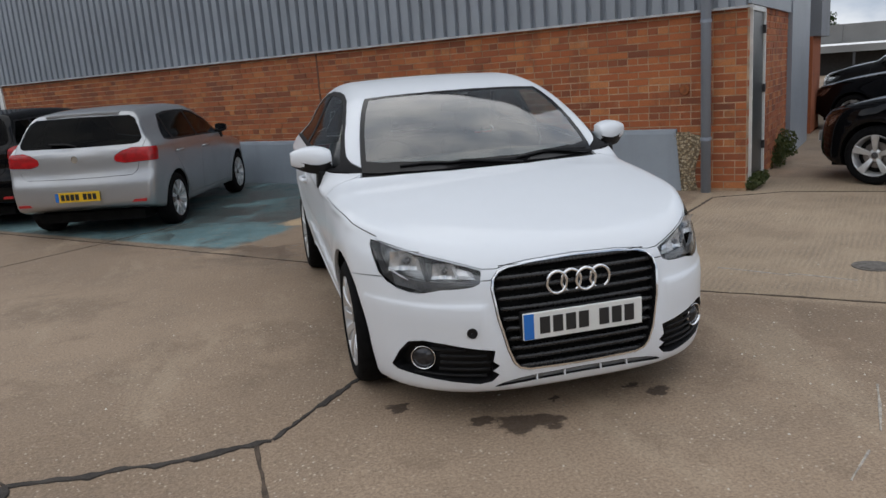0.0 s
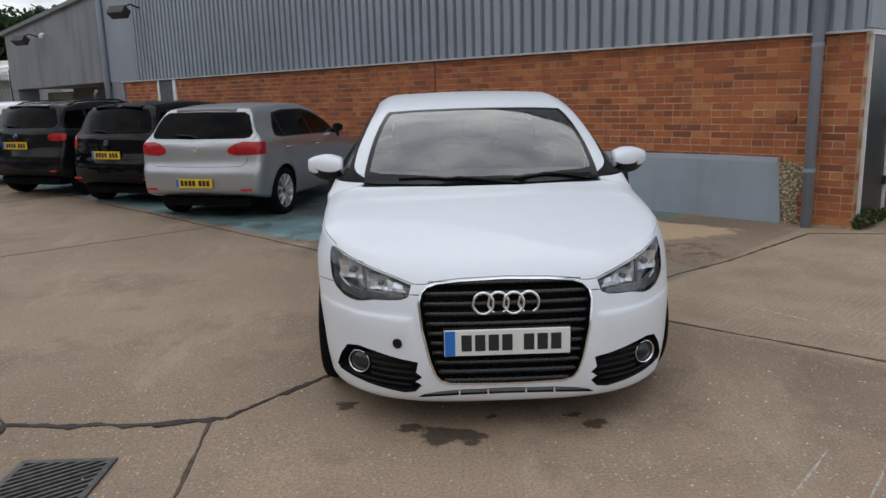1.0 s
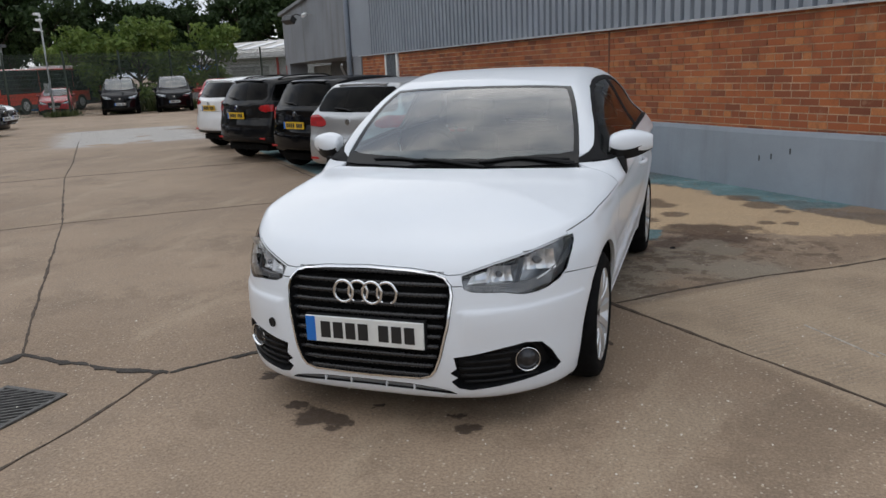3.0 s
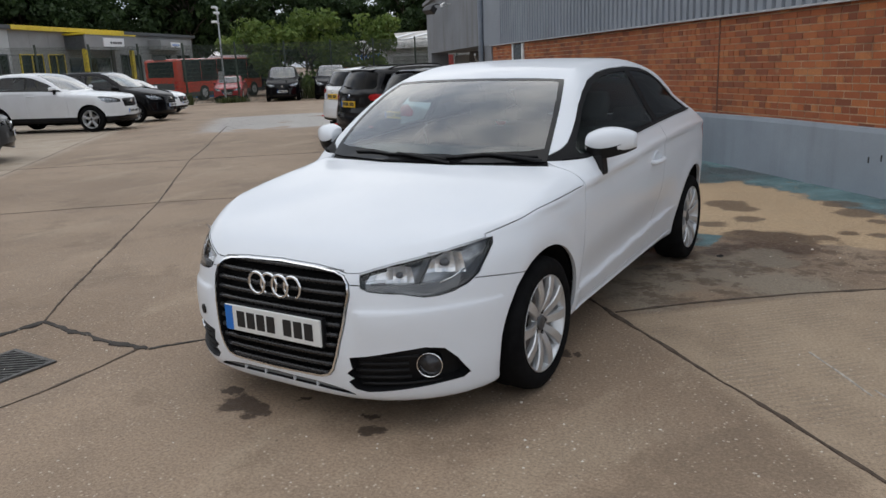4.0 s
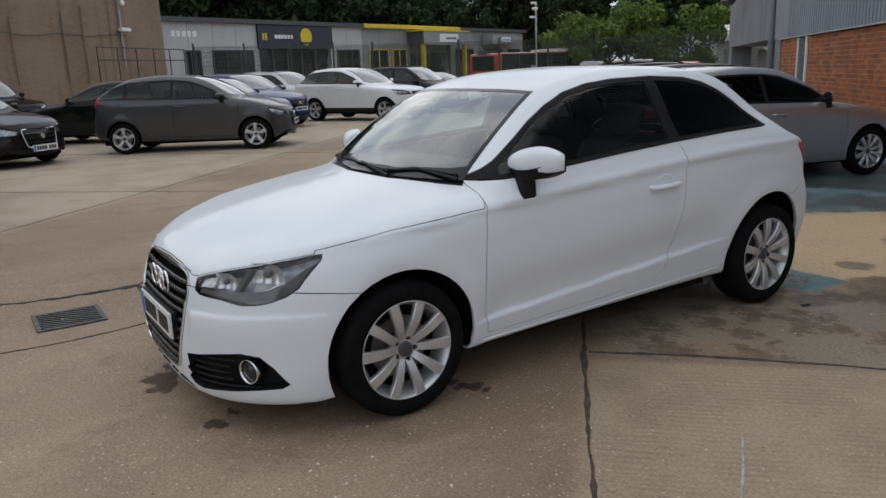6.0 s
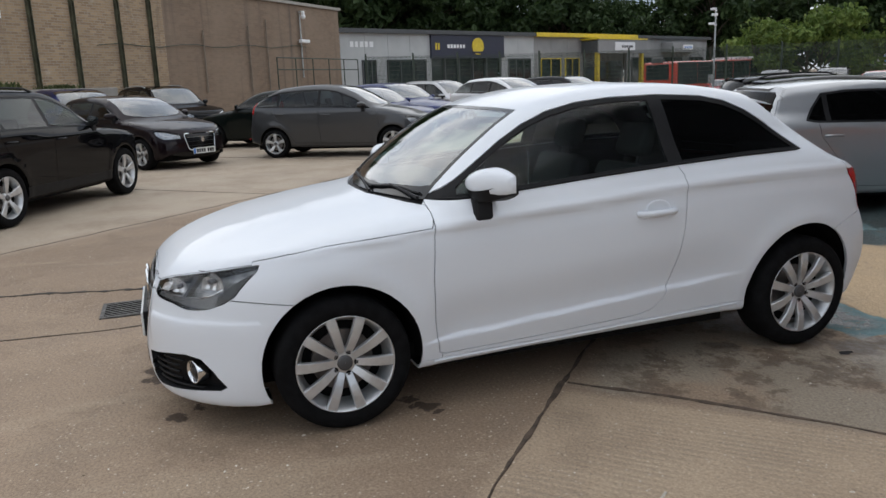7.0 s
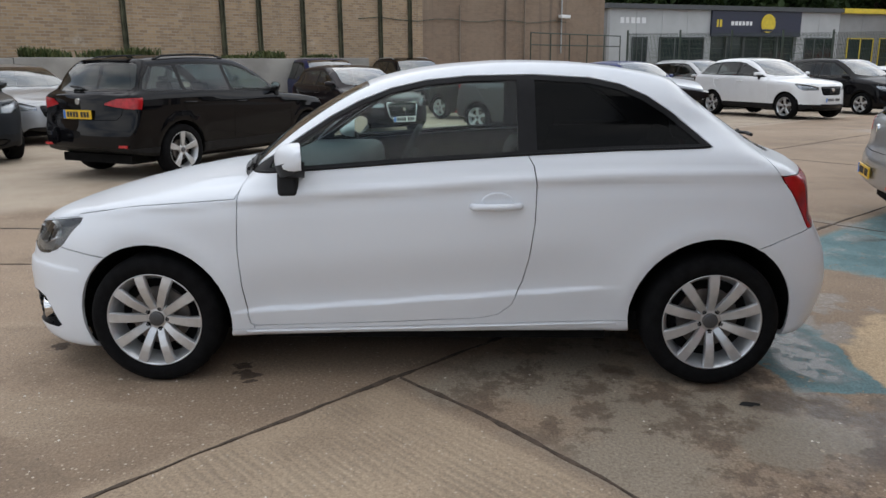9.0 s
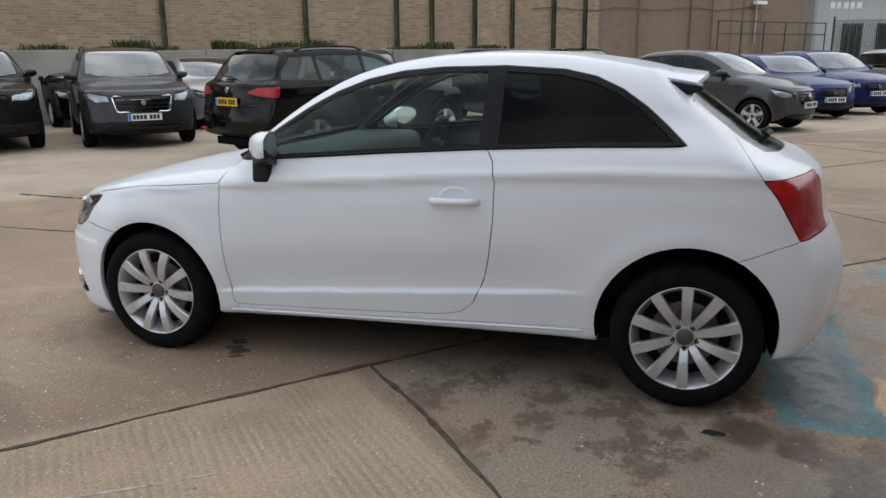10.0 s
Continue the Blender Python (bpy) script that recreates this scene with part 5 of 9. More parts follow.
def mirror_pod(car, side, x, y, z, paint, sx=1.0):
    """Door mirror: painted cap, dark lower edge, glass and foot."""
    pod = new("door_mirror")
    pod.parent = car
    m = Matrix.Translation((side * x, y, z)) @ Matrix.Diagonal((side * sx, sx, sx, 1))
    bm = bmesh.new()
    nu, nv = 16, 12
    grid = []
    for i in range(nu + 1):
        u = i / nu
        cx = -0.045 + 0.195 * u
        hh = 0.066 * (math.sin(math.pi * min(1, 0.14 + 0.76 * u)) ** 0.5) * (1.08 - 0.22 * u)
        row = []
        for j in range(nv + 1):
            a = math.pi * j / nv - math.pi / 2
            cs = math.copysign(abs(math.cos(a)) ** 0.75, math.cos(a))
            sn = math.copysign(abs(math.sin(a)) ** 0.8, math.sin(a))
            dep = 0.105 * (1 - 0.55 * u ** 3) * (0.6 + 0.4 * math.sin(math.pi * min(1, 0.2 + 0.8 * u)))
            row.append(bm.verts.new(m @ Vector((cx, 0.04 - cs * dep + 0.05 * u, 0.008 * u + sn * hh))))
        grid.append(row)
    for i in range(nu):
        for j in range(nv):
            bm.faces.new((grid[i][j], grid[i + 1][j], grid[i + 1][j + 1], grid[i][j + 1]))
    bm.faces.new(grid[0])
    bm.faces.new(grid[-1][::-1])
    part("cap", bm, paint, pod, smooth=True)
    bm = bmesh.new()
    back = []
    for i in range(nu + 1):
        u = i / nu
        hh = 0.066 * (math.sin(math.pi * min(1, 0.14 + 0.76 * u)) ** 0.5) * (1.08 - 0.22 * u)
        back.append((bm.verts.new(m @ Vector((-0.045 + 0.195 * u, 0.042 + 0.05 * u, 0.008 * u - hh * 1.0))), bm.verts.new(m @ Vector((-0.045 + 0.195 * u, 0.042 + 0.05 * u, 0.008 * u + hh * 1.0)))))
    for a, b in zip(back, back[1:]):
        bm.faces.new((a[0], b[0], b[1], a[1]))
    part("mirror_glass", bm, simple("mirror_silver", (0.8, 0.82, 0.84), 0.03, metal=1.0, var=0.01), pod)
    bm = bmesh.new()
    box_into(bm, -0.042, 0.024, -0.04, 0.045, -0.150, -0.045, m=m @ Matrix.Rotation(radians(-6), 4, "Y"), bevel=0.016)
    rows = []
    for i in range(nu + 1):
        u = i / nu
        cx = -0.043 + 0.19 * u
        hh = 0.066 * (math.sin(math.pi * min(1, 0.14 + 0.76 * u)) ** 0.5) * (1.08 - 0.22 * u)
        dep = 0.107 * (1 - 0.55 * u ** 3) * (0.6 + 0.4 * math.sin(math.pi * min(1, 0.2 + 0.8 * u)))
        y0, y1 = 0.04 - dep + 0.05 * u, 0.052 + 0.05 * u
        zl = 0.008 * u - hh
        rows.append([bm.verts.new(m @ Vector(v)) for v in ((cx, y0, zl + 0.042), (cx, y1, zl + 0.030), (cx, y1, zl - 0.006), (cx, y0 + 0.02, zl - 0.004))])
    for a, b in zip(rows, rows[1:]):
        for k in range(4):
            bm.faces.new((a[k], a[(k + 1) % 4], b[(k + 1) % 4], b[k]))
    bm.faces.new(rows[0][::-1])
    bm.faces.new(rows[-1])
    box_into(bm, -0.10, 0.0, -0.03, 0.05, -0.150, -0.100, m=m, bevel=0.012)
    part("foot", bm, TRIM, pod, smooth=False)
    return pod


def handle_bar(car, side, f, y, z, paint):
    x = surf_x(f, y, z)
    bm = bmesh.new()
    pts = [(side * (x - 0.012), y - 0.105, z), (side * (x + 0.016), y - 0.088, z), (side * (x + 0.028), y - 0.04, z + 0.002), (side * (x + 0.028), y + 0.05, z + 0.003), (side * (x + 0.016), y + 0.09, z + 0.003), (side * (x - 0.012), y + 0.105, z + 0.002)]
    tube(bm, pts, 0.0145, 10)
    return part("door_handle", bm, paint, car, smooth=True)

WHITE = car_paint("white_lacquer", (0.73, 0.76, 0.80), 0.0, 0.45, 0.03, 0.55)

HERO = dict(
    step=0.03, foot=-0.16, front_y=-0.86, rear_y=3.13, height=1.42, half=0.87, axis=(0.25, 2.25, 0.62),
    top=[(-0.95, 0.53), (-0.80, 0.652), (-0.70, 0.708), (-0.60, 0.748), (-0.45, 0.793), (-0.28, 0.836), (-0.08, 0.878), (0.10, 0.908), (0.24, 0.928), (0.31, 0.945), (0.39, 1.022),
         (0.50, 1.110), (0.62, 1.192), (0.76, 1.272), (0.90, 1.332), (1.04, 1.371), (1.16, 1.392), (1.34, 1.412), (1.59, 1.423), (1.85, 1.416), (2.11, 1.388), (2.32, 1.350), (2.45, 1.322), (3.3, 1.10)],
    bow=[(-0.9, 0.0), (-0.4, 0.06), (0.1, 0.16), (0.5, 0.22), (1.0, 0.25), (1.5, 0.12), (2.0, -0.05), (2.6, -0.15)],
    front=[(0.08, -0.676), (0.13, -0.751), (0.17, -0.788), (0.22, -0.804), (0.32, -0.814), (0.46, -0.801), (0.60, -0.771), (0.68, -0.733), (0.74, -0.682), (0.80, -0.636), (0.95, -0.54), (1.5, -0.29)],
    rear=[(0.10, 2.98), (0.22, 3.06), (0.34, 3.115), (0.46, 3.138), (0.56, 3.128), (0.68, 3.078), (0.74, 3.045), (0.90, 3.015), (0.965, 2.945), (1.00, 2.858), (1.03, 2.80), (1.14, 2.635), (1.26, 2.475), (1.33, 2.40), (1.6, 2.2)],
    waist=[(-0.9, 0.72), (-0.23, 0.80), (0.43, 0.858), (1.07, 0.897), (1.69, 0.936), (2.26, 0.955), (2.64, 0.955), (3.2, 0.93)],
    width=[(-0.80, 0.780), (-0.62, 0.812), (-0.50, 0.838), (-0.30, 0.862), (-0.12, 0.868), (-0.045, 0.8635), (-0.010, 0.8755), (0.0, 0.875), (0.03, 0.8585), (0.09, 0.835), (0.18, 0.785), (0.28, 0.728), (0.38, 0.668), (0.46, 0.612), (0.58, 0.50)],
    plan=[(-0.9, 0.86), (-0.5, 0.925), (-0.2, 0.965), (0.0, 0.982), (0.5, 0.998), (1.2, 1.0), (2.0, 1.0), (2.45, 0.99), (2.8, 0.955), (3.15, 0.88)],
    plan_top=[(-0.9, 0.90), (0.3, 0.945), (0.7, 0.975), (1.3, 0.985), (1.8, 0.97), (2.3, 0.93), (2.7, 0.86), (3.1, 0.78)],
    bottom=[(-0.95, 0.132), (-0.4, 0.135), (0.3, 0.205), (2.1, 0.235), (2.7, 0.205), (3.2, 0.24)],
    front_bow=0.05, front_corner=19.0, rear_bow=0.31, crown=0.052, flare=0.010, k_top=0.10, k_end=0.06,
    crease=(0.46, 0.342, 1.95, 0.450),
    ledge=(0.515, 0.014),
    wheels=[(-0.006, 0.300, 0.346), (2.458, 0.318, 0.354)],
    cabin=(0.42, 1.02, 1.82, 0.70, 0.985),
)

DLO = [(0.412, 0.946), (0.86, 0.977), (1.25, 1.005), (1.64, 1.028), (2.05, 1.046), (2.39, 1.052), (2.425, 1.057), (2.36, 1.118), (2.27, 1.195), (2.17, 1.264), (2.06, 1.314), (1.93, 1.342), (1.68, 1.358), (1.40, 1.354), (1.22, 1.338), (1.06, 1.304), (0.92, 1.250), (0.80, 1.188), (0.68, 1.112), (0.56, 1.034)]
WIN_F = [(0.540, 0.976), (0.86, 0.998), (1.25, 1.026), (1.612, 1.047), (1.608, 1.335), (1.40, 1.332), (1.22, 1.316), (1.07, 1.285), (0.935, 1.236), (0.82, 1.179), (0.70, 1.104), (0.60, 1.040), (0.548, 1.004)]
WIN_Q = [(1.692, 1.050), (2.05, 1.066), (2.375, 1.071), (2.325, 1.118), (2.24, 1.188), (2.145, 1.249), (2.045, 1.293), (1.92, 1.320), (1.688, 1.336)]
DOOR = [(0.428, 0.948), (0.418, 0.890), (0.409, 0.820), (0.398, 0.630), (0.402, 0.450), (0.424, 0.276), (0.455, 0.268), (1.00, 0.284), (1.45, 0.304), (1.53, 0.322), (1.59, 0.370), (1.638, 0.480), (1.664, 0.590), (1.684, 0.740), (1.690, 0.900), (1.678, 0.985), (1.650, 1.031), (1.25, 1.008), (0.86, 0.980)]
LAMP = [(0.392, 0.650), (0.45, 0.669), (0.507, 0.685), (0.57, 0.700), (0.636, 0.716), (0.70, 0.733), (0.757, 0.750), (0.764, 0.728), (0.762, 0.690), (0.752, 0.630), (0.730, 0.598), (0.695, 0.576), (0.66, 0.567), (0.62, 0.566), (0.585, 0.575), (0.55, 0.584), (0.49, 0.588), (0.435, 0.594), (0.405, 0.606)]
GRILLE = [(-0.05, 0.674), (0.19, 0.667), (0.285, 0.658), (0.328, 0.645), (0.355, 0.618), (0.364, 0.580), (0.352, 0.470), (0.322, 0.338), (0.300, 0.280), (0.278, 0.254), (0.235, 0.241), (-0.05, 0.236)]
INTAKE = [(0.372, 0.335), (0.45, 0.346), (0.55, 0.364), (0.63, 0.372), (0.680, 0.358), (0.712, 0.310), (0.738, 0.240), (0.722, 0.224), (0.60, 0.210), (0.43, 0.193), (0.385, 0.203), (0.358, 0.232), (0.385, 0.250), (0.357, 0.270), (0.382, 0.290)]
NOSE_EDGE = [(-0.05, 0.681), (0.19, 0.674), (0.285, 0.665), (0.335, 0.654), (0.385, 0.656), (0.45, 0.676), (0.507, 0.692), (0.57, 0.707), (0.636, 0.723), (0.70, 0.740), (0.775, 0.759)]
WING_EDGE = [(-0.36, 0.760), (-0.20, 0.790), (-0.05, 0.812), (0.15, 0.829), (0.400, 0.847), (0.448, 0.950)]
BUMP_EDGE = [(-0.55, 0.622), (-0.36, 0.604), (-0.13, 0.578)]
SCREEN_OUT = [(-0.05, 0.297), (0.2, 0.307), (0.4, 0.352), (0.56, 0.395), (0.655, 0.432), (0.649, 0.482), (0.635, 0.557), (0.620, 0.63), (0.597, 0.725), (0.573, 0.808), (0.545, 0.895), (0.522, 0.955), (0.48, 0.945), (0.335, 0.920), (0.2, 0.899), (-0.05, 0.885)]
SCREEN_IN = [(-0.05, 0.345), (0.2, 0.355), (0.4, 0.398), (0.55, 0.440), (0.622, 0.475), (0.612, 0.54), (0.597, 0.62), (0.572, 0.72), (0.549, 0.80), (0.524, 0.875), (0.505, 0.922), (0.46, 0.915), (0.335, 0.893), (0.2, 0.872), (-0.05, 0.858)]
COWL = [(-0.05, 0.270), (0.2, 0.281), (0.4, 0.327), (0.56, 0.372), (0.672, 0.414), (0.655, 0.432), (0.56, 0.395), (0.4, 0.352), (0.2, 0.307), (-0.05, 0.297)]
TAIL = [(2.700, 0.938), (2.80, 0.940), (3.08, 0.930), (3.10, 0.78), (3.05, 0.712), (2.850, 0.708), (2.815, 0.77), (2.755, 0.87)]
HATCH = [(2.60, 1.085), (2.655, 1.005), (2.700, 0.938), (2.755, 0.87), (2.815, 0.77), (2.850, 0.708), (3.3, 0.70)]
REAR_BUMP = [(2.56, 0.598), (2.70, 0.650), (2.80, 0.690), (2.850, 0.708), (3.3, 0.705)]
RGLASS_OUT = [(-0.05, 1.285), (0.40, 1.270), (0.50, 1.245), (0.545, 1.16), (0.585, 1.06), (0.575, 1.015), (0.45, 1.005), (-0.05, 1.00)]
RGLASS_IN = [(-0.05, 1.265), (0.385, 1.250), (0.475, 1.225), (0.515, 1.155), (0.553, 1.065), (0.54, 1.036), (0.44, 1.028), (-0.05, 1.022)]
SLOT = [(-0.05, 0.218), (0.20, 0.213), (0.29, 0.203), (0.345, 0.189), (0.372, 0.174), (0.29, 0.182), (0.20, 0.189), (-0.05, 0.193)]
SILL_EDGE = [(0.33, 0.246), (1.1, 0.264), (2.14, 0.296)]


def line_z(pts, v):
    return float(np.interp(v, [p[0] for p in pts], [p[1] for p in pts]))


def build_hero():
    sp = HERO
    car = thing("hatchback_car", "white three-door hatchback with dark privacy glass and ten-spoke alloy wheels", "car", pose(-0.03, -0.008, 0, 0, 0, 1.5))
    bm, f = car_grid(sp)
    mg = 0.08
    is_side = lambda c: c.x > 0.35
    nose = lambda c: c.y < -0.15
    tail = lambda c: c.y > 2.2
    for cy, cz, r in sp["wheels"]:
        cut_line(bm, "side", ring(cy, cz, r, 40), is_side, True, mg)
    for poly in (DLO, WIN_F, WIN_Q, DOOR):
        cut_line(bm, "side", poly, is_side, True, mg)
    cut_line(bm, "side", TAIL, lambda c: c.x > 0.45 and c.y > 2.4, True, mg)
    cut_line(bm, "side", HATCH, lambda c: c.y > 2.5, False, mg)
    cut_line(bm, "side", REAR_BUMP, lambda c: c.y > 2.6, False, mg)
    cut_line(bm, "side", WING_EDGE, is_side, False, mg)
    cut_line(bm, "side", BUMP_EDGE, is_side, False, mg)
    cut_line(bm, "side", SILL_EDGE, is_side, False, mg)
    grille_in = [(x, z + (0.003 if z > 0.6 else 0.0)) for x, z in grow(GRILLE, -0.0090)]
    for poly in (LAMP, GRILLE, grille_in, INTAKE):
        cut_line(bm, "front", poly, nose, True, mg)
    cut_line(bm, "front", NOSE_EDGE, nose, False, mg)
    top_sel = lambda c: c.z > 0.85 and c.y < 1.4
    for poly in (SCREEN_OUT, SCREEN_IN, COWL):
        cut_line(bm, "top", poly, top_sel, True, mg)
    cut_line(bm, "rear", RGLASS_OUT, tail, True, mg)
    cut_line(bm, "rear", RGLASS_IN, tail, True, mg)
    waist_line = curve(sp["waist"])
    for off in (-0.045, -0.012, 0.008, 0.03):
        cut_line(bm, "side", [(y, float(waist_line(y)) + off) for y in np.linspace(0.35, 2.75, 14)], is_side, False, mg)
    cy0, cz0, cy1, cz1 = sp["crease"]
    for off in (-0.014, 0.0, 0.014):
        cut_line(bm, "side", [(y, cz0 + (cz1 - cz0) * (y - cy0) / (cy1 - cy0) + off) for y in (cy0 - 0.12, cy1 + 0.12)], is_side, False, mg)
    cut_line(bm, "front", SLOT, nose, True, mg)
    for off in (-0.006, 0.005, 0.016):
        cut_line(bm, "front", [(0.36, sp["ledge"][0] + off), (0.80, sp["ledge"][0] + off)], nose, False, mg)
    settle(bm)

    reg = {}
    for fc in bm.faces:
        c = fc.calc_center_median()
        x, y, z = c
        side = x > 0.35
        key = None
        if side and any(math.hypot(y - cy, z - cz) < r for cy, cz, r in sp["wheels"]):
            continue
        if y < -0.2 and inside(LAMP, x, z):
            key = "lamp"
        elif y < -0.4 and inside(GRILLE, x, z):
            key = "grille" if inside(grille_in, x, z) else "grille_frame"
        elif y < -0.5 and inside(SLOT, x, z):
            key = "slot"
        elif y < -0.3 and inside(INTAKE, x, z):
            key = "intake"
        elif y > 2.4 and x > 0.45 and inside(TAIL, y, z):
            key = "tail"
        elif y > 2.3 and inside(RGLASS_OUT, x, z) and fc.normal.y > 0.2:
            key = "rear_glass" if inside(RGLASS_IN, x, z) else "rear_border"
        elif z > 0.85 and y < 1.4 and inside(SCREEN_OUT, x, y):
            key = "screen" if inside(SCREEN_IN, x, y) else "screen_border"
        elif z > 0.85 and y < 0.8 and inside(COWL, x, y):
            key = "cowl"
        elif side and inside(DLO, y, z):
            key = "win_f" if inside(WIN_F, y, z) else "win_q" if inside(WIN_Q, y, z) else "win_trim"
        elif side and inside(DOOR, y, z):
            key = "door"
        elif side and 0.33 < y < 2.14 and z < line_z(SILL_EDGE, y):
            key = "sill"
        elif (y < -0.34 and z > line_z(NOSE_EDGE, min(x, 0.775))) or (-0.40 < y < 0.448 and z > line_z(WING_EDGE, y) and not (y > 0.15 and not inside([(-1, -2), (1, -2), (1, 0.52)] + [(0.80, 0.455), (0.672, 0.414), (0.56, 0.372), (0.4, 0.327), (0.2, 0.281), (-0.05, 0.270), (-1, 0.270)], x, y))):
            key = "bonnet"
        elif y < 0.1 and z < line_z(BUMP_EDGE, y) and y < 0.02:
            key = "bumper_f"
        elif y < 0.45 and z < 0.96:
            key = "wing"
        elif y > 2.5 and z < line_z(REAR_BUMP, y):
            key = "bumper_r"
        elif y > 2.6 and z < 1.085 and y > float(np.interp(-z, [-1.085, -1.005, -0.938, -0.87, -0.77, -0.708], [2.60, 2.655, 2.700, 2.755, 2.815, 2.850])):
            key = "hatch"
        elif y > 2.45 and z >= 1.085 and x < 0.56 and fc.normal.y > 0.35:
            key = "hatch"
        else:
            key = "shell"
        reg.setdefault(key, []).append(fc)

    made = {}

    def put(key, name, mt, label="", both=True, gap=0.0022, depth=0.02, sink=0.0):
        co, fs = panel_data(bm, reg[key], gap, depth, sink)
        if both:
            made[name] = panel_mesh(name, co, fs, mt, car, label, True)
        else:
            made[name] = panel_mesh(name, co, fs, mt, car, label)
            made[name + "_far"] = panel_mesh(name, *mirrored(co, fs), mt, car, label)
        return made[name]
    put("shell", "body_shell", WHITE, "white painted roof, pillars and rear quarters")
    put("bonnet", "bonnet", WHITE)
    put("door", "door", WHITE, both=False)
    put("wing", "front_wing", WHITE, both=False)
    put("bumper_f", "front_bumper", WHITE)
    put("bumper_r", "rear_bumper", WHITE)
    put("hatch", "tailgate", WHITE)
    put("sill", "sill", WHITE, both=False, gap=0.001, depth=0.01)
    put("screen", "windscreen", SCREEN, "tinted windscreen glass", gap=0, depth=0, sink=0.002)
    put("screen_border", "windscreen_border", GLOSSB, gap=0, depth=0.01, sink=0.001)
    put("cowl", "cowl", TRIM, "black plastic scuttle", gap=0, depth=0.02, sink=0.012)
    put("win_f", "door_window", CLEAR, both=False, gap=0, depth=0, sink=0.006)
    put("win_q", "quarter_window", PRIVACY, "dark privacy glass", both=False, gap=0, depth=0, sink=0.006)
    put("win_trim", "window_trim", MATT, both=False, gap=0.0005, depth=0.016, sink=0.003)
    put("rear_glass", "rear_window", PRIVACY, gap=0, depth=0, sink=0.004)
    put("rear_border", "rear_window_border", GLOSSB, gap=0, depth=0.01, sink=0.003)
    put("tail", "tail_lamp", REDLENS, "red wraparound tail lamp", both=False, gap=0.003, depth=0.03, sink=-0.002)
    put("grille_frame", "grille_frame", CHROME, "chrome frame round the grille", gap=0.0005, depth=0.03, sink=-0.006)
    put("grille", "grille_backing", LINER, gap=0, depth=0, sink=0.05)
    put("slot", "lower_slot", simple("slot_grey", (0.20, 0.21, 0.22), 0.5), "grey slot under the grille", gap=0, depth=0, sink=0.012)
    put("intake", "side_intake", TRIM, "black lower intake", both=False, gap=0, depth=0.0, sink=0.055)
    lens = put("lamp", "headlamp", LENS, "clear headlamp cover over chrome reflectors", both=False, gap=0.002, depth=0.0, sink=0.001)
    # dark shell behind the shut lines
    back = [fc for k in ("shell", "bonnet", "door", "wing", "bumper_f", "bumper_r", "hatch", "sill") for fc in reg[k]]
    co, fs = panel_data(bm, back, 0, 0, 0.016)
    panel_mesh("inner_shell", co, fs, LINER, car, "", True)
    # returns round intake and lamp openings
    for key, nm, dep in (("intake", "intake_lip", 0.055), ("lamp", "lamp_bezel", 0.06), ("grille", "grille_lip", 0.05), ("slot", "slot_lip", 0.012)):
        co, fs = panel_data(bm, reg[key], 0.0, dep, 0.0)
        fs = fs[len(reg[key]):]
        co.skin_faces = 0
        mt = GLOSSB if key == "lamp" else TRIM
        if key in ("intake", "lamp"):
            panel_mesh(nm, co, fs, mt, car)
            panel_mesh(nm, *mirrored(co, fs), mt, car)
        else:
            panel_mesh(nm, co, fs, mt, car, "", True)
    co, fs = panel_data(bm, reg["lamp"], 0.0, 0.0, 0.060)
    lamp_grey = simple("lamp_shell", (0.42, 0.425, 0.43), 0.22, metal=0.6, var=0.4, scale=22, bumpy=0.3)
    panel_mesh("lamp_housing", co, fs, lamp_grey, car)
    panel_mesh("lamp_housing", *mirrored(co, fs), lamp_grey, car)
    bm.free()
    arch_liner(car, sp)

    # floor pan
    bmf = bmesh.new()
    box_into(bmf, -0.56, 0.56, -0.52, 2.80, 0.165, 0.262)
    box_into(bmf, -0.735, 0.735, 0.42, 2.02, 0.185, 0.240)
    part("floor_pan", bmf, LINER, car)
    for y, r, turn in ((-0.006, 0.297, math.pi / 10 - 0.05), (2.463, 0.297, 0.0)):
        for side in (1, -1):
            build_wheel(car, y, 0.745, 0.297, r, 0.213, 0.205, 10, side, turn=turn)

    # headlamps: inner box reflector, two bowls, dark bridge, grey lower band
    for side in (1, -1):
        ax = made["headlamp"] if side == 1 else made["headlamp_far"]

        def on_lamp(x, z, deep):
            return Vector((side * x, surf_y(f, x, z, -1.2, 0.5) + deep, z))
        for (x, z, r, wide, deep) in ((0.526, 0.643, 0.040, 1.25, 0.020), (0.652, 0.676, 0.050, 1.45, 0.022)):
            c = on_lamp(x, z, deep)
            m = Matrix.Translation(c) @ Matrix.Rotation(radians(90 + side * 30), 4, "Z") @ Matrix.Rotation(radians(-10), 4, "Y") @ Matrix.Diagonal((1, wide, 1, 1))
            b2 = bmesh.new()
            grid = []
            for j in range(7):
                v = -1 + 2 * j / 6
                row = []
                for i in range(13):
                    u = -1 + 2 * i / 12
                    sag = 0.030 * (1 - 0.55 * u * u - 0.45 * v * v) + (0.004 if i % 3 == 0 else 0.0)
                    row.append(b2.verts.new(m @ Vector((sag, u * r * (1.0 - 0.12 * v), v * r * 0.86 + 0.10 * r * u * u))))
                grid.append(row)
            for p0, p1 in zip(grid, grid[1:]):
                for i in range(12):
                    b2.faces.new((p0[i], p0[i + 1], p1[i + 1], p1[i]))
            part("reflector", b2, REFLECT, ax, smooth=False)
            b2 = bmesh.new()
            lathe(b2, [(r * 0.26, 0.024), (r * 0.28, 0.006), (r * 0.18, 0.000), (0.001, -0.001)], 16, m=m)
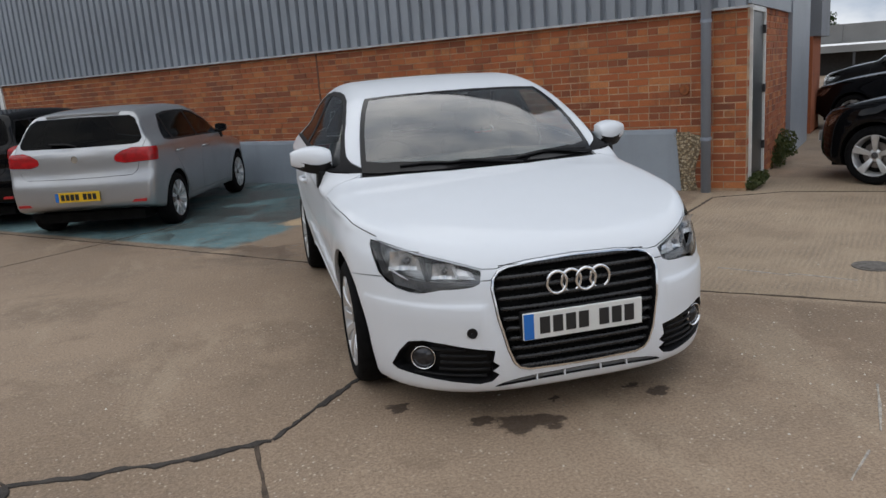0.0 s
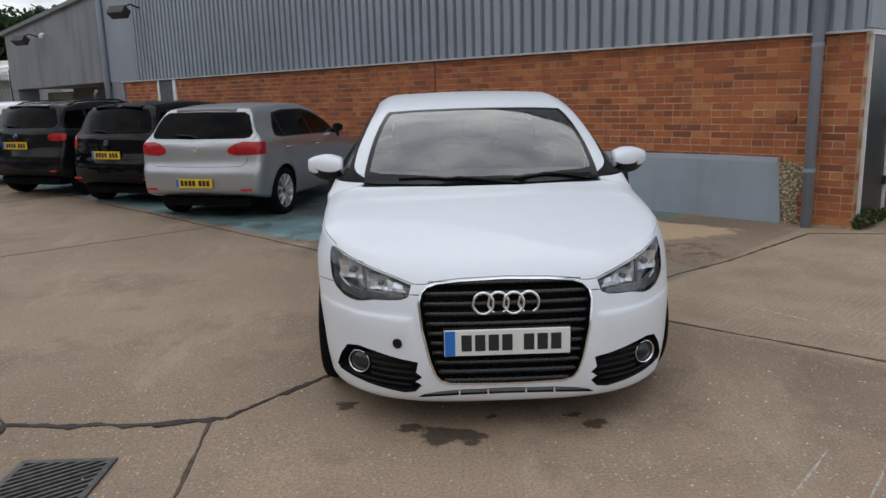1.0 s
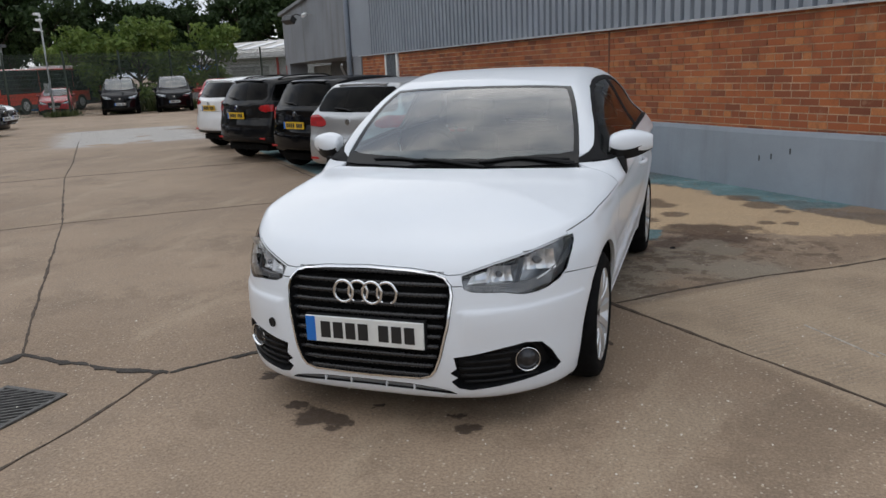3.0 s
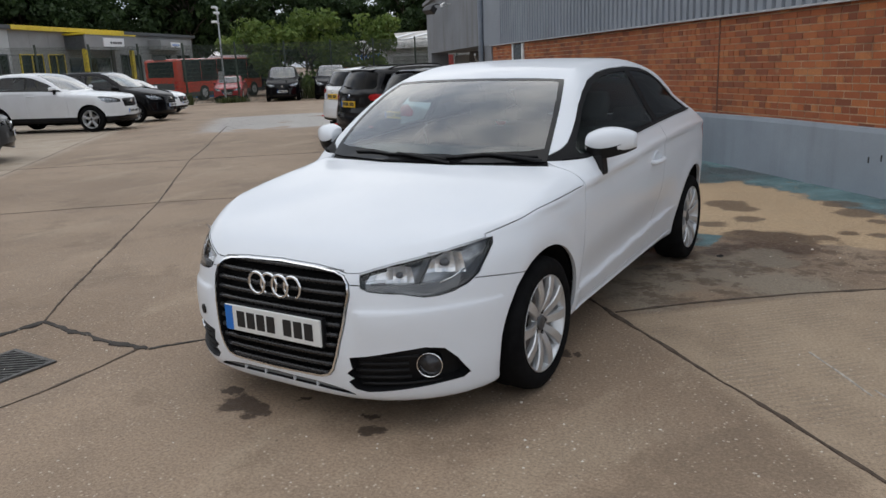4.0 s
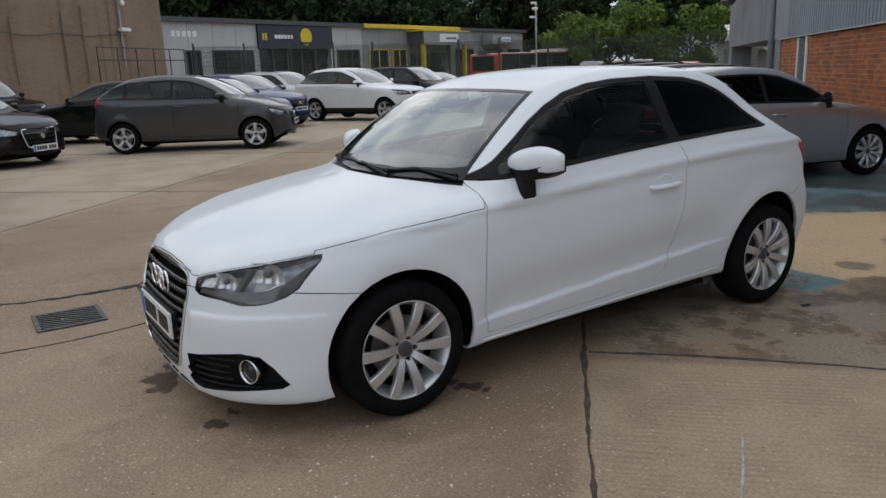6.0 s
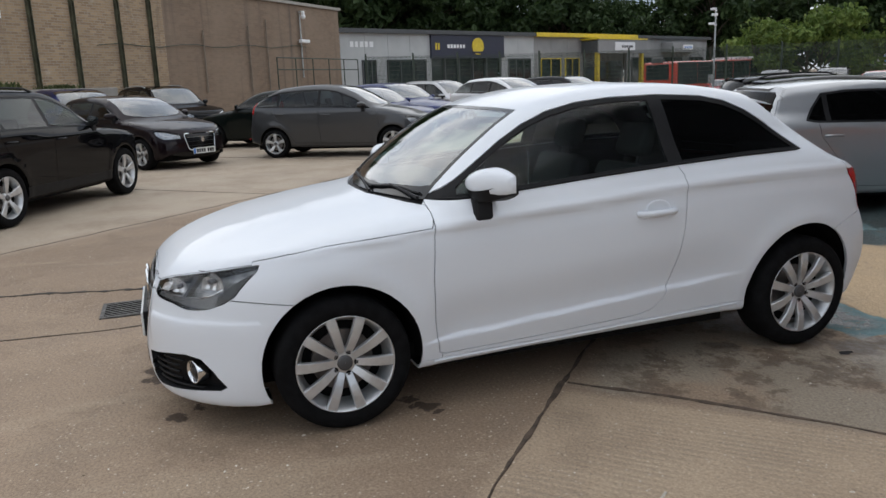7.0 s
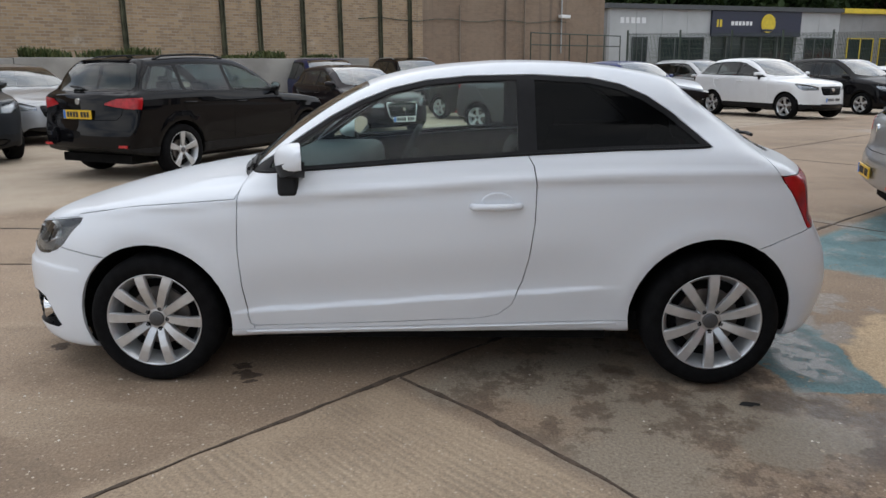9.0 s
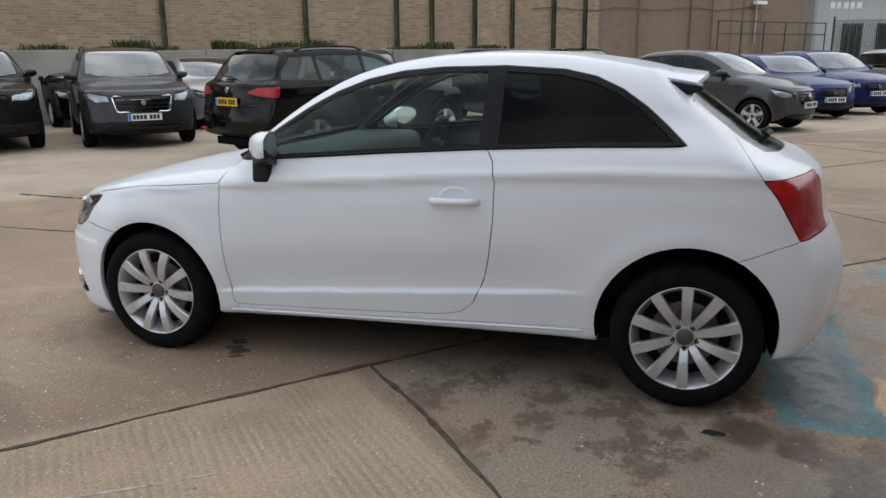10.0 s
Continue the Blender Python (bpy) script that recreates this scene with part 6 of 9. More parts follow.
            part("bulb_cap", b2, simple("bulb_shade", (0.10, 0.10, 0.105), 0.3, metal=0.5), ax, smooth=True)
        b2 = bmesh.new()
        quad = [(0.412, 0.616), (0.485, 0.622), (0.492, 0.664), (0.425, 0.646)]
        fr = [b2.verts.new(on_lamp(x, z, 0.016)) for x, z in quad]
        bk = [b2.verts.new(on_lamp(0.45 + (x - 0.45) * 0.6, 0.636 + (z - 0.636) * 0.6, 0.045)) for x, z in quad]
        for k in range(4):
            b2.faces.new((fr[k], fr[(k + 1) % 4], bk[(k + 1) % 4], bk[k]))
        b2.faces.new(bk)
        part("turn_lamp", b2, REFLECT, ax)
        for quad, deep, nm, mt in ((((0.578, 0.606), (0.592, 0.606), (0.606, 0.700), (0.588, 0.696)), 0.014, "bridge", LAMP_DARK),
                                   (((0.425, 0.598), (0.490, 0.594), (0.498, 0.610), (0.432, 0.613)), 0.010, "lower_band", LAMP_GREY),
                                   (((0.490, 0.594), (0.552, 0.590), (0.560, 0.610), (0.498, 0.610)), 0.010, "lower_band", LAMP_GREY),
                                   (((0.552, 0.590), (0.625, 0.574), (0.628, 0.612), (0.560, 0.610)), 0.010, "lower_band", LAMP_GREY),
                                   (((0.625, 0.574), (0.700, 0.588), (0.705, 0.634), (0.628, 0.612)), 0.010, "lower_band", LAMP_GREY),
                                   (((0.700, 0.588), (0.735, 0.615), (0.752, 0.712), (0.738, 0.690), (0.705, 0.634)), 0.014, "corner_shade", LAMP_DARK)):
            b2 = bmesh.new()
            fr = [b2.verts.new(on_lamp(x, z, deep)) for x, z in quad]
            bk = [b2.verts.new(on_lamp(x, z, deep + 0.022)) for x, z in quad]
            b2.faces.new(fr)
            for k in range(len(quad)):
                b2.faces.new((fr[k], fr[(k + 1) % len(quad)], bk[(k + 1) % len(quad)], bk[k]))
            part(nm, b2, mt, ax)
        b2 = bmesh.new()
        pts = [on_lamp(x, z, 0.008) for x, z in ((0.655, 0.612), (0.685, 0.627), (0.712, 0.652))]
        tube(b2, pts, 0.0035, 6)
        part("light_strip", b2, CHROME, ax, smooth=True)

    # grille bars
    def bar(z, xw, r, mt, name, push=0.012, n=18):
        b3 = bmesh.new()
        pts = [(x, surf_y(f, abs(x), z, -1.3, 0.3) + push, z) for x in np.linspace(-xw, xw, n)]
        tube(b3, pts, r, 6)
        part(name, b3, mt, car, smooth=True)
    slat_x = lambda z: float(np.interp(z, [0.224, 0.245, 0.27, 0.335, 0.47, 0.58, 0.62, 0.655, 0.675], [0.22, 0.26, 0.283, 0.305, 0.333, 0.347, 0.345, 0.325, 0.27]))
    for k in range(11):
        z = 0.256 + k * 0.040
        bar(z, slat_x(z) - 0.004, 0.0105, SLAT, "grille_slat")
    for x in (-0.20, -0.08, 0.08, 0.20):
        y = surf_y(f, abs(x), 0.20, -1.3, 0.3)
        boxed("slot_strut", WHITE, car, (x - 0.003, x + 0.003, y + 0.001, y + 0.03, 0.184, 0.220))
    yb = surf_y(f, 0.0, 0.425, -1.3, 0.3)
    # plate carrier and plate
    boxed("plate_carrier", TRIM, car, (-0.265, 0.265, yb - 0.004, yb + 0.022, 0.364, 0.484), bevel=0.005)
    plate_bars(car, Matrix.Translation((0, yb - 0.008, 0.424)), 0.52, 0.111, PLATE_W)
    # four interlaced rings
    yr = surf_y(f, 0.0, 0.58, -1.3, 0.3) - 0.004
    for k in range(4):
        cx = -0.0945 + k * 0.063
        b3 = bmesh.new()
        tube(b3, [(cx + 0.042 * math.cos(t), yr + 0.05 * abs(cx) ** 2 + (0.004 if k % 2 else 0), 0.580 + 0.045 * math.sin(t)) for t in np.linspace(0, 2 * math.pi, 36, endpoint=False)], 0.0068, 8, True)
        part("badge_ring", b3, CHROME, car, smooth=True)
    # fog lamps and intake bars
    for side in (1, -1):
        x, z = 0.630, 0.292
        y = surf_y(f, x, z, -1.2, 0.5)
        m = Matrix.Translation((side * x, y + 0.020, z)) @ Matrix.Rotation(radians(90 + side * 24), 4, "Z")
        b3 = bmesh.new()
        lathe(b3, [(0.0515, 0.05), (0.0520, 0.004), (0.0505, -0.001), (0.0480, -0.0005), (0.046, 0.014)], 32, m=m)
        fog = part("fog_lamp", b3, CHROME, car, "round fog lamp with a chrome ring", smooth=True)
        b3 = bmesh.new()
        lathe(b3, [(0.046, 0.012), (0.03, 0.0), (0.012, -0.006), (0.001, -0.007)], 24, m=m)
        for v in b3.verts:
            v.co.y += 0.004
        part("lens", b3, simple("fog_lens", (0.045, 0.046, 0.05), 0.08, metal=0.5, var=0.3, scale=30), fog, smooth=True)
        for z, x0, x1 in ((0.225, 0.40, 0.66), (0.253, 0.385, 0.575), (0.282, 0.38, 0.57), (0.310, 0.40, 0.57), (0.337, 0.48, 0.60)):
            b3 = bmesh.new()
            tube(b3, [(side * xx, surf_y(f, xx, z, -1.2, 0.5) + 0.022, z) for xx in np.linspace(x0, x1, 8)], 0.006, 6)
            part("intake_bar", b3, TRIM, car, smooth=True)
    # open towing-eye socket: a flat dark disc gives the shade of its hole
    x, z = 0.455, 0.414
    y = surf_y(f, x, z, -1.2, 0.5)
    m = Matrix.Translation((-x, y - 0.003, z)) @ Matrix.Rotation(radians(90 - 24), 4, "Z")
    b3 = bmesh.new()
    lathe(b3, [(0.001, -0.0015), (0.018, -0.002), (0.0195, -0.003), (0.021, -0.001), (0.022, 0.012)], 20, m=m)
    part("tow_eye_socket", b3, TRIM, car, "flat dark disc for the shaded hole of the uncovered socket", smooth=True)
    # wing lines, mirrors, handles
    for side in (1, -1):
        xm = surf_x(f, 0.66, 0.965)
        mirror_pod(car, side, xm + 0.008, 0.632, 1.016, WHITE, 1.07)
        handle_bar(car, side, f, 1.520, 0.816, WHITE)
        xh = surf_x(f, 1.53, 0.83)
        b3 = bmesh.new()
        m = Matrix.Translation((side * (xh - 0.004), 1.525, 0.833)) @ Matrix.Diagonal((side, 1.35, 0.85, 1))
        lathe(b3, [(0.052, 0.001), (0.049, 0.0070), (0.045, 0.0078), (0.038, 0.0050), (0.001, 0.0045)], 24, m=m)
        part("handle_cup", b3, WHITE, car, smooth=True)
        # side rubbing line of the sill
        b3 = bmesh.new()
        tube(b3, [(side * (surf_x(f, y, line_z(SILL_EDGE, y) - 0.012) - 0.001), y, line_z(SILL_EDGE, y) - 0.012) for y in np.linspace(0.40, 2.06, 24)], 0.006, 6)
        part("sill_lip", b3, WHITE, car, smooth=True)
        # window bottom seal
        b3 = bmesh.new()
        tube(b3, [(side * (surf_x(f, y, line_z(DLO[:7], y)) + 0.001), y, line_z(DLO[:7], y) + 0.004) for y in np.linspace(0.46, 2.41, 26)], 0.006, 6)
        part("window_seal", b3, MATT, car, smooth=True)
    # wipers
    low_edge = lambda x: float(np.interp(abs(x), [0.0, 0.2, 0.4, 0.56, 0.655], [0.297, 0.307, 0.352, 0.395, 0.432]))
    for x0, x1, lift in ((0.16, -0.46, 0.030), (0.61, 0.06, 0.026)):
        b3 = bmesh.new()
        pts = []
        for t in np.linspace(0, 1, 11):
            x = x0 + (x1 - x0) * t
            y = low_edge(x) + 0.004 + lift * math.sin(math.pi * (0.12 + 0.7 * t))
            pts.append((x, y, surf_z(f, abs(x), y) + 0.010))
        tube(b3, pts, 0.006, 6)
        cyl_into(b3, Vector(pts[0]) + Vector((0.03, -0.02, -0.016)), Vector(pts[5]) + Vector((0, 0, 0.008)), 0.009, 0.005, seg=6)
        part("wiper", b3, TRIM, car)
    # roof spoiler, aerial, rear wiper
    b3 = bmesh.new()
    rows = []
    for x in np.linspace(-0.52, 0.52, 21):
        yb0 = 2.36 - 0.10 * x * x
        zt = surf_z(f, abs(x), yb0) + 0.002
        rows.append([b3.verts.new(v) for v in ((x, yb0, zt), (x, yb0 + 0.15 - 0.12 * x * x, zt - 0.022), (x, yb0 + 0.155 - 0.12 * x * x, zt - 0.036), (x, yb0 + 0.02, zt - 0.05))])
    for a, b in zip(rows, rows[1:]):
        for k in range(4):
            b3.faces.new((a[k], a[(k + 1) % 4], b[(k + 1) % 4], b[k]))
    b3.faces.new(rows[0])
    b3.faces.new(rows[-1][::-1])
    part("roof_spoiler", b3, WHITE, car)
    b3 = bmesh.new()
    rows = []
    for x in np.linspace(-0.505, 0.505, 21):
        yb0 = 2.36 - 0.10 * x * x
        zt = surf_z(f, abs(x), yb0) + 0.002
        e = 0.15 - 0.12 * x * x
        rows.append([b3.verts.new(v) for v in ((x, yb0 + 0.04, zt - 0.048), (x, yb0 + e - 0.006, zt - 0.038), (x, yb0 + e - 0.012, zt - 0.050), (x, yb0 + 0.05, zt - 0.095))])
    for a, b in zip(rows, rows[1:]):
        for k in range(4):
            b3.faces.new((a[k], a[(k + 1) % 4], b[(k + 1) % 4], b[k]))
    b3.faces.new(rows[0])
    b3.faces.new(rows[-1][::-1])
    part("spoiler_underside", b3, GLOSSB, car, "black underside of the roof spoiler")
    for sx in (-1, 1):
        b3 = bmesh.new()
        yb0 = 2.36 - 0.10 * 0.27
        zt = surf_z(f, 0.50, yb0)
        tri = [(yb0 + 0.02, zt - 0.012), (yb0 + 0.145, zt - 0.030), (yb0 + 0.150, zt - 0.048), (yb0 + 0.07, zt - 0.075)]
        pa = [b3.verts.new((sx * 0.505, a, c)) for a, c in tri]
        pb = [b3.verts.new((sx * 0.545, a - 0.01, c - 0.006)) for a, c in tri]
        b3.faces.new(pa)
        b3.faces.new(pb[::-1])
        for k in range(4):
            b3.faces.new((pa[k], pa[(k + 1) % 4], pb[(k + 1) % 4], pb[k]))
        part("spoiler_fin", b3, GLOSSB, car, "gloss black fin beside the rear window")
    b3 = bmesh.new()
    yw = surf_y(f, 0.0, 1.05, 3.4, 2.0)
    cyl_into(b3, (0.0, yw - 0.02, 1.03), (0.0, yw + 0.035, 1.05), 0.02, seg=10)
    tube(b3, [(0.0, yw + 0.03, 1.05), (0.15, yw + 0.02, 1.06), (0.33, yw - 0.02, 1.065)], 0.009, 6)
    part("rear_wiper", b3, TRIM, car)
    b3 = bmesh.new()
    box_into(b3, -0.09, 0.09, 0.86, 0.92, 1.20, 1.26, bevel=0.02)
    part("inner_mirror", b3, TRIM, car)
    b3 = bmesh.new()
    box_into(b3, -0.42, 0.42, 1.16, 2.16, 1.318, 1.328)
    part("headlining", b3, simple("lining_grey", (0.24, 0.24, 0.235), 0.9), car)
    interior(car, sp)
    return car


build_hero()

# ---- parked cars ----
DIM = glass("dim_pane", (0.30, 0.34, 0.34))


def car_spec(L, W, H, wb, fo, hood0, hood1, cowl, rf, rr, gz, gy, wf, wr, clear=0.20, step=0.085, wheel=0.315, bow=0.45, rear_bow=0.28, tail_in=0.89, k_top=0.10):
    re, half = L - fo, W / 2
    pk = rf + 0.45 * (rr - rf)
    k = half / 0.872
    gh = (H - (wf + wr) / 2 - 0.02) / 0.485
    body = [(-0.80, 0.80), (-0.62, 0.83), (-0.45, 0.850), (-0.25, 0.866), (-0.10, 0.872), (0.0, 0.872), (0.03, 0.862), (0.09, 0.838)]
    green = [(0.18, 0.792), (0.28, 0.738), (0.38, 0.682), (0.46, 0.628), (0.58, 0.53)]
    return dict(
        step=step, front_y=-fo, rear_y=re, height=H, half=half, axis=(0.2, wb - 0.2, 0.66), L=L, fo=fo, wb=wb, hood0=hood0, hood1=hood1, cowl=cowl, rf=rf, rr=rr, gz=gz, gy=gy, pk=pk, wf=wf, wr=wr, clear=clear, wheel=wheel,
        top=[(-fo - 0.1, hood0 - 0.2), (-fo + 0.02, hood0 - 0.045), (-fo + 0.12, hood0 + 0.02), (-fo + 0.35, hood0 + 0.35 * (hood1 - hood0)), (0.5 * (cowl - fo) + 0.1, hood0 + 0.68 * (hood1 - hood0)), (cowl - 0.1, hood1 - 0.015), (cowl, hood1), (cowl + 0.10, hood1 + 0.075),
             (cowl + 0.5 * (rf - cowl), hood1 + 0.58 * (H - hood1)), (rf - 0.12, H - 0.075), (rf + 0.1, H - 0.032), (pk, H), (rr, H - 0.05), (re + 0.4, H - 0.22)],
        bow=[(-fo, 0.0), (0.1, 0.12), (0.5, 0.20), (1.0, 0.22), (1.6, 0.1), (re, -0.1)],
        front=[(0.08, -fo + 0.13), (clear, -fo + 0.05), (clear + 0.12, -fo), (0.5, -fo + 0.01), (hood0 - 0.06, -fo + 0.045), (hood0 + 0.06, -fo + 0.11), (hood0 + 0.2, -fo + 0.2), (1.7, -fo + 0.5)],
        rear=[(0.08, re - 0.12), (clear + 0.05, re - 0.05), (0.45, re), (0.60, re - 0.004), (gz - 0.28, re - 0.05), (gz - 0.05, re - 0.075), (gz, gy), (0.5 * (gz + H), 0.5 * (gy + rr + 0.06)), (H - 0.06, rr + 0.06), (H + 0.2, rr - 0.15)],
        waist=[(-fo, wf - 0.08), (0.0, wf), (0.5 * wb, 0.5 * (wf + wr) + 0.01), (wb, wr), (re, wr)],
        width=[(a, b * k) for a, b in body] + [(0.09 + (a - 0.09) * gh, b * k) for a, b in green],
        plan=[(-fo, 0.86), (-0.4, 0.94), (0.0, 0.982), (0.6, 1.0), (wb * 0.7, 1.0), (wb, 0.995), (re - 0.3, 0.5 + 0.5 * (tail_in + 0.03)), (re, tail_in)],
        plan_top=[(-fo, 0.9), (0.3, 0.95), (1.0, 0.985), (wb * 0.7, 0.985), (wb, 0.955), (re - 0.2, 0.90), (re, 0.85)],
        bottom=[(-fo, clear), (0.3, clear + 0.02), (wb, clear + 0.04), (re - 0.35, clear + 0.09), (re, clear + 0.19)],
        front_bow=bow, rear_bow=rear_bow, crown=0.05, flare=0.012, k_top=k_top, k_end=0.06,
        wheels=[(0.0, wheel, wheel + 0.045), (wb, wheel, wheel + 0.045)],
        cabin=(cowl + 0.1, 1.05, 1.05 + 0.82, half - 0.17, wf + 0.10),
    )


def build_car(name, label, sp, m, paint, paint_name="", pane=None, rear_pane=None, rails=False, lower=0.0, grille_w=0.36, grille_z=None, chrome_frame=False, tail_w=0.5, tail_z=None, front_plate=True, rear_plate=True, badge=True, group="parked cars", five=True, inside_seen=True, dlo_end=None, tail_poly=None, glass_w=1.0):
    car = thing(name, label, "car", m, group)
    pane = pane or DIM
    rear_pane = rear_pane or pane
    bm, f = car_grid(sp)
    H, re, fo, wb, half, cowl, rf, rr = sp["height"], sp["rear_y"], sp["fo"], sp["wb"], sp["half"], sp["cowl"], sp["rf"], sp["rr"]
    h0, gz, gy, pk = sp["hood0"], sp["gz"], sp["gy"], sp["pk"]
    waist = curve(sp["waist"])
    wz = lambda y: float(waist(y))
    mg = sp["step"] * 2.2
    is_side = lambda c: c.x > 0.35
    rdl = dlo_end or gy - 0.16
    a0 = (cowl + 0.16, wz(cowl + 0.16) + 0.075)
    a1 = (rf + 0.06, H - 0.150)
    dlo = [a0, (0.5 * wb, wz(0.5 * wb) + 0.08), (rdl - 0.12, wz(rdl) + 0.085), (rdl, wz(rdl) + 0.11), (rdl - 0.10, wz(rdl) + 0.11 + 0.45 * (H - 0.1 - wz(rdl) - 0.11)), (min(rr - 0.05, rdl - 0.22), H - 0.135), (pk + 0.2, H - 0.105), (pk - 0.2, H - 0.105), (rf + 0.28, H - 0.115), a1, (0.5 * (a0[0] + a1[0]) - 0.02, 0.5 * (a0[1] + a1[1]) + 0.03)]
    yb, yc = cowl + 0.16 + 0.50 * (wb * 0.98 - cowl), wb * 0.98 - 0.06
    inner = grow(dlo, -0.022)
    lamp = [(grille_w + 0.05, h0 - 0.13), (grille_w + 0.06, h0 - 0.06), (0.56, h0 - 0.005), (half - 0.11, h0 + 0.045), (half - 0.085, h0 + 0.02), (half - 0.11, h0 - 0.07), (half - 0.19, h0 - 0.135)]
    g0, g1 = grille_z or (h0 - 0.26, h0 - 0.035)
    grille = [(-0.05, g1), (grille_w - 0.03, g1 - 0.005), (grille_w, g1 - 0.035), (grille_w - 0.05, g0 + 0.02), (grille_w - 0.09, g0), (-0.05, g0)]
    low = [(-0.05, sp["clear"] + 0.16), (0.50, sp["clear"] + 0.15), (0.60, sp["clear"] + 0.12), (0.50, sp["clear"] + 0.05), (-0.05, sp["clear"] + 0.045)]
    t0, t1 = tail_z or (gz - 0.28, gz - 0.05)
    tail = [(tail_w + 0.012, t0 + 0.045), (tail_w, 0.5 * (t0 + t1)), (tail_w + 0.01, t1 - 0.045), (tail_w + 0.05, t1 - 0.012), (0.5 * (tail_w + half), t1), (half + 0.1, t1 - 0.012), (half + 0.1, t0 + 0.03), (0.5 * (tail_w + half), t0), (tail_w + 0.05, t0 + 0.012)]
    if tail_poly:
        tail = tail_poly + [(half + 0.1, tail_poly[-1][1]), (half + 0.1, tail_poly[0][1])]
    hk = half / 0.872 * glass_w
    rgl = [(-0.05, H - 0.100), (0.52 * hk, H - 0.110), (0.585 * hk, H - 0.15), (0.63 * hk, H - 0.24), (0.675 * hk, gz + 0.075), (0.655 * hk, gz + 0.025), (0.60 * hk, gz + 0.01), (-0.05, gz + 0.005)]
    s0, s1 = cowl + 0.03, rf - 0.03
    scr = [(-0.05, s0), (0.25, s0 + 0.02), (0.5, s0 + 0.09), (half - 0.225, s0 + 0.20), (half - 0.275, 0.5 * (s0 + s1) + 0.14), (half - 0.315, s1 + 0.07), (0.3, s1 + 0.01), (-0.05, s1 - 0.01)]
    wing = [(y, wz(y) - 0.035 + (0.0 if y < cowl else 0.1)) for y in np.linspace(-fo + 0.28, cowl + 0.12, 7)]
    door_r = min(yc + 0.24, wb - 0.02)
    low_z = sp["clear"] + 0.10
    door1 = [(cowl + 0.02, wz(cowl) + 0.02), (cowl - 0.03, 0.62), (cowl + 0.03, low_z), (yb - 0.02, low_z + 0.015), (yb, 0.6), (yb, wz(yb) + 0.082), a0]
    door2 = [(yb, 0.6), (yb - 0.02, low_z + 0.015), (wb - 0.46, low_z + 0.03), (wb - 0.34, 0.48), (wb - 0.20, 0.66), (yc + 0.10, wz(yc) - 0.05), (yc + 0.12, wz(yc) + 0.085), (yb, wz(yb) + 0.082)]
    for cy, cz, r in sp["wheels"]:
        cut_line(bm, "side", ring(cy, cz, r, 26), is_side, True, mg)
    nose = lambda c: c.y < -0.1
    back = lambda c: c.y > wb
    for poly in (dlo, inner, door1, door2):
        cut_line(bm, "side", poly, is_side, True, mg)
    for y in (yb, yc):
        for dy in (-0.028, 0.028):
            cut_line(bm, "side", [(y + dy, wz(y) + 0.05), (y + dy, H - 0.08)], is_side, False, mg)
    cut_line(bm, "side", wing, is_side, False, mg)
    for poly in (lamp, grille, low):
        cut_line(bm, "front", poly, nose, True, mg)
    cut_line(bm, "front", [(-0.05, h0 + 0.0), (0.5, h0 + 0.005), (half - 0.1, h0 + 0.05)], nose, False, mg)
    cut_line(bm, "top", scr, lambda c: c.z > sp["hood1"] - 0.1 and c.y < rf + 0.3, True, mg)
    cut_line(bm, "rear", tail, lambda c: c.y > re - 0.5, True, mg)
    cut_line(bm, "side", [(re - 0.27, t0 - 0.05), (re - 0.33, t1 + 0.05)], lambda c: c.x > 0.4, False, mg)
    cut_line(bm, "rear", rgl, back, True, mg)
    gate_z = max(0.60, t0 - 0.13)
    gate = [(-0.05, H - 0.045), (0.56 * hk, H - 0.06), (0.64 * hk, H - 0.16), (0.72 * hk, gz + 0.05), (0.70 * hk, t1), (0.655 * hk, t0), (0.64 * hk, gate_z + 0.06), (0.58 * hk, gate_z + 0.005), (-0.05, gate_z)]
    cut_line(bm, "rear", gate, back, True, mg)
    if lower:
        cut_line(bm, "side", [(-fo - 0.1, sp["clear"] + lower), (re + 0.1, sp["clear"] + lower + 0.02)], lambda c: True, False, mg)
    bm.normal_update()
    reg = {}
    for fc in bm.faces:
        x, y, z = fc.calc_center_median()
        side = x > 0.35
        if side and any(math.hypot(y - cy, z - cz) < r for cy, cz, r in sp["wheels"]):
            continue
        tl_y = re - 0.27 - 0.06 * (z - t0) / max(0.05, t1 - t0)
        if y < -0.15 and inside(lamp, x, z):
            key = "lamp"
        elif y < -0.3 and inside(grille, x, z):
            key = "grille"
        elif y < -0.3 and inside(low, x, z):
            key = "grille"
        elif y > tl_y and inside(tail, x, z):
            key = "tail"
        elif y > wb and inside(rgl, x, z) and fc.normal.y > 0.15:
            key = "rear_glass"
        elif z > sp["hood1"] - 0.1 and y < rf + 0.3 and inside(scr, x, y):
            key = "screen"
        elif side and inside(dlo, y, z):
            if not inside(inner, y, z) or abs(y - yb) < 0.028 or abs(y - yc) < 0.028:
                key = "trim"
            else:
                key = "win_a" if y < yb else "win_b" if y < yc else "win_c"
        elif lower and z < sp["clear"] + lower + 0.01:
            key = "lower"
        elif y > wb + 0.3 and fc.normal.y > 0.2 and inside(gate, x, z):
            key = "gate"
        elif side and inside(door1, y, z):
            key = "door_a"
        elif side and inside(door2, y, z):
            key = "door_b"
        elif y < cowl + 0.08 and z > (h0 + 0.02 if y < -fo + 0.3 else -1) and (y < -fo + 0.3 or z > float(np.interp(y, [p[0] for p in wing], [p[1] for p in wing]))) and x < half - 0.05:
            key = "bonnet"
        else:
            key = "shell"
        reg.setdefault(key, []).append(fc)

